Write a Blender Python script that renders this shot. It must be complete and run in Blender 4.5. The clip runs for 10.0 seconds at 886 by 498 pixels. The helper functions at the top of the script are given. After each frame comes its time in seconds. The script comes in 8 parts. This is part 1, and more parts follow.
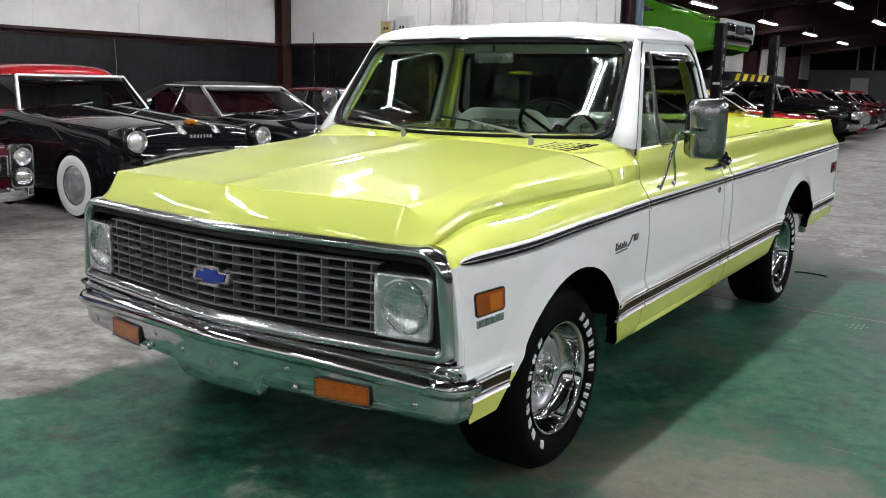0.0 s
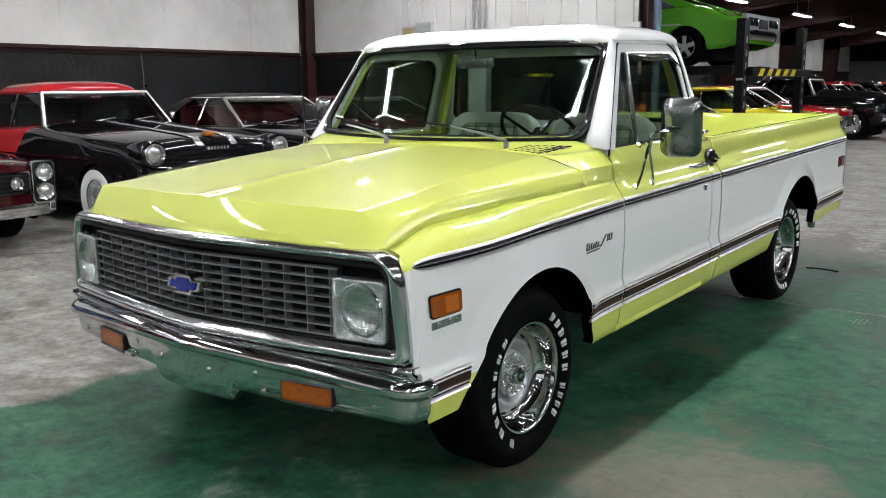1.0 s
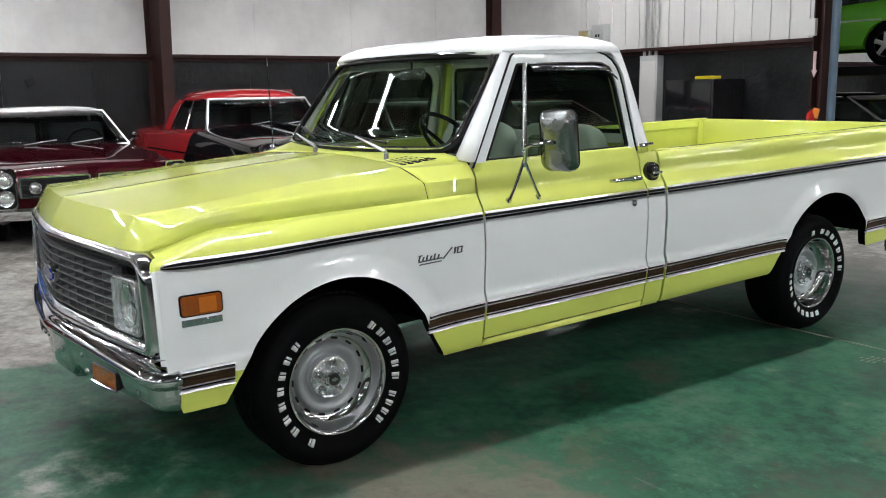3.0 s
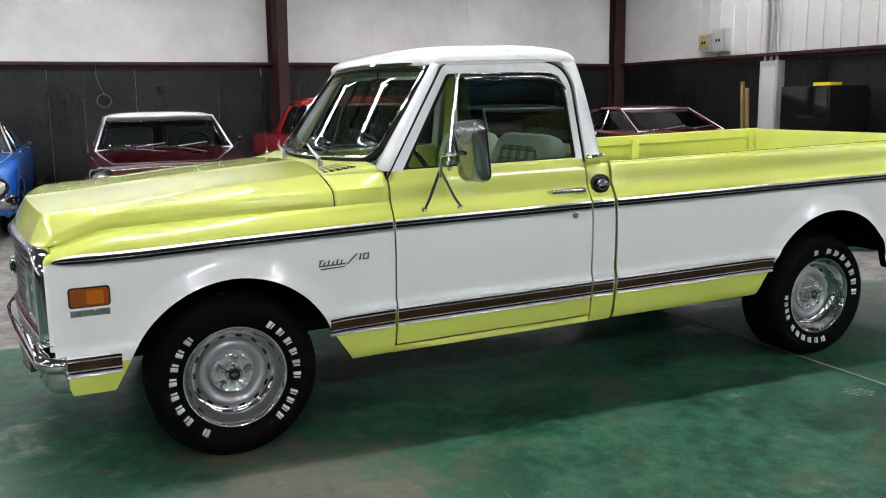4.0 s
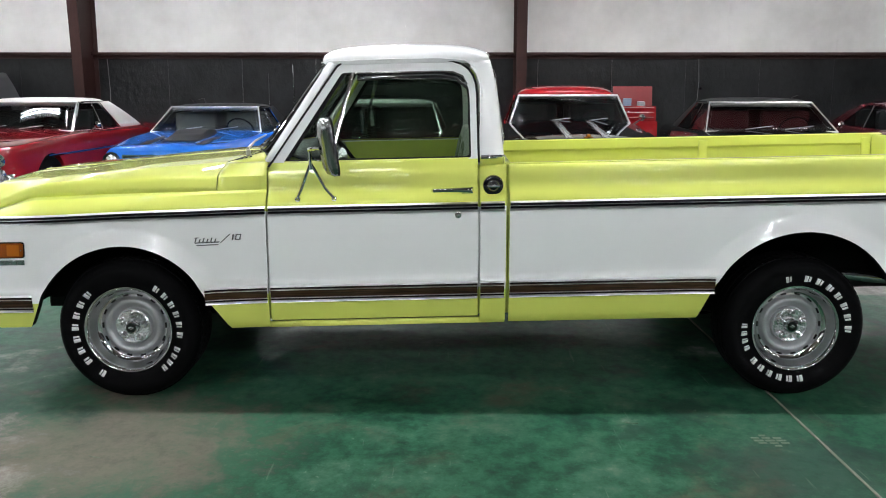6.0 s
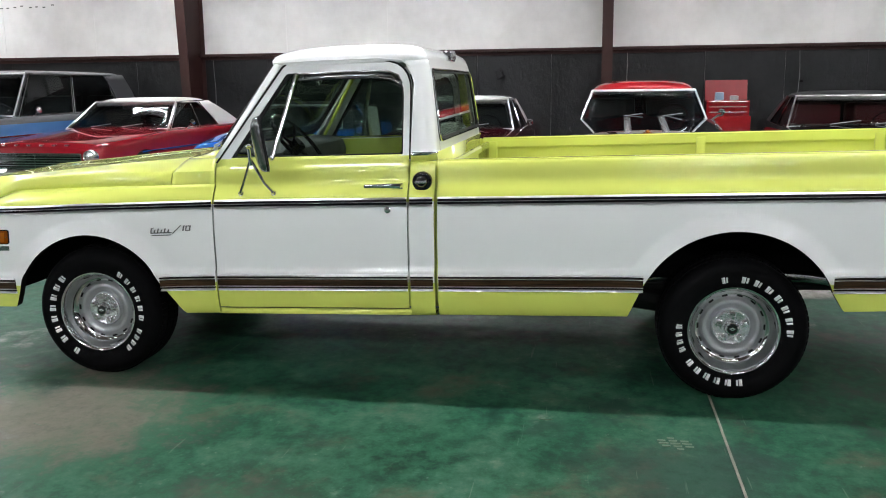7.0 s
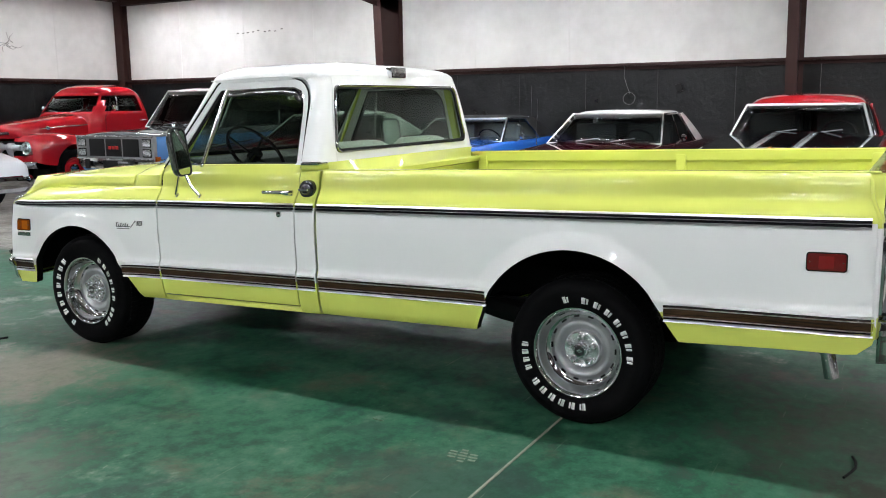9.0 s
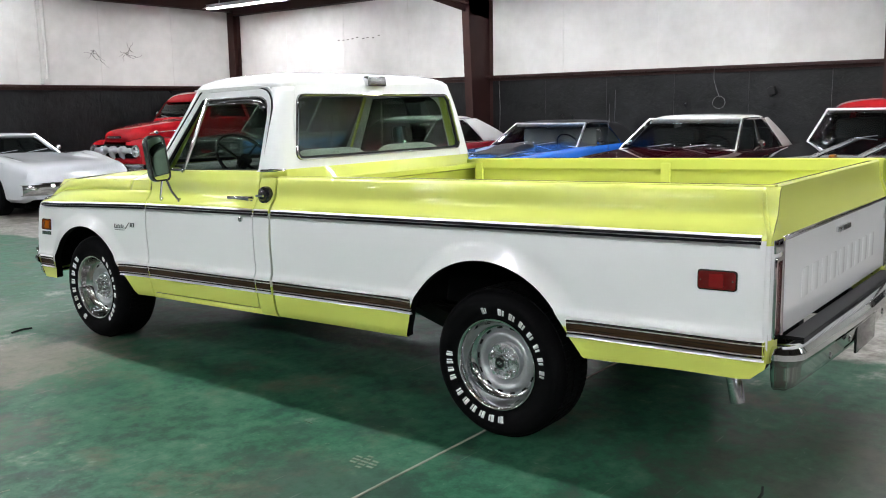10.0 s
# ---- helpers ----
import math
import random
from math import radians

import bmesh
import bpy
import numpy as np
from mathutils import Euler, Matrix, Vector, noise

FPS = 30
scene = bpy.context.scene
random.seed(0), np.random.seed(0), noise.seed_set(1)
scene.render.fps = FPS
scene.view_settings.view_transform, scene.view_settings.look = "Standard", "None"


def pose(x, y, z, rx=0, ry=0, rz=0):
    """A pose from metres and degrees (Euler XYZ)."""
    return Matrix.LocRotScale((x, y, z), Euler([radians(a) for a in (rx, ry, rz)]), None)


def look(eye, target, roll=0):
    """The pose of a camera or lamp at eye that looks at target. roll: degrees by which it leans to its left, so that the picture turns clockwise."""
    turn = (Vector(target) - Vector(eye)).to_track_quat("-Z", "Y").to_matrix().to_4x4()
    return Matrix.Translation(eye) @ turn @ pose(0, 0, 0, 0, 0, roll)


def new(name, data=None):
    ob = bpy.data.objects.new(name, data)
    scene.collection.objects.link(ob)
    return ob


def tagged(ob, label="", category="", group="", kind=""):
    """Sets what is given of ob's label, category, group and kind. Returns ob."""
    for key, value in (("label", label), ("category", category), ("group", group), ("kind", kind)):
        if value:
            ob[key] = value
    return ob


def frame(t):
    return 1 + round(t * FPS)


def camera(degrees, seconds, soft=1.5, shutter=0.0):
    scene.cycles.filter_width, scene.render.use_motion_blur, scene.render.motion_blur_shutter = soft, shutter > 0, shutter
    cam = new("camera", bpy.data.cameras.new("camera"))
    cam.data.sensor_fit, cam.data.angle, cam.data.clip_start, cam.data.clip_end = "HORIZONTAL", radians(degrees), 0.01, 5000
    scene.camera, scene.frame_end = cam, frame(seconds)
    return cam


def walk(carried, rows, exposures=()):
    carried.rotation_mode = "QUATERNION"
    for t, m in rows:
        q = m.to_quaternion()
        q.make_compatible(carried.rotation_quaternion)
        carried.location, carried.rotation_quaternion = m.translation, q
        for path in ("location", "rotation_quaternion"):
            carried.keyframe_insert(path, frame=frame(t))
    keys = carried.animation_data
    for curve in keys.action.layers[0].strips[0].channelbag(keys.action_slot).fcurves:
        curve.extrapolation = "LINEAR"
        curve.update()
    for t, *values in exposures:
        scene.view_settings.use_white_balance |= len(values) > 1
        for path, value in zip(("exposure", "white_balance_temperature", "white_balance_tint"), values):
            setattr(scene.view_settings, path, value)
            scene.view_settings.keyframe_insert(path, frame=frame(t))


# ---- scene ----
cam = camera(53.4, 10.0, soft=1.0)
PATH = [
    (0, (2.349, -2.804, 1.402), (1.229, -1.189, 1.033), 1.3),
    (0.5, (2.365, -2.809, 1.408), (1.231, -1.202, 1.042), 0.3),
    (1, (2.604, -2.691, 1.414), (1.406, -1.13, 1.053), -0.5),
    (1.5, (2.87, -2.467, 1.42), (1.564, -0.999, 1.046), -0.6),
    (2, (3.176, -2.192, 1.436), (1.766, -0.819, 1.079), -1.4),
    (2.5, (3.578, -1.896, 1.448), (2.077, -0.617, 1.117), -1.2),
    (2.7, (3.684, -1.766, 1.444), (2.139, -0.543, 1.104), -1.0),
    (4, (4.446, -0.616, 1.451), (2.642, 0.179, 1.116), -0.8),
    (4.5, (4.67, -0.107, 1.455), (2.792, 0.505, 1.138), -0.2),
    (5, (4.819, 0.427, 1.459), (2.892, 0.854, 1.136), -0.6),
    (5.5, (4.944, 0.963, 1.456), (2.983, 1.179, 1.124), -0.2),
    (5.7, (5.007, 1.187, 1.483), (3.041, 1.311, 1.138), 0.0),
    (7, (5.077, 2.555, 1.501), (3.139, 2.225, 1.134), -0.7),
    (7.5, (4.961, 3.059, 1.487), (3.057, 2.569, 1.119), -0.4),
    (8, (4.94, 3.596, 1.488), (3.083, 2.942, 1.138), -0.4),
    (8.5, (4.784, 4.08, 1.483), (2.981, 3.286, 1.137), -1.0),
    (9, (4.603, 4.569, 1.482), (2.874, 3.618, 1.153), -0.8),
    (9.5, (4.366, 5.023, 1.484), (2.729, 3.919, 1.166), -1.0),
    (10, (4.076, 5.404, 1.494), (2.518, 4.191, 1.177), -1.0),
]
walk(cam, [(t, look(eye, target, roll)) for t, eye, target, roll in PATH], [(0.0, -0.07), (2.0, -0.10), (4, -0.16), (5.5, -0.12), (7.5, 0.0), (10, 0.12)])
# ---- world and light ----
world = bpy.data.worlds.new("hall_world")
scene.world = world
world.use_nodes = True
world.node_tree.nodes["Background"].inputs[0].default_value = (0.55, 0.6, 0.7, 1)
world.node_tree.nodes["Background"].inputs[1].default_value = 0.0
scene.view_settings.exposure = 0.0
TUBE_POWER = 119.0
OVERHEAD_POWER = 188.0
AISLE_POWER = 42.0
EAST_FILL_POWER = 238.0


# ---- materials ----
def mat(name, color, rough=0.5, metal=0.0, coat=0.0, var=0.0, scale=6.0, bump=0.0, bscale=60.0, color2=None, spec=0.5, rvar=0.0, coords="Object", trans=0.0, ior=1.45, emit=None, power=0.0):
    """A principled material with blotches at one scale and grain at another."""
    m = bpy.data.materials.new(name)
    m.use_nodes = True
    nt = m.node_tree
    p = nt.nodes["Principled BSDF"]
    p.inputs["Base Color"].default_value = (*color, 1)
    p.inputs["Roughness"].default_value = rough
    p.inputs["Metallic"].default_value = metal
    p.inputs["Coat Weight"].default_value = coat
    p.inputs["Coat Roughness"].default_value = 0.03
    p.inputs["Specular IOR Level"].default_value = spec
    p.inputs["Transmission Weight"].default_value = trans
    p.inputs["IOR"].default_value = ior
    if emit:
        p.inputs["Emission Color"].default_value = (*emit, 1)
        p.inputs["Emission Strength"].default_value = power
    if var or bump or rvar:
        tc = nt.nodes.new("ShaderNodeTexCoord")
        n1 = nt.nodes.new("ShaderNodeTexNoise")
        n1.inputs["Scale"].default_value = scale
        n1.inputs["Detail"].default_value = 6
        nt.links.new(tc.outputs[coords], n1.inputs["Vector"])
        n2 = nt.nodes.new("ShaderNodeTexNoise")
        n2.inputs["Scale"].default_value = bscale
        n2.inputs["Detail"].default_value = 4
        nt.links.new(tc.outputs[coords], n2.inputs["Vector"])
        if var:
            add = nt.nodes.new("ShaderNodeMath")
            add.operation = "MULTIPLY_ADD"
            nt.links.new(n2.outputs["Fac"], add.inputs[0])
            add.inputs[1].default_value = 0.35
            nt.links.new(n1.outputs["Fac"], add.inputs[2])
            ramp = nt.nodes.new("ShaderNodeValToRGB")
            c2 = color2 or tuple(c * (1 - var) for c in color)
            ramp.color_ramp.elements[0].position, ramp.color_ramp.elements[1].position = 0.42, 0.85
            ramp.color_ramp.elements[0].color, ramp.color_ramp.elements[1].color = (*c2, 1), (*color, 1)
            nt.links.new(add.outputs[0], ramp.inputs[0])
            nt.links.new(ramp.outputs[0], p.inputs["Base Color"])
        if rvar:
            mr = nt.nodes.new("ShaderNodeMapRange")
            mr.inputs["From Min"].default_value, mr.inputs["From Max"].default_value = 0.3, 0.7
            mr.inputs["To Min"].default_value, mr.inputs["To Max"].default_value = max(0.0, rough - rvar), rough + rvar
            nt.links.new(n1.outputs["Fac"], mr.inputs[0])
            nt.links.new(mr.outputs[0], p.inputs["Roughness"])
        if bump:
            b = nt.nodes.new("ShaderNodeBump")
            b.inputs["Strength"].default_value = bump
            b.inputs["Distance"].default_value = 0.01
            nt.links.new(n2.outputs["Fac"], b.inputs["Height"])
            nt.links.new(b.outputs[0], p.inputs["Normal"])
    return m


LIME = mat("lime_paint", (0.63, 0.685, 0.132), 0.45, coat=1.0, spec=0.3, var=0.03, scale=2.0, bscale=300)
WHITE = mat("white_paint", (0.83, 0.84, 0.84), 0.45, coat=1.0, spec=0.3, var=0.02, scale=2.0, bscale=300)
CHROME = mat("chrome", (0.62, 0.63, 0.64), 0.07, 1.0, rvar=0.04, scale=5)
CHROME_DULL = mat("worn_chrome", (0.62, 0.63, 0.64), 0.22, 1.0, rvar=0.08, scale=14, var=0.1)
ALU = mat("silver_steel", (0.33, 0.34, 0.36), 0.34, 0.85, var=0.06, scale=20)
BLACK = mat("black_rubber", (0.0075, 0.0075, 0.008), 0.55, spec=0.18, var=0.1, scale=20)
BLACKLINE = mat("black_trim_line", (0.004, 0.004, 0.005), 0.35, spec=0.12)
GLOSSBLACK = mat("gloss_black", (0.006, 0.006, 0.007), 0.12, coat=0.4)
TYRE = mat("tyre_rubber", (0.0034, 0.0034, 0.0038), 0.7, spec=0.06, var=0.25, scale=12, bump=0.15, bscale=180)
DARKSTEEL = mat("chassis_steel", (0.010, 0.010, 0.011), 0.6, 0.2, spec=0.2, var=0.3, scale=14)
WELL = mat("wheel_well", (0.0035, 0.0035, 0.004), 0.9, spec=0.1, var=0.3, scale=9)
TYREWHITE = mat("tyre_lettering", (0.72, 0.72, 0.70), 0.6, var=0.12, scale=60)
AMBER = mat("amber_lens", (0.27, 0.060, 0.004), 0.12, coat=0.5, var=0.15, scale=40, bump=0.3, bscale=220)
REDLENS = mat("red_lens", (0.13, 0.004, 0.005), 0.12, coat=0.5, var=0.2, scale=40, bump=0.3, bscale=220)
BLUE_BADGE = mat("badge_blue", (0.006, 0.022, 0.20), 0.2, coat=0.5)
POLISHED = mat("polished_chrome", (0.64, 0.64, 0.64), 0.045, 1.0, rvar=0.02, scale=9)
RIMSILVER = mat("rim_silver_paint", (0.40, 0.41, 0.42), 0.34, 0.6, coat=0.3, var=0.06, scale=20)
LENS = mat("headlamp_silvering", (0.80, 0.81, 0.81), 0.22, 1.0, bump=0.35, bscale=40, var=0.1, scale=22)
CHROME_SOFT = mat("brushed_chrome", (0.66, 0.67, 0.68), 0.15, 1.0, rvar=0.06, scale=6)
BEZEL = mat("silver_bezel", (0.68, 0.70, 0.71), 0.24, 0.75, var=0.1, scale=20)
TRIM = mat("polished_trim", (0.90, 0.90, 0.90), 0.38, 1.0, rvar=0.05, scale=9)
SEAT = mat("pale_vinyl", (0.50, 0.54, 0.47), 0.5, var=0.1, scale=8, bump=0.2, bscale=120)
DASH = mat("dark_dash", (0.025, 0.028, 0.027), 0.55, var=0.2, scale=12)
LIME_IN = mat("lime_inner_paint", (0.58, 0.65, 0.12), 0.4, var=0.05, scale=4)
HEADLINER = mat("headliner", (0.25, 0.26, 0.24), 0.8, var=0.1, scale=10)
STAINLESS = mat("dull_stainless", (0.27, 0.28, 0.28), 0.24, 1.0, rvar=0.06, scale=10)
MIRROR = mat("mirror_glass", (0.75, 0.77, 0.76), 0.015, 1.0)


def glass_mat(name, tint, gloss=0.035):
    """Thin pane: mostly clear, with a clear sheen that grows at grazing angles."""
    m = bpy.data.materials.new(name)
    m.use_nodes = True
    nt = m.node_tree
    nt.nodes.remove(nt.nodes["Principled BSDF"])
    out = nt.nodes["Material Output"]
    tr = nt.nodes.new("ShaderNodeBsdfTransparent")
    tr.inputs[0].default_value = (*tint, 1)
    gl = nt.nodes.new("ShaderNodeBsdfGlossy")
    gl.inputs["Roughness"].default_value = 0.015
    lw = nt.nodes.new("ShaderNodeLayerWeight")
    pw = nt.nodes.new("ShaderNodeMath")
    pw.operation = "POWER"
    pw.inputs[1].default_value = 5.0
    nt.links.new(lw.outputs["Facing"], pw.inputs[0])
    fr = nt.nodes.new("ShaderNodeMath")
    fr.operation = "MULTIPLY_ADD"
    fr.inputs[1].default_value, fr.inputs[2].default_value = 0.75, gloss
    nt.links.new(pw.outputs[0], fr.inputs[0])
    mx = nt.nodes.new("ShaderNodeMixShader")
    nt.links.new(fr.outputs[0], mx.inputs[0])
    nt.links.new(tr.outputs[0], mx.inputs[1])
    nt.links.new(gl.outputs[0], mx.inputs[2])
    nt.links.new(mx.outputs[0], out.inputs["Surface"])
    return m


GLASS = glass_mat("tinted_glass", (0.66, 0.73, 0.68))
LENSGLASS = glass_mat("lens_glass", (0.90, 0.93, 0.92), 0.07)
GLASS_DARK = glass_mat("car_glass", (0.50, 0.54, 0.54))


def wood_mat():
    """Brown imitation wood grain for the moulding insert."""
    m = mat("woodgrain", (0.05, 0.03, 0.015), 0.5, spec=0.2)
    nt = m.node_tree
    tc = nt.nodes.new("ShaderNodeTexCoord")
    mp = nt.nodes.new("ShaderNodeMapping")
    mp.inputs["Scale"].default_value = (40, 3, 90)
    nz = nt.nodes.new("ShaderNodeTexNoise")
    nz.inputs["Scale"].default_value = 2.0
    nz.inputs["Detail"].default_value = 5
    rp = nt.nodes.new("ShaderNodeValToRGB")
    rp.color_ramp.elements[0].color, rp.color_ramp.elements[1].color = (0.010, 0.006, 0.004, 1), (0.055, 0.029, 0.013, 1)
    rp.color_ramp.elements[0].position, rp.color_ramp.elements[1].position = 0.35, 0.65
    nt.links.new(tc.outputs["Object"], mp.inputs[0])
    nt.links.new(mp.outputs[0], nz.inputs["Vector"])
    nt.links.new(nz.outputs["Fac"], rp.inputs[0])
    nt.links.new(rp.outputs[0], nt.nodes["Principled BSDF"].inputs["Base Color"])
    return m


WOOD = wood_mat()


def plaid_mat():
    """Woven plaid cloth: pale ground with crossing green and dark bands."""
    m = mat("plaid_cloth", (0.42, 0.45, 0.36), 0.8, spec=0.1)
    nt = m.node_tree
    tc, sp = nt.nodes.new("ShaderNodeTexCoord"), nt.nodes.new("ShaderNodeSeparateXYZ")
    nt.links.new(tc.outputs["Object"], sp.inputs[0])
    col = None
    for axis, freq, width, c in ((0, 11.0, 0.45, (0.10, 0.17, 0.07)), (2, 11.0, 0.45, (0.10, 0.17, 0.07)), (0, 11.0, 0.12, (0.02, 0.025, 0.015)), (2, 22.0, 0.14, (0.03, 0.035, 0.02))):
        mu, fr, lt, ml = (nt.nodes.new("ShaderNodeMath") for _ in range(4))
        mu.operation, fr.operation, lt.operation, ml.operation = "MULTIPLY", "FRACT", "LESS_THAN", "MULTIPLY"
        nt.links.new(sp.outputs[axis], mu.inputs[0])
        mu.inputs[1].default_value = freq
        nt.links.new(mu.outputs[0], fr.inputs[0])
        nt.links.new(fr.outputs[0], lt.inputs[0])
        lt.inputs[1].default_value = width
        nt.links.new(lt.outputs[0], ml.inputs[0])
        ml.inputs[1].default_value = 0.55
        mx = nt.nodes.new("ShaderNodeMix")
        mx.data_type = "RGBA"
        nt.links.new(ml.outputs[0], mx.inputs[0])
        if col is None:
            mx.inputs[6].default_value = (0.42, 0.45, 0.36, 1)
        else:
            nt.links.new(col, mx.inputs[6])
        mx.inputs[7].default_value = (*c, 1)
        col = mx.outputs[2]
    nt.links.new(col, nt.nodes["Principled BSDF"].inputs["Base Color"])
    return m


PLAID = plaid_mat()


def floor_mat():
    """Concrete with a worn strip of green floor paint, oil stains and patchy gloss."""
    m = mat("painted_concrete", (0.3, 0.3, 0.28), 0.42, spec=0.17)
    nt = m.node_tree
    p = nt.nodes["Principled BSDF"]
    nd, lk = nt.nodes.new, nt.links.new
    tc = nd("ShaderNodeTexCoord")

    def noise_tex(scale, detail=6, rough=0.6, dist=0.0):
        n = nd("ShaderNodeTexNoise")
        n.inputs["Scale"].default_value, n.inputs["Detail"].default_value = scale, detail
        n.inputs["Roughness"].default_value, n.inputs["Distortion"].default_value = rough, dist
        lk(tc.outputs["Object"], n.inputs["Vector"])
        return n.outputs["Fac"]

    def ramp(fac, stops):
        r = nd("ShaderNodeValToRGB")
        e = r.color_ramp.elements
        while len(e) < len(stops):
            e.new(0.5)
        for el, (pos, c) in zip(e, stops):
            el.position = pos
            el.color = (*c, 1) if len(c) == 3 else c
        lk(fac, r.inputs[0])
        return r.outputs[0]

    def math_node(op, a, b=None, c=None):
        n = nd("ShaderNodeMath")
        n.operation = op
        for i, v in enumerate((a, b, c)):
            if v is None:
                continue
            if isinstance(v, (int, float)):
                n.inputs[i].default_value = v
            else:
                lk(v, n.inputs[i])
        return n.outputs[0]

    def step(v, lo, hi):
        n = nd("ShaderNodeMapRange")
        n.interpolation_type = "SMOOTHSTEP"
        n.inputs["From Min"].default_value, n.inputs["From Max"].default_value = lo, hi
        lk(v, n.inputs[0])
        return n.outputs[0]

    def mix(fac, a, b):
        n = nd("ShaderNodeMix")
        n.data_type = "RGBA"
        lk(fac, n.inputs[0])
        for i, v in ((6, a), (7, b)):
            if isinstance(v, tuple):
                n.inputs[i].default_value = (*v, 1)
            else:
                lk(v, n.inputs[i])
        return n.outputs[2]

    sep = nd("ShaderNodeSeparateXYZ")
    lk(tc.outputs["Object"], sep.inputs[0])
    x, y = sep.outputs[0], sep.outputs[1]
    big, mid, fine = noise_tex(0.45, 5, 0.6, 0.3), noise_tex(2.6, 10, 0.68, 0.15), noise_tex(26, 6, 0.7)
    small = noise_tex(11.0, 9, 0.75, 0.1)
    mot = math_node("MULTIPLY_ADD", math_node("SUBTRACT", small, 0.5), 0.85, mid)
    conc = ramp(mot, [(0.26, (0.070, 0.062, 0.054)), (0.42, (0.165, 0.153, 0.138)), (0.55, (0.265, 0.252, 0.232)), (0.72, (0.38, 0.365, 0.34))])
    stain = ramp(noise_tex(1.1, 8, 0.7, 0.4), [(0.36, (0.34, 0.31, 0.275)), (0.48, (1, 1, 1))])
    mul = nd("ShaderNodeMix")
    mul.data_type, mul.blend_type = "RGBA", "MULTIPLY"
    mul.inputs[0].default_value = 0.85
    lk(conc, mul.inputs[6])
    lk(stain, mul.inputs[7])
    conc = mul.outputs[2]
    green = ramp(mot, [(0.27, (0.004, 0.018, 0.011)), (0.40, (0.010, 0.047, 0.028)), (0.50, (0.019, 0.084, 0.046)), (0.60, (0.036, 0.104, 0.064)), (0.74, (0.078, 0.122, 0.086))])
    rust = step(noise_tex(1.7, 9, 0.7, 0.25), 0.53, 0.68)
    green = mix(math_node("MULTIPLY", rust, 0.66), green, (0.098, 0.070, 0.050))
    grime = step(noise_tex(1.25, 7, 0.66, 0.5), 0.57, 0.66)
    green = mix(math_node("MULTIPLY", grime, 0.6), green, (0.018, 0.036, 0.030))
    wob = math_node("MULTIPLY_ADD", mid, 0.5, -0.25)
    west = step(math_node("ADD", x, wob), -1.32, -1.22)
    east = step(math_node("ADD", x, math_node("MULTIPLY", big, 1.5)), 8.4, 8.0)
    north = step(math_node("ADD", y, math_node("MULTIPLY", big, 3.0)), 6.9, 6.0)
    area = math_node("MULTIPLY", math_node("MULTIPLY", west, east), north)
    wear = math_node("ADD", math_node("MULTIPLY", big, 0.9), math_node("MULTIPLY", mid, 0.75))
    worn = step(wear, 0.92, 1.08)
    scuff = step(fine, 0.60, 0.72)
    # thin scratches in two directions
    scr = None
    for ang, st in ((0.6, 0.0), (-0.35, 3.7)):
        mp = nd("ShaderNodeMapping")
        mp.inputs["Rotation"].default_value = (0, 0, ang)
        mp.inputs["Location"].default_value = (st, st, 0)
        mp.inputs["Scale"].default_value = (2.2, 46, 1)
        lk(tc.outputs["Object"], mp.inputs[0])
        n = nd("ShaderNodeTexNoise")
        n.inputs["Scale"].default_value, n.inputs["Detail"].default_value = 1.0, 3
        lk(mp.outputs[0], n.inputs["Vector"])
        v = step(n.outputs["Fac"], 0.70, 0.76)
        scr = v if scr is None else math_node("MAXIMUM", scr, v)
    keep = math_node("MULTIPLY", area, math_node("SUBTRACT", 1.0, math_node("MAXIMUM", math_node("MULTIPLY", worn, 0.75), math_node("MULTIPLY", scuff, 0.35))))
    col = mix(keep, conc, green)
    # worn and stained patches with ragged outlines; first two have lamp glare painted in
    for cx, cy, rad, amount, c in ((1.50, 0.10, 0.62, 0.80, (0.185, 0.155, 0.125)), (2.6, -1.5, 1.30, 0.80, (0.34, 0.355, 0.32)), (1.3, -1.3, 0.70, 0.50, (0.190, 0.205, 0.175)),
                                   # the wide dark patch behind the tail also paints in the truck's shadow
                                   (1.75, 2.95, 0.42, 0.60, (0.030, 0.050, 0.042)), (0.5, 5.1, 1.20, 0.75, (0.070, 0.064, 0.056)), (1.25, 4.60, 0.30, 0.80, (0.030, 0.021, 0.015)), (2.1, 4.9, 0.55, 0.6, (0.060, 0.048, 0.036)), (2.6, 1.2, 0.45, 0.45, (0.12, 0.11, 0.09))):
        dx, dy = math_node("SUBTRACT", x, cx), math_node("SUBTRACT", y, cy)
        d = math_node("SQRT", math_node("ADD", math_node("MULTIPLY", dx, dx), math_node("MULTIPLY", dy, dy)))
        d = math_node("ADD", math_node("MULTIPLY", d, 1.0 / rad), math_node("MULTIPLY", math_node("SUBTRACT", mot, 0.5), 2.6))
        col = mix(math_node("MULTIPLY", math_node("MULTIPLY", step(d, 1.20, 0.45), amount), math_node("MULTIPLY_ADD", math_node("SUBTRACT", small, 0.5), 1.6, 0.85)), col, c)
    col = mix(math_node("MULTIPLY", scr, math_node("MULTIPLY", small, 0.8)), col, (0.17, 0.185, 0.155))
    lk(col, p.inputs["Base Color"])
    rr = nd("ShaderNodeMapRange")
    rr.inputs["From Min"].default_value, rr.inputs["From Max"].default_value = 0.3, 0.7
    rr.inputs["To Min"].default_value, rr.inputs["To Max"].default_value = 0.36, 0.58
    lk(mid, rr.inputs[0])
    lk(rr.outputs[0], p.inputs["Roughness"])
    b = nd("ShaderNodeBump")
    b.inputs["Strength"].default_value, b.inputs["Distance"].default_value = 0.03, 0.01
    lk(fine, b.inputs["Height"])
    lk(b.outputs[0], p.inputs["Normal"])
    return m


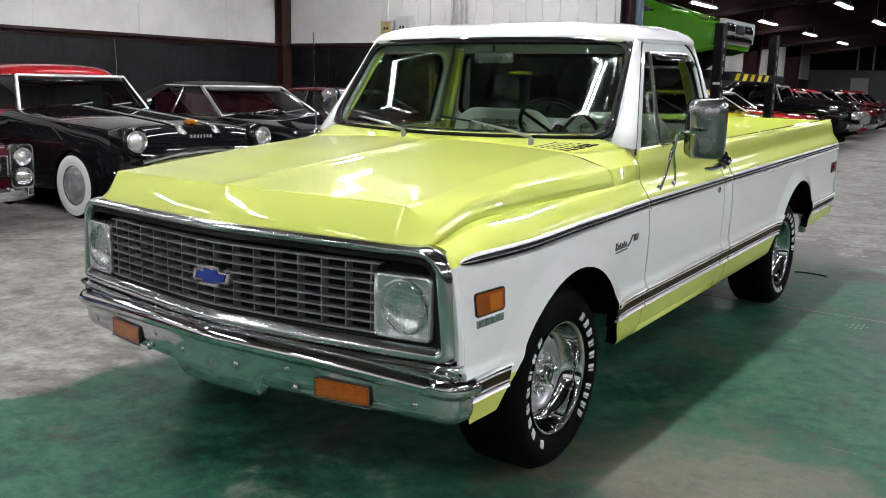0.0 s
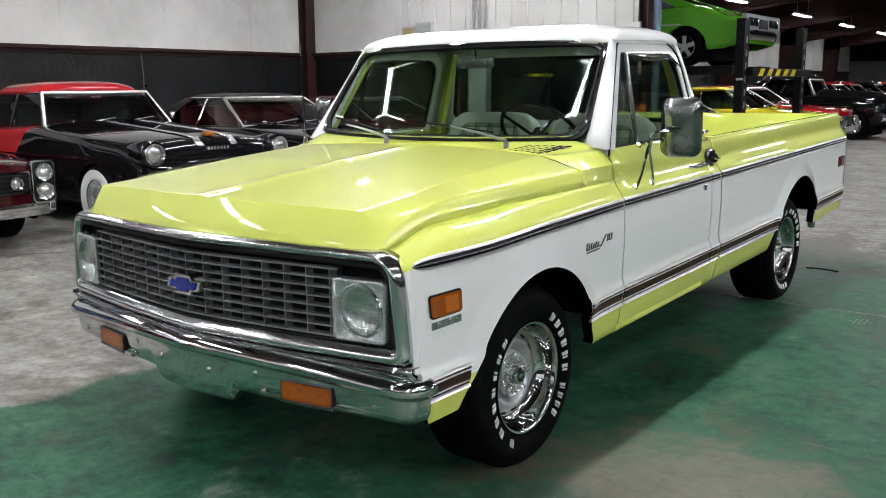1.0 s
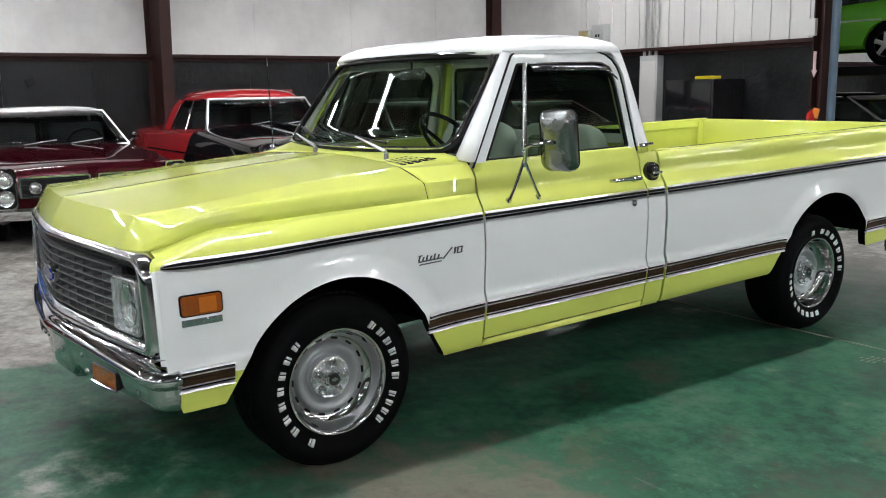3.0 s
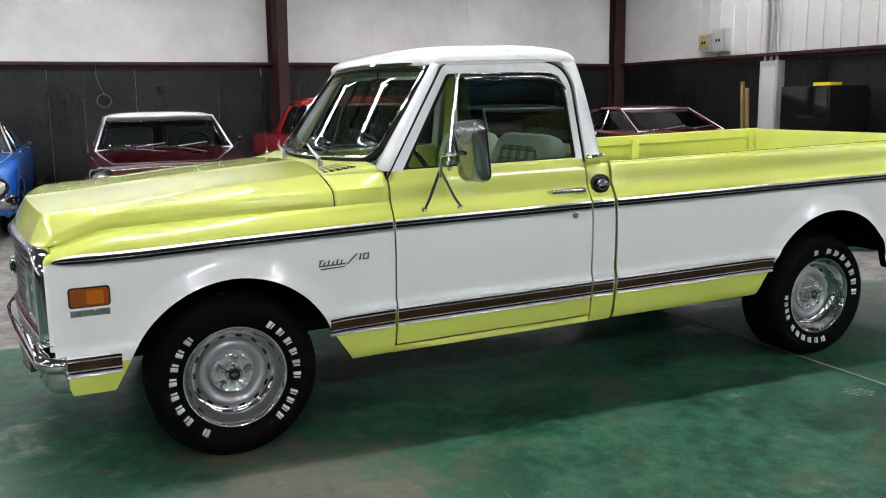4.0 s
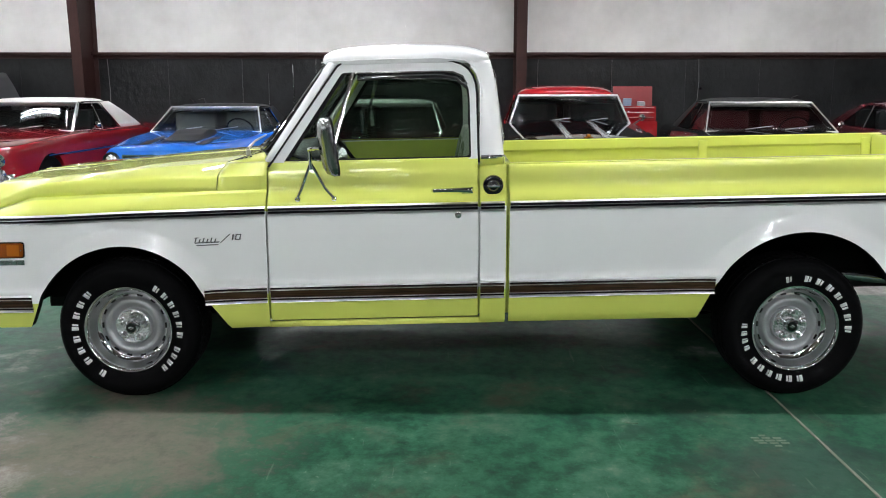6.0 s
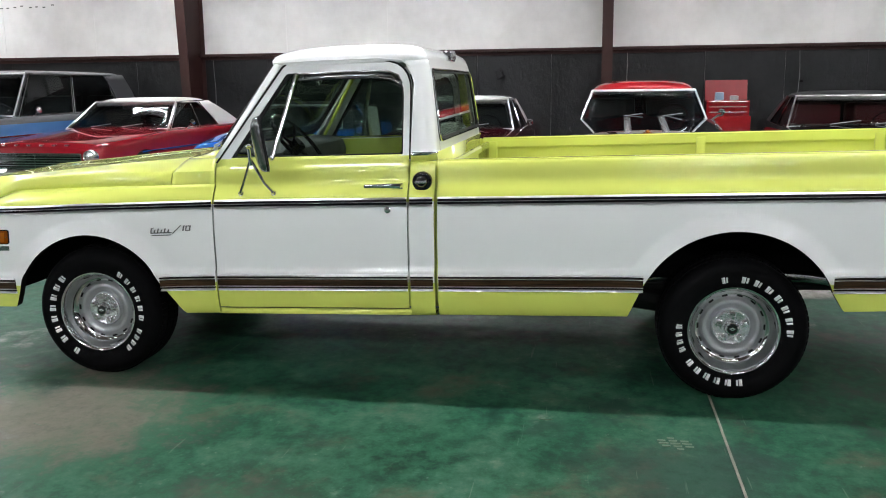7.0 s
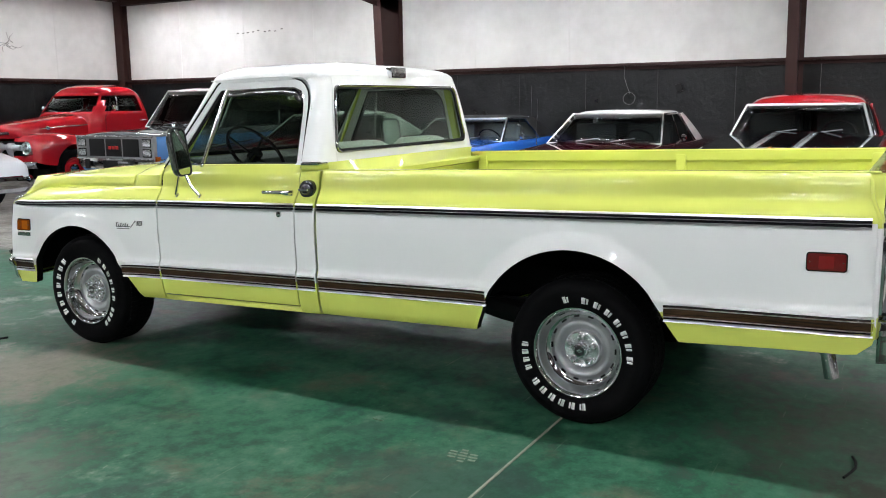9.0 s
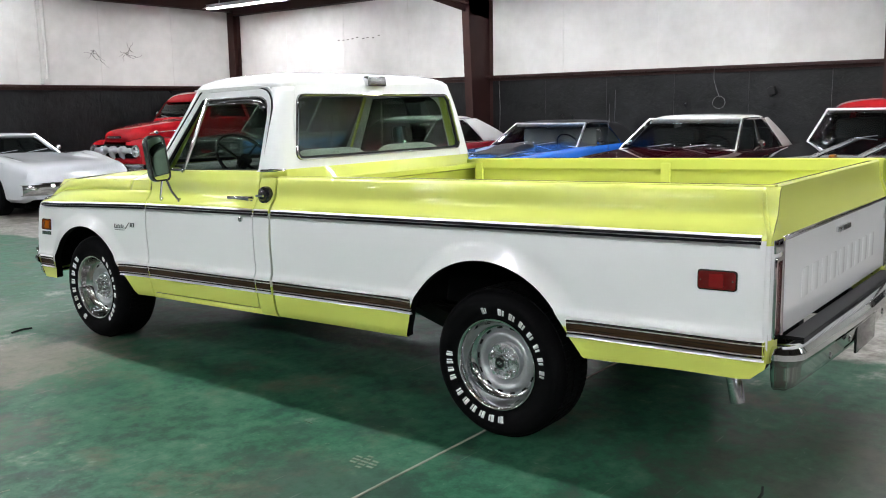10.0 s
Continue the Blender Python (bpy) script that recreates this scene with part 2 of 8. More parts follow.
FLOOR = floor_mat()
def creased_sheet():
    """Black wall sheeting: cloudy dust, long creases and dents that catch the light."""
    m = mat("black_wall_sheeting", (0.0095, 0.0100, 0.0112), 0.42, spec=0.26, var=1.0, color2=(0.0010, 0.0011, 0.0013), scale=1.7, bscale=9, rvar=0.16)
    nt = m.node_tree
    tc, mp = nt.nodes.new("ShaderNodeTexCoord"), nt.nodes.new("ShaderNodeMapping")
    mp.inputs["Scale"].default_value = (1.0, 1.0, 0.75)
    nt.links.new(tc.outputs["Object"], mp.inputs[0])
    h = nt.nodes.new("ShaderNodeTexNoise")
    h.inputs["Scale"].default_value, h.inputs["Detail"].default_value = 3.4, 7
    h.inputs["Roughness"].default_value, h.inputs["Distortion"].default_value = 0.66, 0.12
    nt.links.new(mp.outputs[0], h.inputs["Vector"])
    b = nt.nodes.new("ShaderNodeBump")
    b.inputs["Strength"].default_value, b.inputs["Distance"].default_value = 0.7, 0.040
    nt.links.new(h.outputs["Fac"], b.inputs["Height"])
    nt.links.new(b.outputs[0], nt.nodes["Principled BSDF"].inputs["Normal"])
    return m


BLACKWALL = creased_sheet()
WHITEWALL = mat("white_insulation", (0.66, 0.65, 0.63), 0.6, var=0.25, scale=0.7, bump=0.45, bscale=5)
WHITEMETAL = mat("ribbed_metal", (0.50, 0.50, 0.48), 0.5, var=0.1, scale=1.5)
BROWNSTEEL = mat("brown_primer_steel", (0.034, 0.0135, 0.0115), 0.6, spec=0.25, var=0.3, scale=3, bump=0.1)
ROOFMAT = mat("roof_insulation", (0.24, 0.21, 0.185), 0.8, var=0.3, scale=1.0)
GREYWALL = mat("grey_partition", (0.11, 0.115, 0.12), 0.6, var=0.15, scale=1)
TUBE = mat("tube_glow", (0.9, 0.9, 0.9), 0.5, emit=(0.955, 0.97, 1.0), power=TUBE_POWER)
# strength chosen row by row to set the shadow contrast beside the truck
TUBE_BRIGHT = mat("bright_tube_glow", (0.9, 0.9, 0.9), 0.5, emit=(0.955, 0.97, 1.0), power=OVERHEAD_POWER)
TUBE_DIM = mat("dim_tube_glow", (0.9, 0.9, 0.9), 0.5, emit=(0.955, 0.97, 1.0), power=AISLE_POWER)
# glow of the added east row, a fill for the truck's side
TUBE_EAST_FILL = mat("east_fill_glow", (0.9, 0.9, 0.9), 0.5, emit=(0.955, 0.97, 1.0), power=EAST_FILL_POWER)
LAMPHOUSING = mat("lamp_housing", (0.6, 0.6, 0.6), 0.5, var=0.05)
CONDUIT = mat("grey_conduit", (0.42, 0.43, 0.42), 0.4, 0.4, var=0.1, scale=9)


# ---- mesh helpers ----
BODY_K = 0.990


def rake_z(y):
    """How high the springs carry the body at y: the nose hangs a little lower than the tail."""
    return float(np.interp(y, [-0.9, -0.5, 0.0, 0.69, 1.8, 4.6], [-0.033, -0.023, 0.002, 0.028, 0.053, 0.113]))


def part(name, bm, material, parent=None, label="", smooth=35, rake=False, thick=0.0):
    """One mesh object from a bmesh, under a thing or a part."""
    bmesh.ops.remove_doubles(bm, verts=bm.verts, dist=0.0002)
    bmesh.ops.recalc_face_normals(bm, faces=bm.faces)
    if rake:
        for v in bm.verts:
            v.co.z += rake_z(v.co.y)
            v.co.x *= BODY_K
    me = bpy.data.meshes.new(name)
    bm.to_mesh(me)
    bm.free()
    for mt in material if isinstance(material, (list, tuple)) else [material]:
        me.materials.append(mt)
    me.shade_smooth()
    me.set_sharp_from_angle(angle=radians(smooth))
    ob = new(name, me)
    if parent:
        ob.parent = parent
    if thick:
        s = ob.modifiers.new("thickness", "SOLIDIFY")
        s.thickness, s.offset = thick, 0.0
    if label:
        ob["label"] = label
    return ob


def thing(name, label, category, group="", m=None):
    ob = new(name)
    ob.empty_display_size = 0.1
    if m is not None:
        ob.matrix_world = m
    return tagged(ob, label, category, group)


def B():
    return bmesh.new()


def grid(bm, rows, mi=None, close=False):
    """Quads between rows of points. mi: material index per band of rows."""
    vs = [[bm.verts.new(p) for p in r] for r in rows]
    for i in range(len(vs) - 1):
        a, b = vs[i], vs[i + 1]
        n = len(a)
        for j in range(n if close else n - 1):
            k = (j + 1) % n
            pts = [a[j], a[k], b[k], b[j]]
            co = []
            for v in pts:
                if all((v.co - c.co).length > 1e-5 for c in co):
                    co.append(v)
            if len(co) >= 3:
                f = bm.faces.new(co)
                if mi:
                    f.material_index = mi[i]
    return vs


def box(bm, cx, cy, cz, sx, sy, sz, bev=0.0, mi=0, rot=None):
    r = bmesh.ops.create_cube(bm, size=1.0)
    vs = r["verts"]
    m = Matrix.Translation((cx, cy, cz)) @ (rot or Matrix.Identity(4)) @ Matrix.Diagonal((sx, sy, sz, 1))
    bmesh.ops.transform(bm, matrix=m, verts=vs)
    fs = list({f for v in vs for f in v.link_faces})
    for f in fs:
        f.material_index = mi
    if bev:
        es = list({e for v in vs for e in v.link_edges})
        bmesh.ops.bevel(bm, geom=es, offset=bev, segments=2, affect="EDGES", profile=0.7)
    return bm


def ring_pts(c, n, r, seg, start=0.0):
    n = Vector(n).normalized()
    a = n.orthogonal().normalized()
    b = n.cross(a)
    return [Vector(c) + (a * math.cos(start + 2 * math.pi * i / seg) + b * math.sin(start + 2 * math.pi * i / seg)) * r for i in range(seg)]


def tube(bm, pts, r, seg=8, cap=True):
    """A round bar along a polyline."""
    pts = [Vector(p) for p in pts]
    rows = []
    up = None
    for i, p in enumerate(pts):
        d = (pts[min(i + 1, len(pts) - 1)] - pts[max(i - 1, 0)]).normalized()
        a = d.orthogonal().normalized() if up is None else (up - d * up.dot(d)).normalized()
        up = a
        b = d.cross(a)
        rr = r[i] if isinstance(r, (list, tuple)) else r
        rows.append([p + (a * math.cos(2 * math.pi * k / seg) + b * math.sin(2 * math.pi * k / seg)) * rr for k in range(seg)])
    vs = grid(bm, rows, close=True)
    if cap:
        for v in (vs[0], vs[-1]):
            if len({tuple(x.co) for x in v}) == seg:
                bm.faces.new(v)
    return bm


def lathe(bm, prof, c, axis="x", seg=48, sgn=1, mi=None, start=0.0):
    """Turns a profile of (along axis, radius) pairs round an axis through c."""
    rows = []
    for h, r in prof:
        row = []
        for k in range(seg):
            a = start + 2 * math.pi * k / seg
            if axis == "x":
                row.append((c[0] + sgn * h, c[1] + r * math.cos(a), c[2] + r * math.sin(a)))
            elif axis == "y":
                row.append((c[0] + r * math.cos(a), c[1] + sgn * h, c[2] + r * math.sin(a)))
            else:
                row.append((c[0] + r * math.cos(a), c[1] + r * math.sin(a), c[2] + sgn * h))
        rows.append(row)
    grid(bm, rows, mi=mi, close=True)
    return bm


def frame_ring(bm, outer, inner, depth):
    """A flat ring between two closed outlines, given depth along a vector."""
    d = Vector(depth)
    o, i = [Vector(p) for p in outer], [Vector(p) for p in inner]
    rows = [o, i, [p - d for p in i], [p - d for p in o], o]
    grid(bm, rows, close=True)
    return bm


def slab(bm, pts, depth):
    """A closed outline extruded along a vector."""
    d = Vector(depth)
    a = [bm.verts.new(Vector(p)) for p in pts]
    b = [bm.verts.new(Vector(p) + d) for p in pts]
    bm.faces.new(a)
    bm.faces.new(b[::-1])
    n = len(pts)
    for i in range(n):
        bm.faces.new([a[i], b[i], b[(i + 1) % n], a[(i + 1) % n]])
    return bm


def rrect(w, h, r, n=6):
    """Rounded rectangle outline in 2D, centred."""
    out = []
    for cx, cy, a0 in ((w / 2 - r, h / 2 - r, 0), (-w / 2 + r, h / 2 - r, 90), (-w / 2 + r, -h / 2 + r, 180), (w / 2 - r, -h / 2 + r, 270)):
        for k in range(n + 1):
            a = radians(a0 + 90 * k / n)
            out.append((cx + r * math.cos(a), cy + r * math.sin(a)))
    return out


def lerp(a, b, t):
    return a + (b - a) * t


def smooth01(t):
    t = max(0.0, min(1.0, t))
    return t * t * (3 - 2 * t)


# ---- the hall ----
WX, CORNER_Y, SOUTH_Y, NORTH_Y, EAST_X = -9.9, 9.43, -11.65, 51.0, 13.0
BAND_Z, EAVE_Z, SLOPE = 2.07, 3.95, 0.075
COLS = [-4.28, 2.76, 9.75, 16.9, 24.0, 31.2, 38.4, 45.6]
PART_END = -3.05


def structure(name, bm, material, label, category):
    return tagged(part(name, bm, material, smooth=30), label, category, kind="structure")


bm = B()
box(bm, (WX + EAST_X) / 2, (SOUTH_Y + NORTH_Y) / 2, -0.1, EAST_X - WX + 0.6, NORTH_Y - SOUTH_Y + 0.6, 0.2)
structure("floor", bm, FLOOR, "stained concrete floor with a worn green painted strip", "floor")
bm = B()
box(bm, 2.0, 3.135, 0.002, 5.2, 0.010, 0.006)
structure("floor_joint", bm, mat("joint_filler", (0.27, 0.24, 0.20), 0.7, var=0.3, scale=20), "pale filled saw cut joint in the floor", "joint")


def wall_run(name, axis, at, a, b, label, inward, ribs=None, lower=BLACKWALL, upper=WHITEWALL):
    """A wall along x or y: backing slab, black lower panels, band, white upper sheets with seams."""
    def put(bm, u0, u1, z0, z1, d0, d1, bev=0.0):
        c, s = (u0 + u1) / 2, u1 - u0
        dc, ds = at + inward * (d0 + d1) / 2, abs(d1 - d0)
        if axis == "y":
            box(bm, dc, c, (z0 + z1) / 2, ds, s, z1 - z0, bev)
        else:
            box(bm, c, dc, (z0 + z1) / 2, s, ds, z1 - z0, bev)
    top = 6.2
    bm = B()
    put(bm, a, b, 0, top, -0.2, 0.0)
    w = structure(name, bm, upper, label, "wall")
    n = max(1, round((b - a) / 1.22))
    for i in range(n):
        bm = B()
        u0, u1 = a + (b - a) * i / n, a + (b - a) * (i + 1) / n
        put(bm, u0 + 0.0015, u1 - 0.0015, 0.02, BAND_Z - 0.06, 0.001, 0.014)
        part("panel", bm, lower, w)
    bm = B()
    put(bm, a, b, BAND_Z - 0.10, BAND_Z - 0.045, 0.0, 0.05)
    put(bm, a, b, BAND_Z - 0.045, BAND_Z + 0.0, 0.0, 0.13)
    part("girt_band", bm, BROWNSTEEL, w, "brown steel girt above the black panels")
    bm = B()
    if ribs is not None:
        # ribbed sheets from ribs onwards, standing a little proud of the white ones
        put(bm, ribs, b, BAND_Z, top, 0.0, 0.012)
        m = int((b - ribs) / 0.30)
        for i in range(m):
            u = ribs + 0.15 + i * 0.30
            put(bm, u - 0.025, u + 0.025, BAND_Z, top, 0.012, 0.034)
    else:
        m = int((b - a) / 1.8)
        for i in range(1, m + 1):
            u = a + i * (b - a) / (m + 1)
            put(bm, u - 0.012, u + 0.012, BAND_Z, top, 0.0, 0.006)
    part("seam" if ribs is None else "ribbed_sheet", bm, upper if ribs is None else WHITEMETAL, w, "" if ribs is None else "pale ribbed metal sheets")
    return w


wall_run("wall_west", "y", WX, SOUTH_Y, NORTH_Y, "long wall with black lower panels and white insulated upper sheets", 1)
wall_run("wall_south", "x", SOUTH_Y, WX, EAST_X, "end wall with black lower panels and white insulated upper sheets", 1)
# unseen east wall: upper sheets made grey to keep bounce off the truck's shadow
wall_run("wall_east", "y", EAST_X, SOUTH_Y, NORTH_Y, "unseen long wall with black lower panels, upper sheets greyed to bounce less light", -1, upper=GREYWALL)
wall_run("wall_partition", "x", CORNER_Y, WX, PART_END, "partition wall with black lower panels, white sheets and pale ribbed metal above", -1, ribs=-7.55)
bm = B()
box(bm, (WX + EAST_X) / 2, NORTH_Y + 0.1, 1.32, EAST_X - WX, 0.2, 2.64)
w = structure("wall_north", bm, GREYWALL, "far low grey partition with dark open space above", "wall")
# black sheet added in place of the dark open space beyond
bm = B()
box(bm, (WX + EAST_X) / 2, NORTH_Y + 2.3, 3.2, EAST_X - WX + 2, 0.2, 6.4)
part("back_sheet", bm, BLACKWALL, w, "dark sheet standing in for the dark open space behind the partition")
bm = B()
box(bm, -7.2, NORTH_Y - 0.03, 1.55, 0.9, 0.06, 1.3, 0.01)
part("wall_panel", bm, WHITEMETAL, w, "pale panel on the grey partition")
for x in (-7.4, -6.6, -5.9, -4.6):
    bm = B()
    tube(bm, [(x, NORTH_Y + 0.05, 2.62), (x, NORTH_Y + 0.05, 5.2)], 0.05, 8)
    part("pole", bm, WHITEMETAL, w)
bm = B()
xm = (WX + EAST_X) / 2
zr = EAVE_Z + SLOPE * (xm - WX)
for x0, x1, z0, z1 in ((WX - 0.3, xm, EAVE_Z, zr), (xm, EAST_X + 0.3, zr, EAVE_Z)):
    slab(bm, [(x0, SOUTH_Y - 0.3, z0 + 0.28), (x1, SOUTH_Y - 0.3, z1 + 0.28), (x1, NORTH_Y + 0.3, z1 + 0.28), (x0, NORTH_Y + 0.3, z0 + 0.28)], (0, 0, 0.1))
structure("ceiling", bm, ROOFMAT, "dark sloped metal roof with insulation", "ceiling")


def i_column(bm, x, y, z1, w=0.22, d=0.28, d2=None):
    """An upright I-section that may widen upwards along x."""
    d2 = d2 or d
    for sx in (0, 1):
        xa, xb = (x, x + 0.02) if sx == 0 else (x + d - 0.02, x + d)
        xc, xd = (x, x + 0.02) if sx == 0 else (x + d2 - 0.02, x + d2)
        slab(bm, [(xa, y - w / 2, 0), (xb, y - w / 2, 0), (xd, y - w / 2, z1), (xc, y - w / 2, z1)], (0, w, 0))
    slab(bm, [(x + 0.02, y - 0.008, 0), (x + d - 0.02, y - 0.008, 0), (x + d2 - 0.02, y - 0.008, z1), (x + 0.02, y - 0.008, z1)], (0, 0.016, 0))


for y in COLS:
    bm = B()
    i_column(bm, WX, y, EAVE_Z, 0.16, 0.60, 0.80)
    # tapered rafter from the knee up to the ridge
    x0, x1 = WX, xm
    z0, z1 = EAVE_Z + 0.2, zr + 0.2
    for (za, zb, xa) in ((z0 - 0.85, z1 - 0.34, x0 + 0.78), (z0 - 0.03, z1 - 0.03, x0)):
        slab(bm, [(xa, y - 0.11, za), (x1, y - 0.11, zb), (x1, y - 0.11, zb + 0.025), (xa, y - 0.11, za + 0.025)], (0, 0.22, 0))
    slab(bm, [(x0, y - 0.008, z0 - 1.05), (x1, y - 0.008, z1 - 0.42), (x1, y - 0.008, z1), (x0, y - 0.008, z0)], (0, 0.016, 0))
    tagged(part("steel_frame", bm, BROWNSTEEL, smooth=20), "brown painted steel column with a tapered roof rafter", "steel frame", "steel frames of the hall")
for y in COLS:
    bm = B()
    x0, x1 = EAST_X, xm
    z0, z1 = EAVE_Z + 0.2, zr + 0.2
    box(bm, EAST_X - 0.15, y, 1.8, 0.3, 0.22, 3.6)
    slab(bm, [(x0, y - 0.11, z0 - 1.05), (x1, y - 0.11, z1 - 0.42), (x1, y - 0.11, z1), (x0, y - 0.11, z0)], (0, 0.22, 0))
    tagged(part("steel_frame", bm, BROWNSTEEL, smooth=20), "brown painted steel column with a tapered roof rafter", "steel frame", "steel frames of the hall")
for i in range(9):
    for side in (0, 1):
        bm = B()
        f = (i + 0.5) / 9
        x = lerp(WX, xm, f) if side == 0 else lerp(EAST_X, xm, f)
        z = lerp(EAVE_Z, zr, f)
        box(bm, x, (SOUTH_Y + NORTH_Y) / 2, z + 0.20, 0.07, NORTH_Y - SOUTH_Y, 0.16)
        tagged(part("purlin", bm, BROWNSTEEL, smooth=20), "brown steel roof purlin", "purlin", "roof purlins")
bm = B()
box(bm, WX + 0.10, (SOUTH_Y + NORTH_Y) / 2, EAVE_Z - 0.12, 0.2, NORTH_Y - SOUTH_Y, 0.26)
tagged(part("eave_beam", bm, BROWNSTEEL, smooth=20), "brown steel eave beam along the wall top", "beam", kind="structure")
bm = B()
box(bm, 0, SOUTH_Y + 0.12, EAVE_Z - 0.02, EAST_X - WX, 0.2, 0.30)
tagged(part("end_beam", bm, BROWNSTEEL, smooth=20), "brown steel beam along the end wall", "beam", kind="structure")
for x, y, w in ((WX + 0.02, SOUTH_Y + 0.13, 0.22), (WX + 0.02, CORNER_Y - 0.13, 0.22), (PART_END, CORNER_Y, 0.26)):
    bm = B()
    i_column(bm, x, y, EAVE_Z + 0.3, w, 0.2 if w < 0.25 else 0.15)
    tagged(part("corner_column", bm, BROWNSTEEL, smooth=20), "brown painted steel corner column", "column", "corner columns")


# ---- lamps ----
def tube_light(x, y, z, length=2.4, glow=TUBE):
    t = thing("strip_light", "white twin-tube strip light hung from the roof, seen or added", "strip light", "strip lights", pose(x, y, z))
    bm = B()
    box(bm, 0, 0, 0.055, 0.10, length + 0.06, 0.05, 0.01)
    housing = part("housing", bm, LAMPHOUSING, t)
    # reflector wings added to keep tube light off the roof and upper walls
    bm = B()
    grid(bm, [[(x, y, z) for y in (-length / 2 - 0.03, length / 2 + 0.03)] for x, z in ((-0.145, -0.012), (-0.06, 0.028), (0.06, 0.028), (0.145, -0.012))])
    part("reflector", bm, LAMPHOUSING, housing, "white folded reflector, added to throw the light down", thick=0.002)
    for s in (-1, 1):
        bm = B()
        tube(bm, [(s * 0.035, -length / 2, 0), (s * 0.035, length / 2, 0)], 0.019, 10)
        part("tube", bm, glow, t)
        bm = B()
        tube(bm, [(0, s * length * 0.35, 0.06), (0, s * length * 0.35, EAVE_Z + SLOPE * (min(x, 2 * xm - x) - WX) + 0.30 - z)], 0.008, 6)
        part("hanger", bm, LAMPHOUSING, t)
    return t


# the unseen row at x 8.7 is added to light the truck's side
for x in (-8.0, -3.8, 0.35, 4.5, 8.7):
    for y in (-8.6, -4.4, -0.2, 4.0, 8.2):
        zc = EAVE_Z + SLOPE * (min(x, 2 * xm - x) - WX)
        if x == 0.35 and y > 8:
            continue
        if x < -7 and y > 8:
            tube_light(-6.3, 7.8, 3.95)
            continue
        if x < -7 and y < -8:
            tube_light(-8.3, -9.3, 3.68)
        else:
            glow = {0.35: TUBE_BRIGHT, 4.5: TUBE_DIM, 8.7: TUBE_EAST_FILL}.get(x, TUBE_DIM if x < -7 and y > 3 else TUBE)
            tube_light(-7.2 if x < -7 and y > -1 else x, -9.7 if y < -8 else y, zc - 0.28, glow=glow)
# unseen lamps north of the truck; the x 0.9 pair is added for floor glare
for x in (0.9, 4.5, 8.7):
    for y in (12.4, 16.6):
        zc = EAVE_Z + SLOPE * (min(x, 2 * xm - x) - WX)
        tube_light(x, y, zc - 0.28)
for x, y in ((-3.6, 13.4), (-6.2, 16.5), (-6.32, 22.3), (-6.5, 29.5), (-6.68, 36.4), (-6.8, 43.6), (-2.95, 17.0), (-2.95, 23.8), (-3.15, 30.6), (-3.2, 37.5), (-3.2, 44.5), (0.4, 22.0), (0.4, 29.0), (0.4, 36.0)):
    tube_light(x, y, 3.72 if x < 0 else 4.0, 1.8)


# ---- the pickup ----
# truck frame: y = 0 at the front axle, nose towards -y, driver's side at +x
WB, TYRE_R, HUB_F, HUB_R = 3.226, 0.345, 0.912, 0.884
Z_LOW, Z_WOOD0, Z_WOOD1, Z_TRIM0, Z_TRIM1 = 0.335, 0.468, 0.540, 0.884, 0.916
DOOR_Y0, DOOR_Y1, CAB_Y1, BED_Y0, BED_Y1 = 0.692, 1.688, 1.812, 1.830, 4.440
SIDE_Z = [0.335, 0.350, 0.380, 0.420, 0.468, 0.504, 0.540, 0.552, 0.560, 0.568, 0.580, 0.60, 0.66, 0.72, 0.78, 0.83, 0.870, 0.884, 0.900, 0.916, 0.932, 0.948, 0.964, 0.980, 0.996, 1.012, 1.03, 1.05, 1.07, 1.086]
SIDE_X = [0.944, 0.956, 0.965, 0.972, 0.979, 0.984, 0.988, 0.9885, 0.9865, 0.982, 0.9795, 0.979, 0.982, 0.985, 0.986, 0.984, 0.981, 0.979, 0.977, 0.974, 0.968, 0.958, 0.946, 0.936, 0.929, 0.926, 0.924, 0.921, 0.914, 0.905]
FEND_X = SIDE_X[:20] + [0.968, 0.954, 0.934, 0.906, 0.868] + [0.868] * 5

truck = thing("pickup_truck", "two-tone lime yellow and white classic long-bed pickup with chrome trim", "pickup truck")


def side_x(z, y=1.0):
    """Half width of the body at a height, by the stretch of the body."""
    k = 1.0 - smooth01((y + 0.35) / 1.00)
    x = lerp(np.interp(z, SIDE_Z, SIDE_X), np.interp(z, SIDE_Z, FEND_X), k)
    x -= 0.050 * smooth01((-0.24 - y) / 0.46) * (0.30 + 0.70 * smooth01((z - 0.55) / 0.36))
    return float(x) - 0.012 * smooth01((y - 4.38) / 0.06)


def fend_z(z, y):
    """The fender's crown sinks towards the nose."""
    k = lerp(1.0, 0.46, smooth01((-0.42 - y) / 0.28))
    return z if z < 0.885 else 0.885 + (z - 0.885) * k


# wheel openings: centre, top, radius, half length of the round part, slant of the legs below it (front, rear)
F_ARCH = (-0.005, 0.764, 0.430, 0.400, 0.080, 0.105)
R_ARCH = (3.212, 0.751, 0.460, 0.430, 0.050, 0.075)


def arch(y, opening):
    """Height of the wheel opening's edge at y; low outside of it."""
    yc, top, r, a, slant_f, slant_r = opening
    d = abs(y - yc)
    s = slant_f if y < yc else slant_r
    if d <= a:
        return top - r + math.sqrt(r * r - d * d)
    knee = top - r + math.sqrt(r * r - a * a)
    if d < a + s:
        return knee - (knee - Z_LOW) * (d - a) / s
    return 0.0


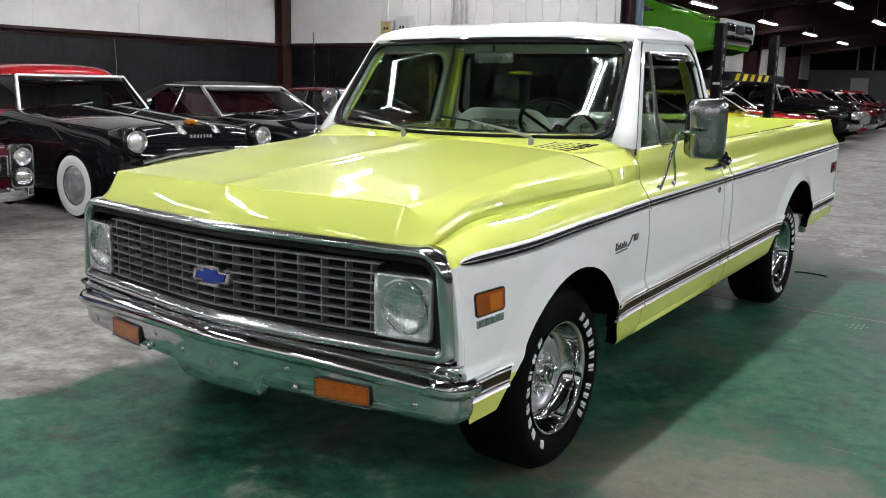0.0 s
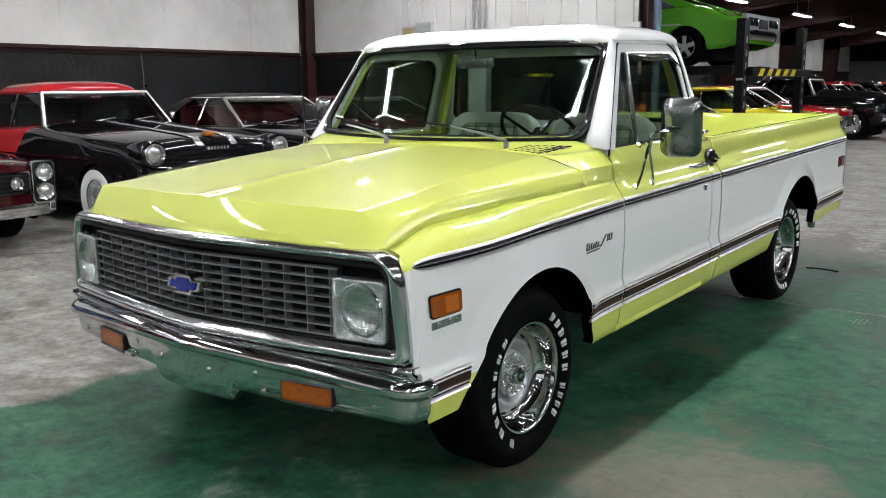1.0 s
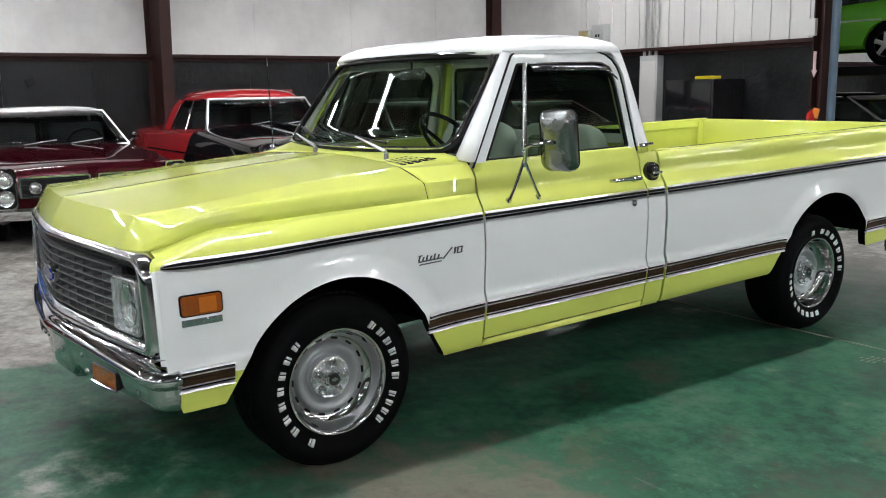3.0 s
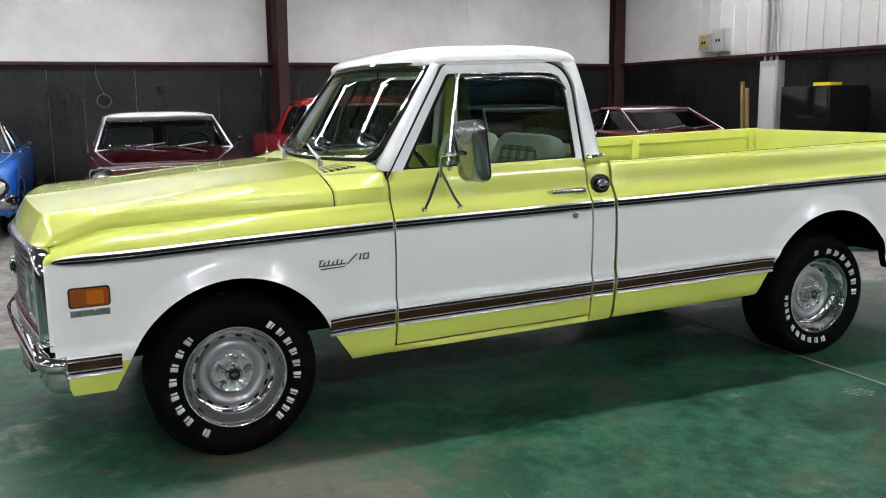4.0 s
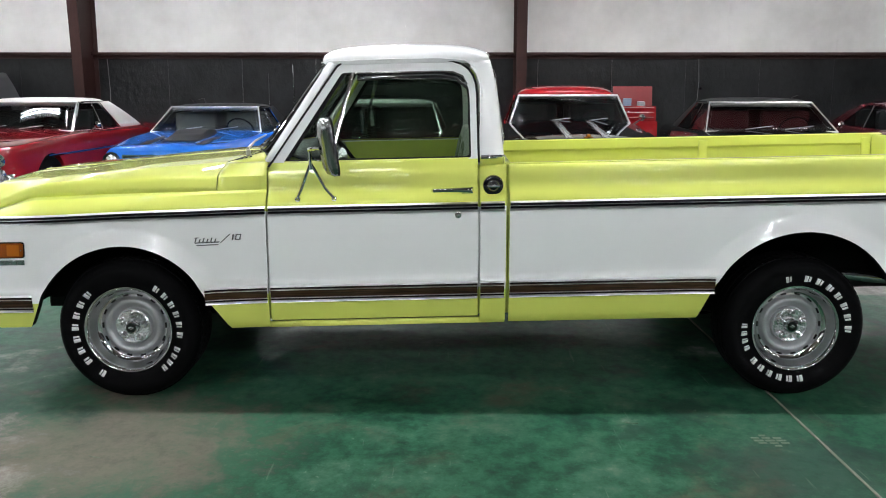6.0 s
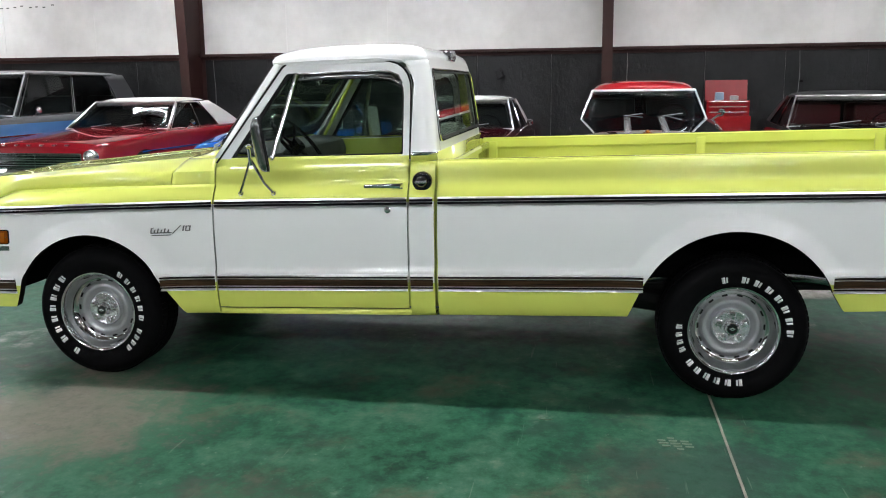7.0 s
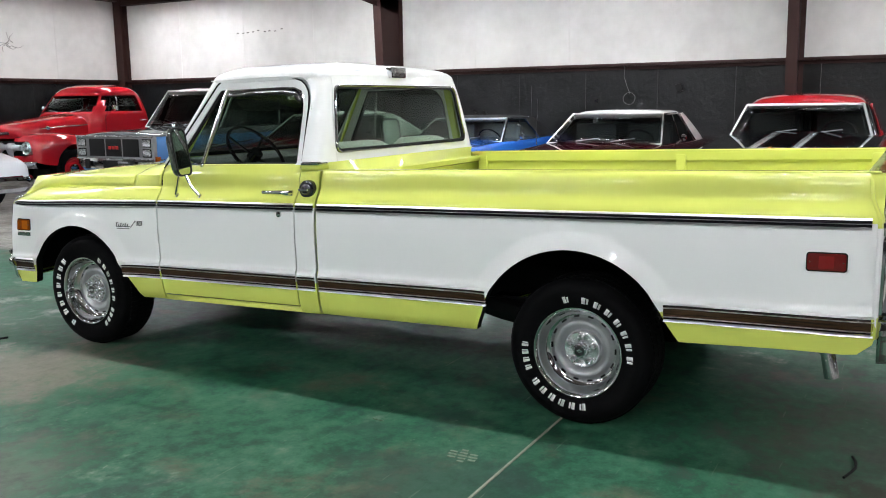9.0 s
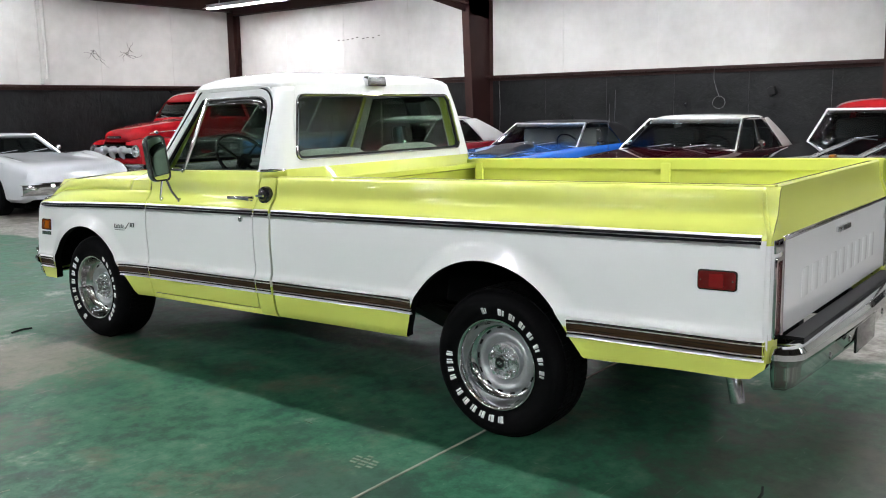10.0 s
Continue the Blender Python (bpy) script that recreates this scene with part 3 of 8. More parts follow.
def flare(y, z, opening):
    """Swelling of the sheet round a wheel opening, by the distance from its edge."""
    yc, top, r, a, slant_f, slant_r = opening
    d = math.hypot(y - yc, max(0.0, z - (top - r))) - r
    if d < -0.10:
        return 0.0
    return 0.026 * max(0.0, 1 - max(d, 0.0) / 0.085) ** 1.3 * smooth01((z - 0.38) / 0.22)


def skin_x(z, y):
    """Half width of the finished sheet with the swelling round the wheels."""
    x = side_x(z, y)
    if y < 0.70:
        x += flare(y, z, F_ARCH)
    elif y > 1.82:
        x += flare(y, z, R_ARCH)
    return x


def columns(y0, y1, opening=None, step=0.05):
    ys = list(np.arange(y0, y1, step)) + [y1]
    if opening:
        yc, _, _, a, slant_f, slant_r = opening
        for k in range(61):
            ys.append(yc + a * math.cos(math.pi * k / 60))
        for k in range(1, 9):
            ys += [yc - a - slant_f * k / 8, yc + a + slant_r * k / 8]
        ys += [yc - a - slant_f - 0.004, yc + a + slant_r + 0.004]
    ys = sorted(y for y in ys if y0 - 1e-6 <= y <= y1 + 1e-6)
    out = [ys[0]]
    for y in ys[1:]:
        if y - out[-1] > 0.003:
            out.append(y)
    out[-1] = y1
    return out


def side_panel(s, y0, y1, z0, z1, opening=None, ztop=None, bot=None, hem=0.02):
    """Body side sheet with lime sill, white middle and lime shoulder."""
    bm = B()
    ys = columns(y0, y1, opening)
    zs = sorted(set(SIDE_Z + [round(0.552 + 0.012 * k, 3) for k in range(28)]))
    zs = [z for z in zs if z0 + 0.004 < z < z1 - 0.004]
    zs = [z0] + zs + [z1]
    rows, mi = [], []
    for i, z in enumerate(zs):
        row = []
        for y in ys:
            e = arch(y, opening) if opening else 0.0
            zz = max(z, e, bot(y) if bot else 0.0)
            x = side_x(zz, y) + (flare(y, zz, opening) if opening else 0.0)
            row.append((s * x, y, ztop(zz, y) if ztop else zz))
        rows.append(row)
        if i:
            zm = (zs[i - 1] + z) / 2
            mi.append(1 if Z_WOOD0 + 0.03 < zm < 0.90 else 0)
    # hem that turns the lower edge inwards
    rows.insert(0, [(p[0] - s * 0.045, p[1], p[2] + 0.004) for p in rows[0]])
    mi.insert(0, 2)
    grid(bm, rows, mi)
    # hems at both ends
    for j in (0, -1):
        col = [[r[j], (r[j][0] - s * hem, r[j][1] + (0.002 if j == 0 else -0.002), r[j][2])] for r in rows[1:]]
        grid(bm, col, mi[1:])
    return bm


for s in (1, -1):
    bm = side_panel(s, -0.662, DOOR_Y0 - 0.004, Z_LOW, 0.996, F_ARCH, fend_z, bot=lambda y: 0.525 if y < -0.618 else 0.385 if y < -0.40 else 0.0)
    part("fender", bm, [LIME, WHITE, WELL], truck, "lime and white front fender", rake=True, thick=0.002)
    bm = side_panel(s, CAB_Y1 - (CAB_Y1 - DOOR_Y1) + 0.004, CAB_Y1, Z_LOW + 0.005, 1.086)
    part("cab_corner", bm, [LIME, WHITE, WELL], truck, rake=True, thick=0.002)
    bm = side_panel(s, BED_Y0, BED_Y1, Z_LOW, 1.086, R_ARCH, bot=lambda y: Z_LOW + (0.036 + 0.014 * smooth01((y - 3.6) / 0.6) if y > 3.3 else 0.0) + 0.085 * (1 - math.sqrt(1 - min(1.0, max(0.0, (y - 4.345) / 0.095)) ** 2)))
    part("bed_side", bm, [LIME, WHITE, WELL], truck, "lime and white bed side", rake=True, thick=0.002)
    # rail on top, inner wall and its ribs
    bm = B()
    ys = columns(BED_Y0, 4.42, step=0.1)
    grid(bm, [[(s * x, y, z) for y in ys] for x, z in ((0.905, 1.086), (0.898, 1.092), (0.868, 1.092), (0.860, 1.086), (0.860, 1.030), (0.872, 1.015))] + [[(s * 0.872, y, 0.83 if abs(y - 3.215) < 0.62 else 0.62) for y in ys]])
    part("bed_inner_wall", bm, LIME, truck, rake=True, thick=0.002)
    for y in (1.895, 3.247, 4.33):
        bm = B()
        box(bm, s * 0.866, y, 0.945, 0.034, 0.058, 0.24, 0.006)
        part("stake_pocket", bm, LIME, truck, rake=True)
    # sill below the door
    bm = B()
    ys = columns(DOOR_Y0 - 0.01, CAB_Y1, step=0.2)
    grid(bm, [[(s * x, y, z) for y in ys] for x, z in ((0.948, 0.362), (0.943, 0.332), (0.90, 0.326), (0.80, 0.33))])
    part("rocker_panel", bm, LIME, truck, rake=True, thick=0.002)
    # inner wheel housings
    for yc, top, nm in ((-0.010, 0.80, "inner_fender"), (3.215, 0.78, "wheel_house")):
        bm = B()
        prof = [(yc + 0.50 * math.cos(math.pi * k / 16), 0.46 + (top - 0.44) * math.sin(math.pi * k / 16) ** 0.7) for k in range(17)]
        grid(bm, [[(s * x, y, z) for y, z in prof] for x in (0.955, 0.60)])
        grid(bm, [[(s * 0.60, y, z) for y, z in prof], [(s * 0.60, y, 0.45) for y, z in prof]])
        part(nm, bm, WELL, truck, rake=True, thick=0.004)


# doors
def glass_x(z):
    return 0.889 - (z - 1.118) * 0.298


def fillet(pts, radii, n=6):
    """A closed outline with rounded corners."""
    out = []
    k = len(pts)
    for i in range(k):
        p, a, b = Vector(pts[i]), Vector(pts[i - 1]), Vector(pts[(i + 1) % k])
        r = radii[i]
        if r <= 0:
            out += [tuple(p)] * (n + 1)
            continue
        u, v = (a - p).normalized(), (b - p).normalized()
        for j in range(n + 1):
            t = j / n
            q = p + u * r * (1 - t) ** 2 + v * r * t ** 2
            out.append(tuple(q))
    return out


OUT_YZ = [(0.700, 1.095), (1.683, 1.095), (1.676, 1.575), (1.022, 1.575)]
IN_YZ = [(0.764, 1.116), (1.650, 1.116), (1.640, 1.528), (1.035, 1.528)]
for s in (1, -1):
    door = side_panel(s, DOOR_Y0 + 0.006, DOOR_Y1 - 0.006, 0.372, 1.086)
    grid(door, [[(s * x, y, z) for y in columns(DOOR_Y0 + 0.006, DOOR_Y1 - 0.006)] for x, z in ((0.905, 1.086), (0.900, 1.105), (0.894, 1.117), (0.882, 1.122), (0.86, 1.122))])
    door = part("door", door, [LIME, WHITE, WELL], truck, "closed lime and white cab door", rake=True, thick=0.002)
    bm = B()
    o = fillet(OUT_YZ, [0.0, 0.0, 0.16, 0.03])
    i = fillet(IN_YZ, [0.01, 0.02, 0.13, 0.015])
    frame_ring(bm, [(s * (glass_x(z) + 0.006), y, z) for y, z in o], [(s * (glass_x(z) + 0.006), y, z) for y, z in i], (s * 0.04, 0, 0))
    part("window_frame", bm, WHITE, door, "white painted window frame", rake=True)
    # dark weather strip in the gap round the frame
    bm = B()
    tube(bm, [(s * (glass_x(z) + 0.0075), y, z) for y, z in [(0.694, 1.098)] + o[3 * 7 + 6:2 * 7 - 1:-1] + [(1.686, 1.098)]], 0.0052, 6)
    part("weather_strip", bm, BLACK, door, "dark weather strip round the window frame", rake=True)
    bm = B()
    i2 = fillet([(0.785, 1.127), (1.642, 1.127), (1.632, 1.520), (1.045, 1.520)], [0.01, 0.02, 0.13, 0.015])
    frame_ring(bm, [(s * (glass_x(z) - 0.002), y, z) for y, z in i], [(s * (glass_x(z) - 0.002), y, z) for y, z in i2], (s * 0.02, 0, 0))
    part("window_seal", bm, BLACK, door, "black rubber window seal", rake=True)
    bm = B()
    slab(bm, [(s * (glass_x(z) - 0.012), y, z) for y, z in i2], (s * 0.004, 0, 0))
    g = part("side_window", bm, GLASS, door, "clear side window", rake=True)
    g.visible_shadow = False
    # vent window divider, chrome upper reveal
    bm = B()
    p0, p1 = (s * (glass_x(1.125) + 0.004), 0.985, 1.125), (s * (glass_x(1.525) + 0.004), 1.088, 1.527)
    tube(bm, [p0, p1], 0.011, 8)
    part("vent_window_bar", bm, CHROME_SOFT, door, "chrome vent window bar", rake=True)
    bm = B()
    tube(bm, [(s * (glass_x(1.138) - 0.004), 0.79, 1.138), (s * (glass_x(1.52) - 0.004), 1.046, 1.52)], 0.007, 6)
    part("vent_window_seal", bm, BLACK, door, rake=True)
    bm = B()
    top = [(1.10, 1.524), (1.30, 1.524), (1.50, 1.524), (1.565, 1.520), (1.61, 1.50), (1.632, 1.46)]
    tube(bm, [(s * (glass_x(z) + 0.004), y, z) for y, z in top], 0.006, 6)
    part("window_reveal", bm, CHROME_SOFT, door, "chrome window reveal moulding", rake=True)
    # dark visor strip over the window
    bm = B()
    grid(bm, [[(s * (glass_x(z) + dx), y, z) for y, z in ((1.11, zt), (1.3, zt), (1.50, zt), (1.58, zt - 0.012), (1.63, zt - 0.05))] for zt, dx in ((1.522, 0.010), (1.500, 0.028), (1.488, 0.030))])
    part("rain_visor", bm, GLOSSBLACK, door, "dark rain visor over the window", rake=True, thick=0.002)
    # inner trim panel
    bm = B()
    box(bm, s * 0.865, 1.19, 0.76, 0.03, 0.96, 0.70, 0.01)
    part("inner_panel", bm, LIME_IN, door, "lime inner door panel", rake=True)
    # handle
    bm = B()
    pts = [(s * 0.944, 1.468, 0.974), (s * 0.968, 1.475, 0.976), (s * 0.972, 1.52, 0.977), (s * 0.972, 1.60, 0.977), (s * 0.966, 1.645, 0.975), (s * 0.944, 1.652, 0.974)]
    tube(bm, pts, [0.008, 0.010, 0.0095, 0.012, 0.014, 0.010], 10)
    box(bm, s * 0.948, 1.632, 0.973, 0.014, 0.052, 0.030, 0.005)
    part("door_handle", bm, CHROME, door, "chrome pull handle", rake=True)
    bm = B()
    lathe(bm, [(0.0, 0.016), (0.008, 0.015), (0.010, 0.010), (0.010, 0.0)], (s * 0.983, 1.588, 0.862), "x", 16, s)
    part("door_lock", bm, CHROME_DULL, door, "round key lock", rake=True)


# painted jambs seen through the door gaps and between cab and bed
for s in (1, -1):
    for y0, y1, deep in ((DOOR_Y0 - 0.014, DOOR_Y0 + 0.016, 0.024), (DOOR_Y1 - 0.016, DOOR_Y1 + 0.014, 0.024), (CAB_Y1 - 0.012, BED_Y0 + 0.012, 0.032)):
        bm = B()
        zs = [0.375 + 0.0273 * k for k in range(27)]
        for i in range(26):
            za, zb = zs[i], zs[i + 1]
            fs = grid(bm, [[(s * (side_x(z, y) - deep), y, z) for y in (y0, y1)] for z in (za, zb)], [1 if deep < 0.03 and 0.50 < (za + zb) / 2 < 0.90 else 0])
        part("door_jamb" if deep < 0.03 else "cab_joint", bm, [LIME, WHITE], truck, rake=True, thick=0.002)

# mouldings
def strip(bm, s, y0, y1, z0, z1, proud, tip=0.0, zc=None, lean=False):
    """A raised moulding that follows the body side; tip tapers its front end, lean slopes its face upwards."""
    ys = columns(y0, y1, step=0.06)
    if tip:
        ys = sorted(set([round(y0 + tip * k * k / 64, 4) for k in range(9)] + [y for y in ys if y > y0 + tip + 0.01]))
    rows = []
    zm = (z0 + z1) / 2
    h = z1 - z0
    sec = ((z0, -0.002), (z0 + 0.12 * h, 0.55 * proud), (z0 + 0.32 * h, 0.9 * proud), (zm, proud), (z1 - 0.32 * h, 0.9 * proud), (z1 - 0.12 * h, 0.55 * proud), (z1, -0.002))
    if lean:
        sec = ((z0, -0.002), (z0 + 0.02 * h, 0.75 * proud), (z0 + 0.12 * h, proud), (z0 + 0.40 * h, 0.88 * proud), (z0 + 0.75 * h, 0.62 * proud), (z1, 0.30 * proud), (z1, -0.002))
    zm = zm if zc is None else zc
    for zz, pr in sec:
        row = []
        for y in ys:
            k = math.sqrt(max(0.0, 1 - (1 - min(1.0, (y - y0) / tip)) ** 2)) if tip else 1.0
            z = zm + (zz - zm) * (0.10 + 0.90 * k)
            row.append((s * (skin_x(z, y) + pr * (0.3 + 0.7 * k)), y, z))
        rows.append(row)
    grid(bm, rows)
    for j in (0, -1):
        col = [r[j] for r in rows]
        try:
            bm.faces.new([bm.verts.new(c) for c in col])
        except ValueError:
            pass
    return bm


UPPER = [(-0.650, 0.684, 0.12), (0.700, 1.680, 0.0), (1.694, 1.806, 0.0), (1.832, 4.405, 0.0)]
LOWER = [(-0.628, -0.432, 0.0), (0.392, 0.684, 0.0), (0.700, 1.680, 0.0), (1.694, 1.806, 0.0), (1.832, 2.800, 0.0), (3.636, 4.432, 0.0)]
for s in (1, -1):
    for y0, y1, tip in UPPER:
        bm = B()
        strip(bm, s, y0, y1, 0.884, 0.915, 0.006, tip, 0.899)
        base = part("upper_moulding", bm, BLACKLINE, truck, "black side moulding with chrome edges", rake=True)
        for za, zb in ((0.877, 0.886), (0.898, 0.901), (0.912, 0.921)):
            bm = B()
            strip(bm, s, y0, y1, za, zb, 0.012, tip, 0.899, True)
            part("chrome_edge", bm, TRIM, base, rake=True)
    for y0, y1, tip in LOWER:
        bm = B()
        strip(bm, s, y0, y1, 0.472, 0.538, 0.006)
        base = part("lower_moulding", bm, WOOD, truck, "woodgrain side moulding with chrome edges", rake=True)
        for za, zb, mt, pr in ((0.461, 0.472, TRIM, 0.014), (0.472, 0.481, BLACKLINE, 0.006), (0.482, 0.486, TRIM, 0.010), (0.521, 0.525, TRIM, 0.010), (0.526, 0.536, BLACKLINE, 0.006), (0.536, 0.545, TRIM, 0.013)):
            bm = B()
            strip(bm, s, y0, y1, za, zb, pr, lean=mt is TRIM)
            part("chrome_edge" if mt is TRIM else "black_line", bm, mt, base, rake=True)

# side marker lamps, fender badges, filler cap
for s in (1, -1):
    for yc, zc, mt, lab in ((-0.530, 0.762, AMBER, "amber side marker lamp"), (4.257, 0.750, REDLENS, "red side marker lamp")):
        bm = B()
        xo = skin_x(zc, yc)
        o = [(s * (xo + 0.012 - 0.03 * max(0, -0.535 - yc - u)), yc + u, zc + v) for u, v in rrect(0.138, 0.066, 0.010)]
        o = [(s * (skin_x(z, y) + 0.010), y, z) for _, y, z in o]
        slab(bm, o, (-s * 0.014, 0, 0))
        lamp = part("marker_lamp", bm, mt, truck, lab, rake=True)
        bm = B()
        oo = [(s * (skin_x(zc + v, yc + u) + 0.006), yc + u, zc + v) for u, v in rrect(0.148, 0.076, 0.013)]
        ii = [(s * (skin_x(zc + v, yc + u) + 0.006), yc + u, zc + v) for u, v in rrect(0.138, 0.066, 0.010)]
        frame_ring(bm, oo, ii, (s * 0.008, 0, 0))
        part("bezel", bm, GLOSSBLACK, lamp, rake=True)
        for u in (-0.060, 0.060):
            bm = B()
            box(bm, s * (skin_x(zc, yc + u) + 0.011), yc + u, zc, 0.004, 0.005, 0.005, 0.001)
            part("screw", bm, CHROME, lamp, rake=True)
        bm = B()
        pieces = [(0.0, 0.060, 0.052)] if yc < 0 else [(0.0, 0.055, 0.050)]
        for du, w, h in pieces:
            slab(bm, [(s * (skin_x(zc + v, yc + du + u) + 0.016), yc + du + u + (0.02 if yc < 0 else 0), zc + v) for u, v in rrect(w, h, 0.004)], (-s * 0.004, 0, 0))
        part("lens_centre", bm, mat("amber_bright", (0.42, 0.115, 0.008), 0.15, coat=0.5) if yc < 0 else mat("red_bright", (0.20, 0.006, 0.008), 0.15, coat=0.5), lamp, rake=True)
    # plate with raised bars below the front marker
    bm = B()
    yc, zc = -0.530, 0.702
    slab(bm, [(s * (skin_x(zc + v, yc + u) + 0.004), yc + u, zc + v) for u, v in rrect(0.140, 0.024, 0.003)], (-s * 0.006, 0, 0))
    plate = part("displacement_badge", bm, CHROME_DULL, truck, "small chrome badge plate", rake=True)
    for k in range(4):
        bm = B()
        u = -0.045 + 0.032 * k
        box(bm, s * (skin_x(zc, yc + u) + 0.005), yc + u, zc, 0.004, 0.022, 0.014)
        part("badge_bar", bm, CHROME, plate, rake=True)
    # script badge: a flat slanted shape with raised bars
    bm = B()
    ticks = [(0.022 * k, 0.022 * k + 0.007, -0.013, 0.011 - 0.006 * (k % 2)) for k in range(6)] + [(0.0, 0.135, -0.018, -0.012), (0.005, 0.130, -0.032, -0.027), (0.0, 0.020, 0.010, 0.015)]
    ticks += [(0.208, 0.216, -0.006, 0.026), (0.226, 0.232, -0.006, 0.026), (0.250, 0.256, -0.006, 0.026), (0.226, 0.256, 0.021, 0.026), (0.226, 0.256, -0.006, -0.001)]
    ticks = [tuple(0.84 * q for q in tk) for tk in ticks]
    for u0, u1, v0, v1 in ticks:
        slab(bm, [(s * 0.991, 0.352 + a, 0.775 + b) for a, b in ((u0, v0), (u1, v0 + 0.001), (u1 + 0.006, v1 + 0.001), (u0 + 0.006, v1))], (-s * 0.010, 0, 0))
    slab(bm, [(s * 0.991, 0.352 + a, 0.775 + b) for a, b in ((0.118, -0.017), (0.124, -0.017), (0.171, 0.024), (0.164, 0.024))], (-s * 0.010, 0, 0))
    part("script_badge", bm, mat("aged_badge", (0.13, 0.13, 0.135), 0.3, 0.8), truck, "chrome script badge on the fender", rake=True)
bm = B()
lathe(bm, [(-0.02, 0.047), (0.006, 0.049), (0.016, 0.046), (0.020, 0.036), (0.020, 0.030), (0.030, 0.026), (0.040, 0.020), (0.044, 0.012), (0.045, 0.0)], (0.938, 1.752, 0.993), "x", 28)
part("fuel_cap", bm, GLOSSBLACK, truck, "black fuel filler cap", rake=True)
bm = B()
box(bm, 0.982, 1.752, 0.993, 0.010, 0.058, 0.012, 0.003)
part("fuel_cap_grip", bm, CHROME_DULL, truck, rake=True)


# hood, cowl
def hood_top(y):
    """Height of the hood's flat along its length."""
    return float(np.interp(y, [-0.80, -0.40, 0.0, 0.40, 0.62], [1.050, 1.074, 1.096, 1.114, 1.122]))


def hood_z(x, y):
    a = abs(x)
    top = hood_top(y) + 0.014 * (1 - (a / 0.69) ** 2) + 0.004 * math.exp(-((a / 0.035) ** 2))
    edge = fend_z(0.996, y)
    if a <= 0.70:
        return top
    t = min(1.0, (a - 0.70) / (0.868 - 0.70))
    rise = lerp(0.066, 0.040, smooth01((-0.25 - y) / 0.45))
    return float(np.interp(t, [0.0, 0.42, 0.82, 0.87, 0.91, 1.0], [hood_top(y), lerp(hood_top(y), edge + rise, 0.45), edge + rise + 0.003, edge + 0.95 * rise, edge + 0.75 * rise, edge]))


def front_y(x):
    return -0.818 + 0.116 * (abs(x) / 0.92) ** 1.4


HX = [0.0, 0.015, 0.03, 0.06, 0.12, 0.2, 0.3, 0.4, 0.5, 0.58, 0.64, 0.68, 0.695, 0.705, 0.72, 0.7706, 0.80, 0.8378, 0.8462, 0.8529, 0.860, 0.868]
HX = [-x for x in HX[:0:-1]] + HX
bm = B()
rows = []
def crease_y(x):
    """Where the hood's flat breaks down to the nose."""
    a = abs(x)
    return -0.740 + 0.075 * (a / 0.70) ** 1.5 if a < 0.70 else -0.665 + 0.055 * (a - 0.70) / 0.166


def hood_plan(x, y):
    """Width of the hood at y: its flat's edge and its seam with the fender."""
    k = smooth01((-0.24 - y) / 0.46)
    flat, seam = lerp(0.70, 0.728, k), side_x(0.996, y) + 0.006 * k
    a = abs(x)
    w = a * flat / 0.70 if a <= 0.70 else lerp(flat, seam, (a - 0.70) / 0.168)
    return w if x >= 0 else -w


for k in range(9):
    t = k / 8
    row = []
    for x in HX:
        a = abs(x)
        yc = crease_y(x)
        ztop = hood_z(x, yc)
        zlow = 0.952 - 0.014 * (a / 0.86) ** 2
        ylow = front_y(x) + 0.016
        if t < 0.15:
            # rolled lip above the chrome
            y, z = ylow + 0.010 * (1 - t / 0.15), zlow - 0.006 + 0.006 * t / 0.15
        else:
            q = (t - 0.125) / 0.875
            y, z = lerp(ylow, yc, q ** 1.15), lerp(zlow, ztop, q ** 0.95)
        row.append((hood_plan(x, y), y, z))
    rows.append(row)
for k in range(1, 25):
    t = k / 24
    row = []
    for x in HX:
        yc = crease_y(x)
        yr = 0.412 + 0.10 * (1 - (min(abs(x), 0.70) / 0.866) ** 2)
        y = lerp(yc, yr, t)
        row.append((hood_plan(x, y), y, hood_z(x, y)))
    rows.append(row)
rows.append([(p[0], p[1] + 0.003, p[2] - 0.03) for p in rows[-1]])
grid(bm, rows)
hood = part("hood", bm, LIME, truck, "lime hood with a raised flat centre", rake=True, thick=0.002, smooth=28)

bm = B()
rows = []
NC = 11
CA = [-1 + 2 * k / 32 for k in range(33)]
for k in range(NC):
    t = k / (NC - 1)
    row = []
    for u in CA:
        a = abs(u)
        # from the hood's rear edge to the foot of the windscreen
        y0 = 0.418 + 0.10 * (1 - (a * 0.70 / 0.866) ** 2)
        y1 = lerp(0.535, 0.690, a ** 2.2)
        x = u * lerp(0.70, 0.862, t ** 0.8)
        z0 = hood_z(0.70 * u, y0)
        z1 = 1.150 + 0.010 * a ** 2 if a < 0.90 else lerp(1.158, 1.122, (a - 0.90) / 0.10)
        row.append((x, lerp(y0, y1, t), lerp(z0, z1, t)))
    rows.append(row)
grid(bm, rows)
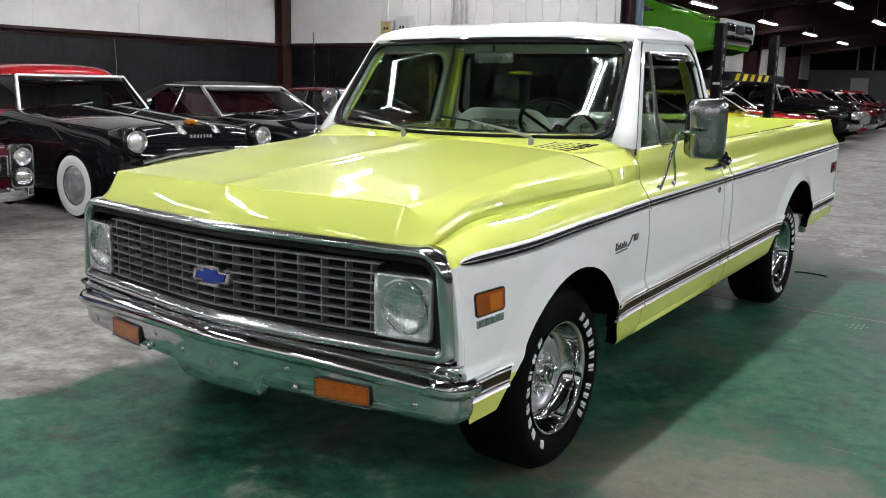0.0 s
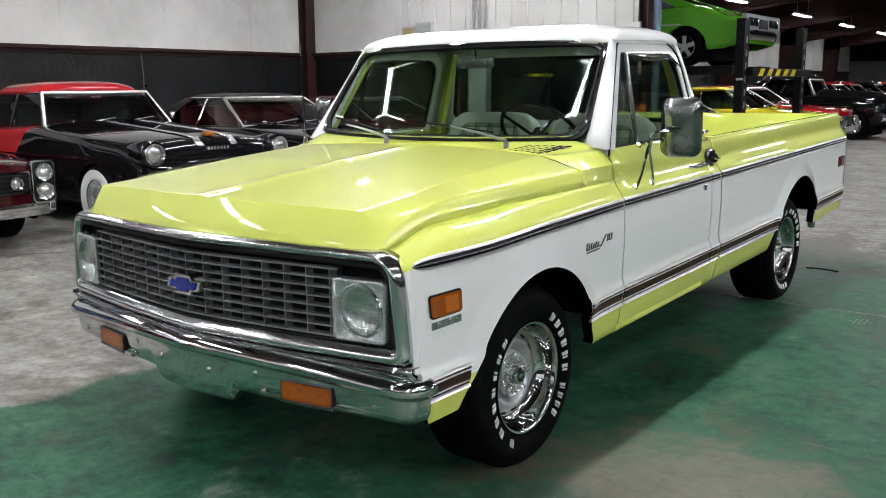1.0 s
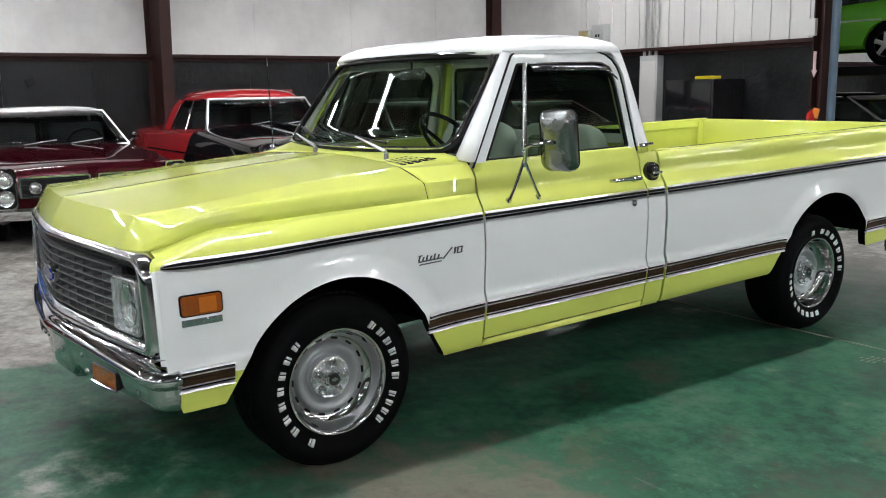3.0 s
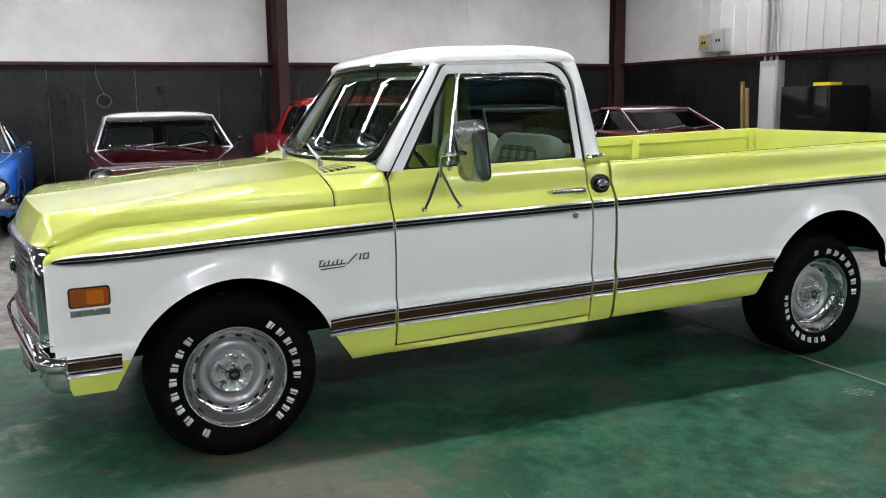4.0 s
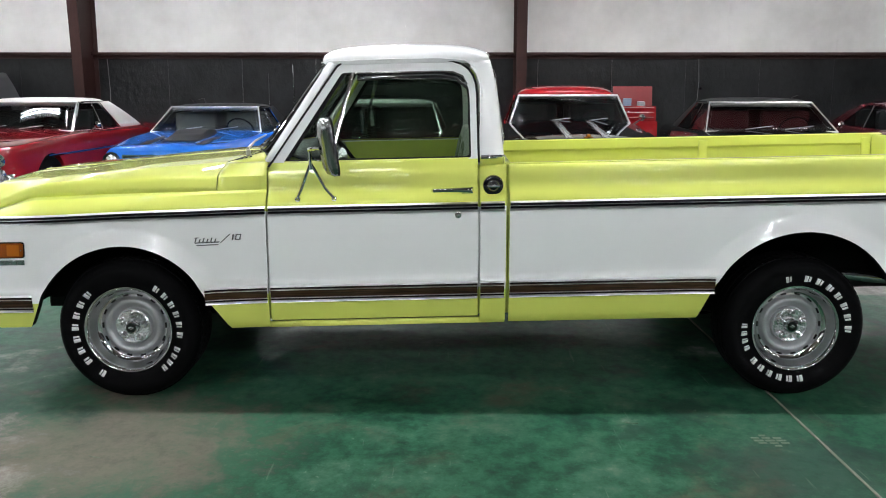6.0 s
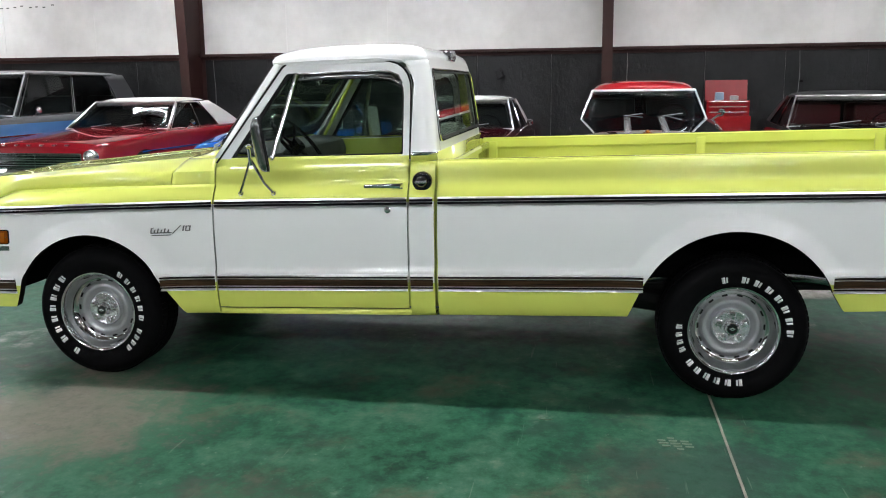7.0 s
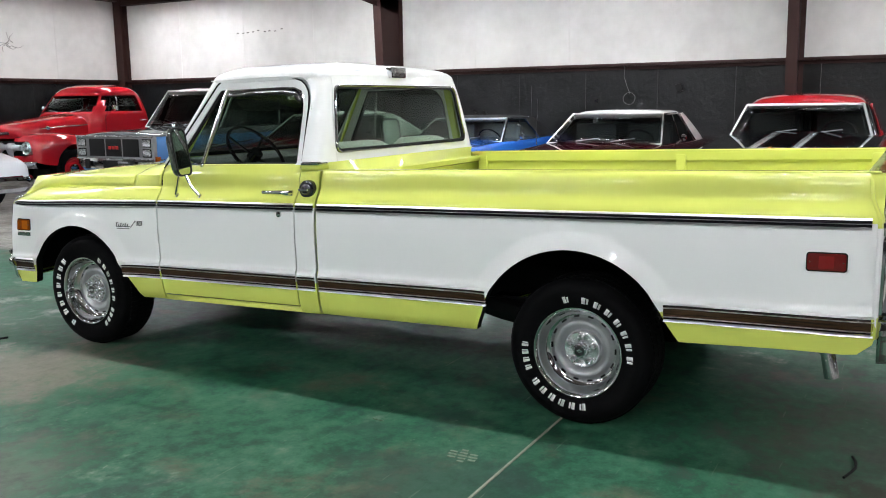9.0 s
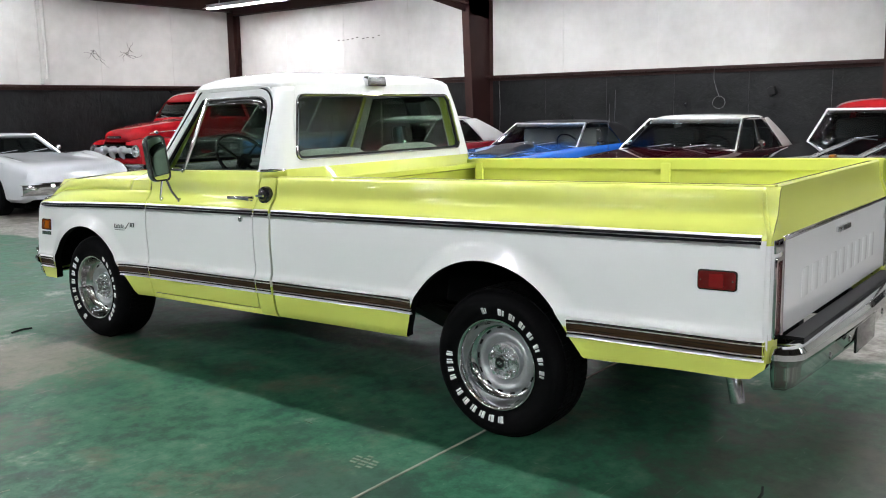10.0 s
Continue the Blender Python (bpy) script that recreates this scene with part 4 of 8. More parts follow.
for s in (1, -1):
    # flank that carries the hood's side back to the door
    flank = []
    for i in range(9):
        f = i / 8
        row = []
        for k in range(9):
            t = k / 8
            # the rear edge of the hood is bowed, so the flank starts on it
            ya = 0.418 + 0.10 * (1 - (0.70 / 0.866) ** 2)
            y = lerp(ya, 0.688, t)
            xb, zb = side_x(0.996, y) - 0.001, 0.996
            xt, zt = lerp(0.70, 0.862, t ** 0.8), lerp(hood_z(0.70, ya), 1.122, t)
            # upright lower band, a crease, then the slope up to the cowl
            xc, zc = lerp(lerp(0.70, xb, 0.87), 0.921, t), 1.060
            if f < 0.375:
                x, z = lerp(xb, xc, f / 0.375), lerp(zb, zc, f / 0.375)
            else:
                q = (f - 0.375) / 0.625
                x, z = lerp(xc, xt, q), lerp(zc, zt, q) + 0.006 * math.sin(math.pi * q)
            row.append((s * x, y, z))
        flank.append(row)
    # tuck below the fender's edge
    grid(bm, [[(s * (abs(p[0]) - 0.002), p[1], 0.975) for p in flank[0]]] + flank)
cowl = part("cowl", bm, LIME, truck, "lime cowl panel below the windscreen", rake=True, thick=0.002, smooth=30)


def cowl_point(u, t):
    """Point on the cowl's top: u across, t from the hood's edge to the windscreen."""
    a = abs(u)
    y0 = 0.418 + 0.10 * (1 - (a * 0.70 / 0.866) ** 2)
    y1 = lerp(0.535, 0.690, a ** 2.2)
    return Vector((u * lerp(0.70, 0.862, t ** 0.8), lerp(y0, y1, t), lerp(hood_z(0.70 * u, y0), 1.150 + 0.010 * a ** 2, t)))


# pressed vent slots at the driver's end of the cowl
for i in range(6):
    for j in range(5):
        bm = B()
        u, t = 0.735 + 0.043 * i, 0.10 + 0.120 * j
        q = [cowl_point(u + du, t + dt) + Vector((0, 0, 0.0012)) for du, dt in ((-0.012, -0.033), (0.012, -0.033), (0.012, 0.033), (-0.012, 0.033))]
        slab(bm, q, (0, 0, -0.004))
        part("cowl_slot", bm, BLACK, cowl, rake=True)


# cab
def px_side(i, n):
    return i // (n + 1) + 1


def ring_at(w, y0, y1, r, z, n=8, bow=0.0):
    """Rounded rectangular ring of the roof; bow pushes its front edge forwards in the middle."""
    out = []
    for px, py in rrect(2 * w, y1 - y0, r, n):
        y = py + (y0 + y1) / 2
        if bow and y < (y0 + y1) / 2:
            y -= bow * max(0.0, 1 - (px / w) ** 2)
        out.append((px, y, z))
    # finer sides
    res = []
    k = len(out)
    for i in range(k):
        a, b = Vector(out[i]), Vector(out[(i + 1) % k])
        straight = i % (n + 1) == n
        for j in range(8 if straight else 1):
            c = a.lerp(b, j / 8)
            if bow and straight and abs(px_side(i, n)) == 3:
                c.y = y0 - bow * max(0.0, 1 - (c.x / w) ** 2)
            res.append(tuple(c))
    return res


bm = B()
RINGS = [(0.758, 0.970, 1.738, 0.064, 1.562), (0.766, 0.952, 1.740, 0.066, 1.574), (0.764, 0.946, 1.737, 0.075, 1.592), (0.750, 0.953, 1.722, 0.10, 1.614), (0.722, 0.975, 1.692, 0.15, 1.633),
         (0.668, 1.01, 1.650, 0.17, 1.649), (0.580, 1.07, 1.592, 0.18, 1.661), (0.43, 1.16, 1.51, 0.16, 1.669), (0.22, 1.27, 1.43, 0.07, 1.674), (0.02, 1.345, 1.36, 0.004, 1.675)]
rows = [ring_at(w, a, b, r, z, bow=0.055) for w, a, b, r, z in RINGS]
grid(bm, rows, close=True)
part("roof", bm, WHITE, truck, "white cab roof", rake=True, thick=0.003, smooth=50)
bm = B()
grid(bm, [ring_at(w, a, b, r, z, bow=0.06) for w, a, b, r, z in ((0.75, 0.98, 1.735, 0.12, 1.572), (0.72, 1.0, 1.71, 0.14, 1.60), (0.60, 1.08, 1.63, 0.14, 1.628), (0.2, 1.28, 1.42, 0.05, 1.64), (0.01, 1.345, 1.355, 0.003, 1.64))], close=True)
part("headliner", bm, HEADLINER, truck, "grey headliner", rake=True)
for s in (1, -1):
    bm = B()
    pts = [(s * 0.766, 0.965, 1.582), (s * 0.768, 1.20, 1.586), (s * 0.768, 1.50, 1.586), (s * 0.770, 1.62, 1.574), (s * 0.775, 1.672, 1.540), (s * 0.790, 1.690, 1.47)]
    tube(bm, pts, [0.0035, 0.0045, 0.0045, 0.004, 0.003, 0.002], 8)
    part("drip_rail", bm, WHITE, truck, "white drip rail", rake=True)
    # rear corner: from the door jamb round to the back window
    bm = B()
    zs = [1.086, 1.122, 1.16, 1.24, 1.32, 1.40, 1.46, 1.51, 1.545, 1.574]
    rows, mi = [], []
    for z in zs:
        f = (z - 1.122) / (1.575 - 1.122)
        xs = 0.910 - 0.148 * max(f, 0)
        yb = 1.808 - 0.045 * max(f, 0) - 0.022 * max(f, 0) ** 4
        yj = 1.690 - 0.05 * smooth01((z - 1.47) / 0.1)
        r = lerp(0.085, 0.064, max(0.0, f))
        row = [(s * (xs - 0.05), yj + 0.001, z), (s * xs, yj + 0.002, z), (s * (xs + 0.001), yj + 0.012, z)]
        for k in range(9):
            a = radians(90 * k / 8)
            row.append((s * (xs - r + r * math.cos(a)), yb - r + r * math.sin(a), z))
        row.append((s * min(0.76, xs - r - 0.004), yb + 0.002, z))
        row.append((s * min(0.735, xs - r - 0.016), yb + 0.001, z))
        rows.append(row)
    mi = [0] + [1] * (len(zs) - 1)
    grid(bm, rows, mi)
    part("cab_rear_corner", bm, [LIME, WHITE], truck, "white rounded rear cab corner", rake=True, thick=0.003, smooth=50)
    bm = B()
    belt = [(s * 0.912, 1.694, 1.121), (s * 0.912, 1.724, 1.121)]
    for k in range(1, 8):
        a = radians(90 * k / 8)
        belt.append((s * (0.825 + 0.087 * math.cos(a)), 1.723 + 0.087 * math.sin(a), 1.121))
    tube(bm, belt, 0.0075, 8)
    part("belt_moulding", bm, CHROME, truck, "thin chrome belt moulding", rake=True)
    # windscreen pillar
    bm = B()
    rows = []
    for k in range(7):
        t = k / 6
        z = lerp(1.122, 1.585, t)
        yo = lerp(0.702, 1.012, t)
        xo = glass_x(z) + 0.010
        xi = lerp(0.803, 0.745, t)
        yi = lerp(0.672, 0.985, t)
        rows.append([(s * (xo - 0.03), yo + 0.02, z), (s * xo, yo + 0.004, z), (s * (xo - 0.004), yo - 0.018, z), (s * lerp(xo, xi, 0.55), lerp(yo, yi, 0.75) - 0.012, z + 0.008), (s * xi, yi, z + 0.012), (s * (xi - 0.03), yi + 0.03, z + 0.01)])
    grid(bm, rows)
    part("windscreen_pillar", bm, WHITE, truck, "white windscreen pillar", rake=True, thick=0.003, smooth=50)
    bm = B()
    tube(bm, [(s * 0.795, 0.735, 1.13), (s * 0.705, 1.005, 1.56)], 0.011, 8)
    part("pillar_inner", bm, LIME_IN, truck, rake=True)
    bm = B()
    tube(bm, [(s * 0.815, 1.735, 1.10), (s * 0.690, 1.705, 1.56)], 0.030, 4)
    part("inner_pillar_post", bm, LIME_IN, truck, "lime inner post", rake=True)


def ws(u, v, off=0.0):
    """Point of the windscreen: u across, v upwards."""
    a = abs(u) ** 2.0
    x = lerp(0.800, 0.748, v) * u
    y = lerp(0.528 + 0.150 * a, 0.880 + 0.108 * a, v) - off * 0.8
    z = lerp(1.150 + 0.010 * a, 1.590 - 0.010 * a, v) + off * 0.55
    return (x, y, z)


def ws_outline(m, r=0.10, n=6):
    """The windscreen's outline with rounded corners, drawn in by m."""
    out = []
    R = r
    for cu, cv, a0 in ((1 - m - R * 0.9, 1 - m * 1.6 - R * 1.2, 0), (-1 + m + R * 0.9, 1 - m * 1.6 - R * 1.2, 90), (-1 + m + R * 0.9, m * 1.6 + R * 1.6, 180), (1 - m - R * 0.9, m * 1.6 + R * 1.6, 270)):
        for k in range(n + 1):
            a = radians(a0 + 90 * k / n)
            rv = R * 1.2 if a0 < 180 else R * 1.6
            out.append((cu + R * 0.9 * math.cos(a), cv + rv * math.sin(a)))
    res = []
    k = len(out)
    for i in range(k):
        a, b = out[i], out[(i + 1) % k]
        st = 10 if abs(a[0] - b[0]) > 0.5 else 1
        for j in range(st):
            res.append((lerp(a[0], b[0], j / st), lerp(a[1], b[1], j / st)))
    return res


bm = B()
grid(bm, [[ws(-1 + 2 * i / 24, v) for i in range(25)] for v in (0.01, 0.25, 0.5, 0.75, 0.99)])
g = part("windscreen", bm, GLASS, truck, "clear curved windscreen", rake=True, thick=0.004)
g.visible_shadow = False
bm = B()
o = [ws(u, v, 0.010) for u, v in ws_outline(0.0, 0.08)]
i = [ws(u, v, 0.010) for u, v in ws_outline(0.032, 0.12)]
frame_ring(bm, o, i, (0, -0.015, 0.012))
part("windscreen_seal", bm, BLACK, truck, "black windscreen rubber seal", rake=True)
bm = B()
loop = [ws(u, v, 0.016) for u, v in ws_outline(0.014, 0.10)]
tube(bm, loop + loop[:2], 0.006, 6, cap=False)
part("windscreen_trim", bm, CHROME, truck, "chrome windscreen moulding", rake=True)

# back panel and back window
bm = B()
def ysl(z):
    f = max(0, (z - 1.122) / 0.453)
    return 1.811 - 0.045 * f - 0.022 * f ** 4


RW_O = [(px * (0.965 - 0.055 * (pz / 0.23)), pz + 1.350) for px, pz in rrect(1.53, 0.46, 0.03)]
RW_I = [(px * (1.0 - 0.045 * (pz / 0.17)), pz + 1.350) for px, pz in rrect(1.45, 0.362, 0.048)]
frame_ring(bm, [(x, ysl(z), z) for x, z in RW_O], [(x, ysl(z), z) for x, z in RW_I], (0, 0.03, 0))
part("cab_back", bm, WHITE, truck, "white panel round the back window", rake=True)
bm = B()
grid(bm, [[(x, 1.808, z) for x in (-0.83, 0.83)] for z in (1.125, 0.60)])
part("cab_back_lower", bm, LIME, truck, "lime lower cab back", rake=True, thick=0.01)
bm = B()
slab(bm, [(x, ysl(z) - 0.012, z) for x, z in RW_I], (0, -0.004, 0))
g = part("back_window", bm, GLASS, truck, "clear back window", rake=True)
g.visible_shadow = False
bm = B()
RW_S = [(px * (1.0 - 0.045 * (pz / 0.17)), pz + 1.350) for px, pz in rrect(1.405, 0.322, 0.036)]
frame_ring(bm, [(x, ysl(z) + 0.002, z) for x, z in RW_I], [(x, ysl(z) + 0.002, z) for x, z in RW_S], (0, 0.012, 0))
part("back_window_seal", bm, BLACK, truck, "black rubber seal of the back window", rake=True)
bm = B()
loop = [(x * 0.992, ysl(z) + 0.006, 1.35 + (z - 1.35) * 0.975) for x, z in RW_I]
tube(bm, loop + loop[:2], 0.006, 6, cap=False)
part("back_window_trim", bm, CHROME, truck, "chrome back window moulding", rake=True)
# cargo lamp
bm = B()
box(bm, 0.02, 1.742, 1.606, 0.165, 0.045, 0.062, 0.008)
cl = part("cargo_lamp", bm, CHROME, truck, "chrome cargo lamp over the back window", rake=True)
bm = B()
box(bm, 0.02, 1.766, 1.606, 0.135, 0.01, 0.040, 0.003)
part("lens", bm, LENS, cl, rake=True)
for s in (1, -1):
    bm = B()
    box(bm, s * 0.895, 1.745, 1.126, 0.035, 0.10, 0.012, 0.004)
    part("belt_clip", bm, CHROME, truck, "chrome belt moulding at the cab corner", rake=True)

# cabin
bm = B()
rows = []
for k in range(15):
    u = -1 + 2 * k / 14
    rows.append([(0.80 * u, 0.56 + 0.12 * abs(u) ** 2.4, 1.142), (0.80 * u, 0.80, 1.135), (0.80 * u, 0.87, 1.11), (0.80 * u, 0.89, 1.05), (0.80 * u, 0.86, 0.86), (0.80 * u, 0.80, 0.78)])
grid(bm, rows)
part("dashboard", bm, DASH, truck, "dark dashboard", rake=True, thick=0.004)
bm = B()
box(bm, 0, 1.25, 0.52, 1.70, 1.15, 0.04)
box(bm, 0, 0.66, 0.72, 1.70, 0.04, 0.44)
part("cab_floor", bm, DASH, truck, "dark cab floor", rake=True)
bm = B()
box(bm, 0, 1.36, 0.78, 1.40, 0.54, 0.20, 0.05)
part("bench_cushion", bm, SEAT, truck, "pale vinyl bench cushion", rake=True)
for x in (-0.36, 0.36):
    bm = B()
    rot = Matrix.Rotation(radians(-12), 4, "X")
    rows = []
    for d, k in ((-0.065, 0.90), (-0.05, 0.97), (0.0, 1.0), (0.05, 0.97), (0.065, 0.88)):
        rows.append([Vector((x, 1.66, 1.00)) + rot @ Vector((u * k, d, v * k)) for u, v in rrect(0.64, 0.44, 0.15, 8)])
    vs = grid(bm, rows, close=True)
    bm.faces.new(vs[0])
    bm.faces.new(vs[-1][::-1])
    sb = part("seat_back", bm, SEAT, truck, "pale vinyl seat back", rake=True, smooth=50)
    bm = B()
    rows = []
    for d, k in ((-0.066, 1.0), (-0.074, 0.95), (-0.076, 0.6), (-0.076, 0.05)):
        rows.append([Vector((x, 1.66, 0.99)) + rot @ Vector((u * k, d, v * k)) for u, v in rrect(0.44, 0.32, 0.08, 6)])
    grid(bm, rows, close=True)
    part("seat_insert", bm, PLAID, sb, "green plaid cloth insert", rake=True, smooth=50)
# steering wheel and column
bm = B()
c, n = Vector((0.40, 0.96, 1.155)), Vector((0.0, 0.72, 0.62))
rim = ring_pts(c, n, 0.205, 40)
tube(bm, rim + rim[:2], 0.011, 8, cap=False)
for a in (0.15, math.pi - 0.15, -math.pi / 2):
    p = c + (ring_pts(c, n, 0.205, 360)[int(math.degrees(a)) % 360] - c)
    tube(bm, [c - n.normalized() * 0.03, p], 0.009, 6)
tube(bm, [c - n.normalized() * 0.05, c + n.normalized() * 0.01], 0.04, 18)
part("steering_wheel", bm, GLOSSBLACK, truck, "black steering wheel", rake=True)
bm = B()
tube(bm, [c - n.normalized() * 0.04, (0.40, 0.72, 0.95)], 0.03, 12)
part("steering_column", bm, DASH, truck, rake=True)
bm = B()
box(bm, 0.0, 0.985, 1.50, 0.22, 0.02, 0.055, 0.012)
tube(bm, [(0, 0.985, 1.52), (0, 0.98, 1.58)], 0.006, 6)
part("rear_view_mirror", bm, CHROME_DULL, truck, "interior rear view mirror", rake=True)

# wipers, antenna
for bx, tx, ty, tz in ((0.497, 0.150, 0.575, 1.218), (-0.196, -0.52, 0.592, 1.212)):
    bm = B()
    base = (bx, 0.515, 1.150)
    lathe(bm, [(-0.02, 0.012), (0.006, 0.012), (0.012, 0.007), (0.012, 0.0)], base, "z", 12)
    tube(bm, [(bx, 0.512, 1.164), (lerp(bx, tx, 0.45), 0.520, 1.196), (tx + 0.02, ty - 0.03, tz)], [0.009, 0.006, 0.004], 6)
    w = part("wiper_arm", bm, ALU, truck, "silver wiper arm", rake=True)
    bm = B()
    f0, f1 = ws(tx / 0.8 + 0.30, 0.075, 0.012), ws(tx / 0.8 - 0.22, 0.165, 0.012)
    tube(bm, [f0, f1], 0.005, 6)
    part("wiper_blade", bm, BLACK, w, rake=True)
bm = B()
tube(bm, [(-0.795, 0.555, 1.13), (-0.797, 0.54, 1.62)], [0.0045, 0.003], 6)
lathe(bm, [(0.0, 0.014), (0.02, 0.010), (0.035, 0.004)], (-0.795, 0.555, 1.115), "z", 12)
part("antenna", bm, CHROME, truck, "thin chrome whip antenna", rake=True)

# door mirrors on tubular arms
for s in (1, -1):
    hc = Vector((s * 1.094, 1.000, 1.197))
    rot = Matrix.Rotation(radians(s * 19), 4, "Z") @ Matrix.Rotation(radians(8), 4, "X")

    def mp(u, d, v):
        return hc + rot @ Vector((u, d, v))
    bm = B()
    O = rrect(0.172, 0.262, 0.042)
    rows = [[mp(u * k, d, v * k) for u, v in O] for d, k in ((0.020, 0.95), (0.012, 1.0), (0.002, 1.0), (-0.012, 0.94), (-0.025, 0.74), (-0.031, 0.45), (-0.032, 0.05))]
    grid(bm, rows, close=True)
    mir = part("door_mirror", bm, STAINLESS, truck, "large chrome door mirror on tubular arms", rake=True)
    bm = B()
    slab(bm, [mp(u, 0.016, v) for u, v in rrect(0.157, 0.248, 0.035)], (0, 0.004, 0))
    part("mirror_glass", bm, MIRROR, mir, rake=True)
    bm = B()
    frame_ring(bm, [mp(u, 0.023, v) for u, v in rrect(0.174, 0.264, 0.042)], [mp(u, 0.023, v) for u, v in rrect(0.155, 0.246, 0.035)], (0, 0.010, 0))
    part("mirror_gasket", bm, BLACK, mir, rake=True)
    bm = B()
    hub = mp(0, -0.034, 0.0)
    el = Vector((s * 1.000, 0.905, 1.172))
    knee = Vector((s * 0.985, 0.905, 1.09))
    tube(bm, [hub, hub + Vector((-s * 0.02, -0.02, 0)), el + Vector((s * 0.02, 0, 0.012)), el, knee], 0.0085, 8)
    tube(bm, [knee + Vector((0, 0, 0.03)), (s * 0.975, 0.86, 1.00), (s * 0.968, 0.838, 0.955)], 0.007, 8)
    tube(bm, [knee + Vector((0, 0, 0.03)), (s * 0.978, 0.97, 1.0), (s * 0.965, 1.008, 0.952)], 0.007, 8)
    tube(bm, [knee + Vector((0, 0, 0.05)), (s * 0.950, 0.955, 1.125), (s * 0.905, 0.985, 1.118)], 0.007, 8)
    for p in ((s * 0.962, 0.838, 0.950), (s * 0.960, 1.008, 0.948), (s * 0.904, 0.986, 1.117)):
        lathe(bm, [(-0.006, 0.014), (0.006, 0.012), (0.01, 0.006)], p, "x", 10, s)
    part("mirror_arm", bm, CHROME, mir, "chrome tubular mirror arms", rake=True)

# bed floor, headboard, tailgate
bm = B()
grid(bm, [[(x, y, 0.62 + (0.012 if i % 2 else 0)) for y in (1.83, 4.40)] for i, x in enumerate(np.linspace(-0.60, 0.60, 14))])
for s in (1, -1):
    for ya, yb in ((1.83, 2.66), (3.77, 4.40)):
        grid(bm, [[(s * x, y, 0.62) for y in (ya, yb)] for x in (0.60, 0.87)])
part("bed_floor", bm, LIME, truck, "ribbed lime bed floor", rake=True, thick=0.004)
bm = B()
grid(bm, [[(x, y, z) for x in (-0.905, -0.4, 0, 0.4, 0.905)] for y, z in ((1.832, 0.62), (1.832, 1.040), (1.838, 1.062), (1.862, 1.066), (1.872, 1.056), (1.872, 1.03), (1.852, 1.02), (1.852, 0.62))])
part("bed_headboard", bm, LIME, truck, "lime bed front panel", rake=True, thick=0.002)
for s in (1, -1):
    # rear corner post with the tail lamp
    bm = B()
    prof = [(0.985, 4.425), (0.972, 4.438), (0.950, 4.444), (0.905, 4.446), (0.872, 4.446), (0.862, 4.436), (0.862, 4.40)]
    zs = [0.455, 0.54, 0.70, 0.85, 0.884, 0.916, 0.94, 0.965, 0.99, 1.02, 1.06, 1.086]
    rows = []
    for z in zs:
        d = 0.976 - side_x(z, 2.0)
        rows.append([(s * (min(x, side_x(z, 2.0) + 0.0) if j < 2 else max(x - d, 0.858)), y - 0.7 * max(0, d), z) for j, (x, y) in enumerate(prof)])
    mi = [1 if z < 0.87 and z > 0.5 else 0 for z in zs[:-1]]
    grid(bm, rows, mi)
    part("bed_rear_post", bm, [LIME, WHITE], truck, rake=True, thick=0.002)
    bm = B()
    box(bm, s * 0.912, 4.446, 0.690, 0.052, 0.012, 0.270, 0.004)
    tl = part("tail_lamp", bm, REDLENS, truck, "tall red tail lamp", rake=True)
    bm = B()
    frame_ring(bm, [(s * 0.912 + u, 4.456, 0.690 + v) for u, v in rrect(0.072, 0.300, 0.010)], [(s * 0.912 + u, 4.456, 0.690 + v) for u, v in rrect(0.050, 0.268, 0.006)], (0, 0.014, 0))
    part("tail_lamp_bezel", bm, CHROME, tl, rake=True)
    # bright cap where the tailgate's moulding meets the post
    bm = B()
    box(bm, s * 0.915, 4.446, 0.878, 0.080, 0.014, 0.050, 0.005)
    part("corner_cap", bm, CHROME, truck, "chrome cap on the bed's rear corner", rake=True)
bm = B()
TG = [(4.440, 0.535), (4.446, 0.56), (4.446, 0.765), (4.436, 0.790), (4.440, 0.885), (4.438, 0.900), (4.426, 0.94), (4.408, 0.985), (4.404, 1.04), (4.400, 1.078), (4.390, 1.086), (4.372, 1.086), (4.366, 1.07), (4.372, 0.62), (4.40, 0.54)]
xs = [-0.856, -0.5, 0, 0.5, 0.856]
grid(bm, [[(x, y, z) for x in xs] for y, z in TG], [1, 1, 1, 1] + [0] * 12)
for x in (-0.856, 0.856):
    bm.faces.new([bm.verts.new((x, y, z)) for y, z in TG])
tg = part("tailgate", bm, [LIME, WHITE], truck, "closed lime and white tailgate", rake=True)
bm = B()
tube(bm, [(-0.855, 4.444, 0.896), (0.855, 4.444, 0.896)], 0.010, 8)
for s in (1, -1):
    tube(bm, [(s * 0.850, 4.446, 0.896), (s * 0.850, 4.450, 0.54)], 0.006, 8)
part("tailgate_trim", bm, CHROME, tg, "chrome tailgate moulding", rake=True)
for k in range(9):
    bm = B()
    box(bm, -0.56 + k * 0.14, 4.4455, 0.690, 0.085, 0.006, 0.115, 0.0025)
    part("embossed_bar", bm, WHITE, tg, rake=True)
bm = B()
box(bm, 0, 4.448, 0.840, 0.20, 0.016, 0.024, 0.005)
part("tailgate_handle", bm, CHROME_DULL, tg, rake=True)


# bumpers
def bumper(pts, sec, mt, name, label):
    """Sweeps an upright section (out, z) along a plan line of (x, y, outward x, outward y)."""
    bm = B()
    rows = [[(x + ox * d, y + oy * d, z + dz) for d, z in sec] for x, y, ox, oy, dz in pts]
    grid(bm, rows)
    for e in (0, -1):
        bm.faces.new([bm.verts.new(p) for p in rows[e]])
    return part(name, bm, mt, truck, label, rake=True, smooth=28)


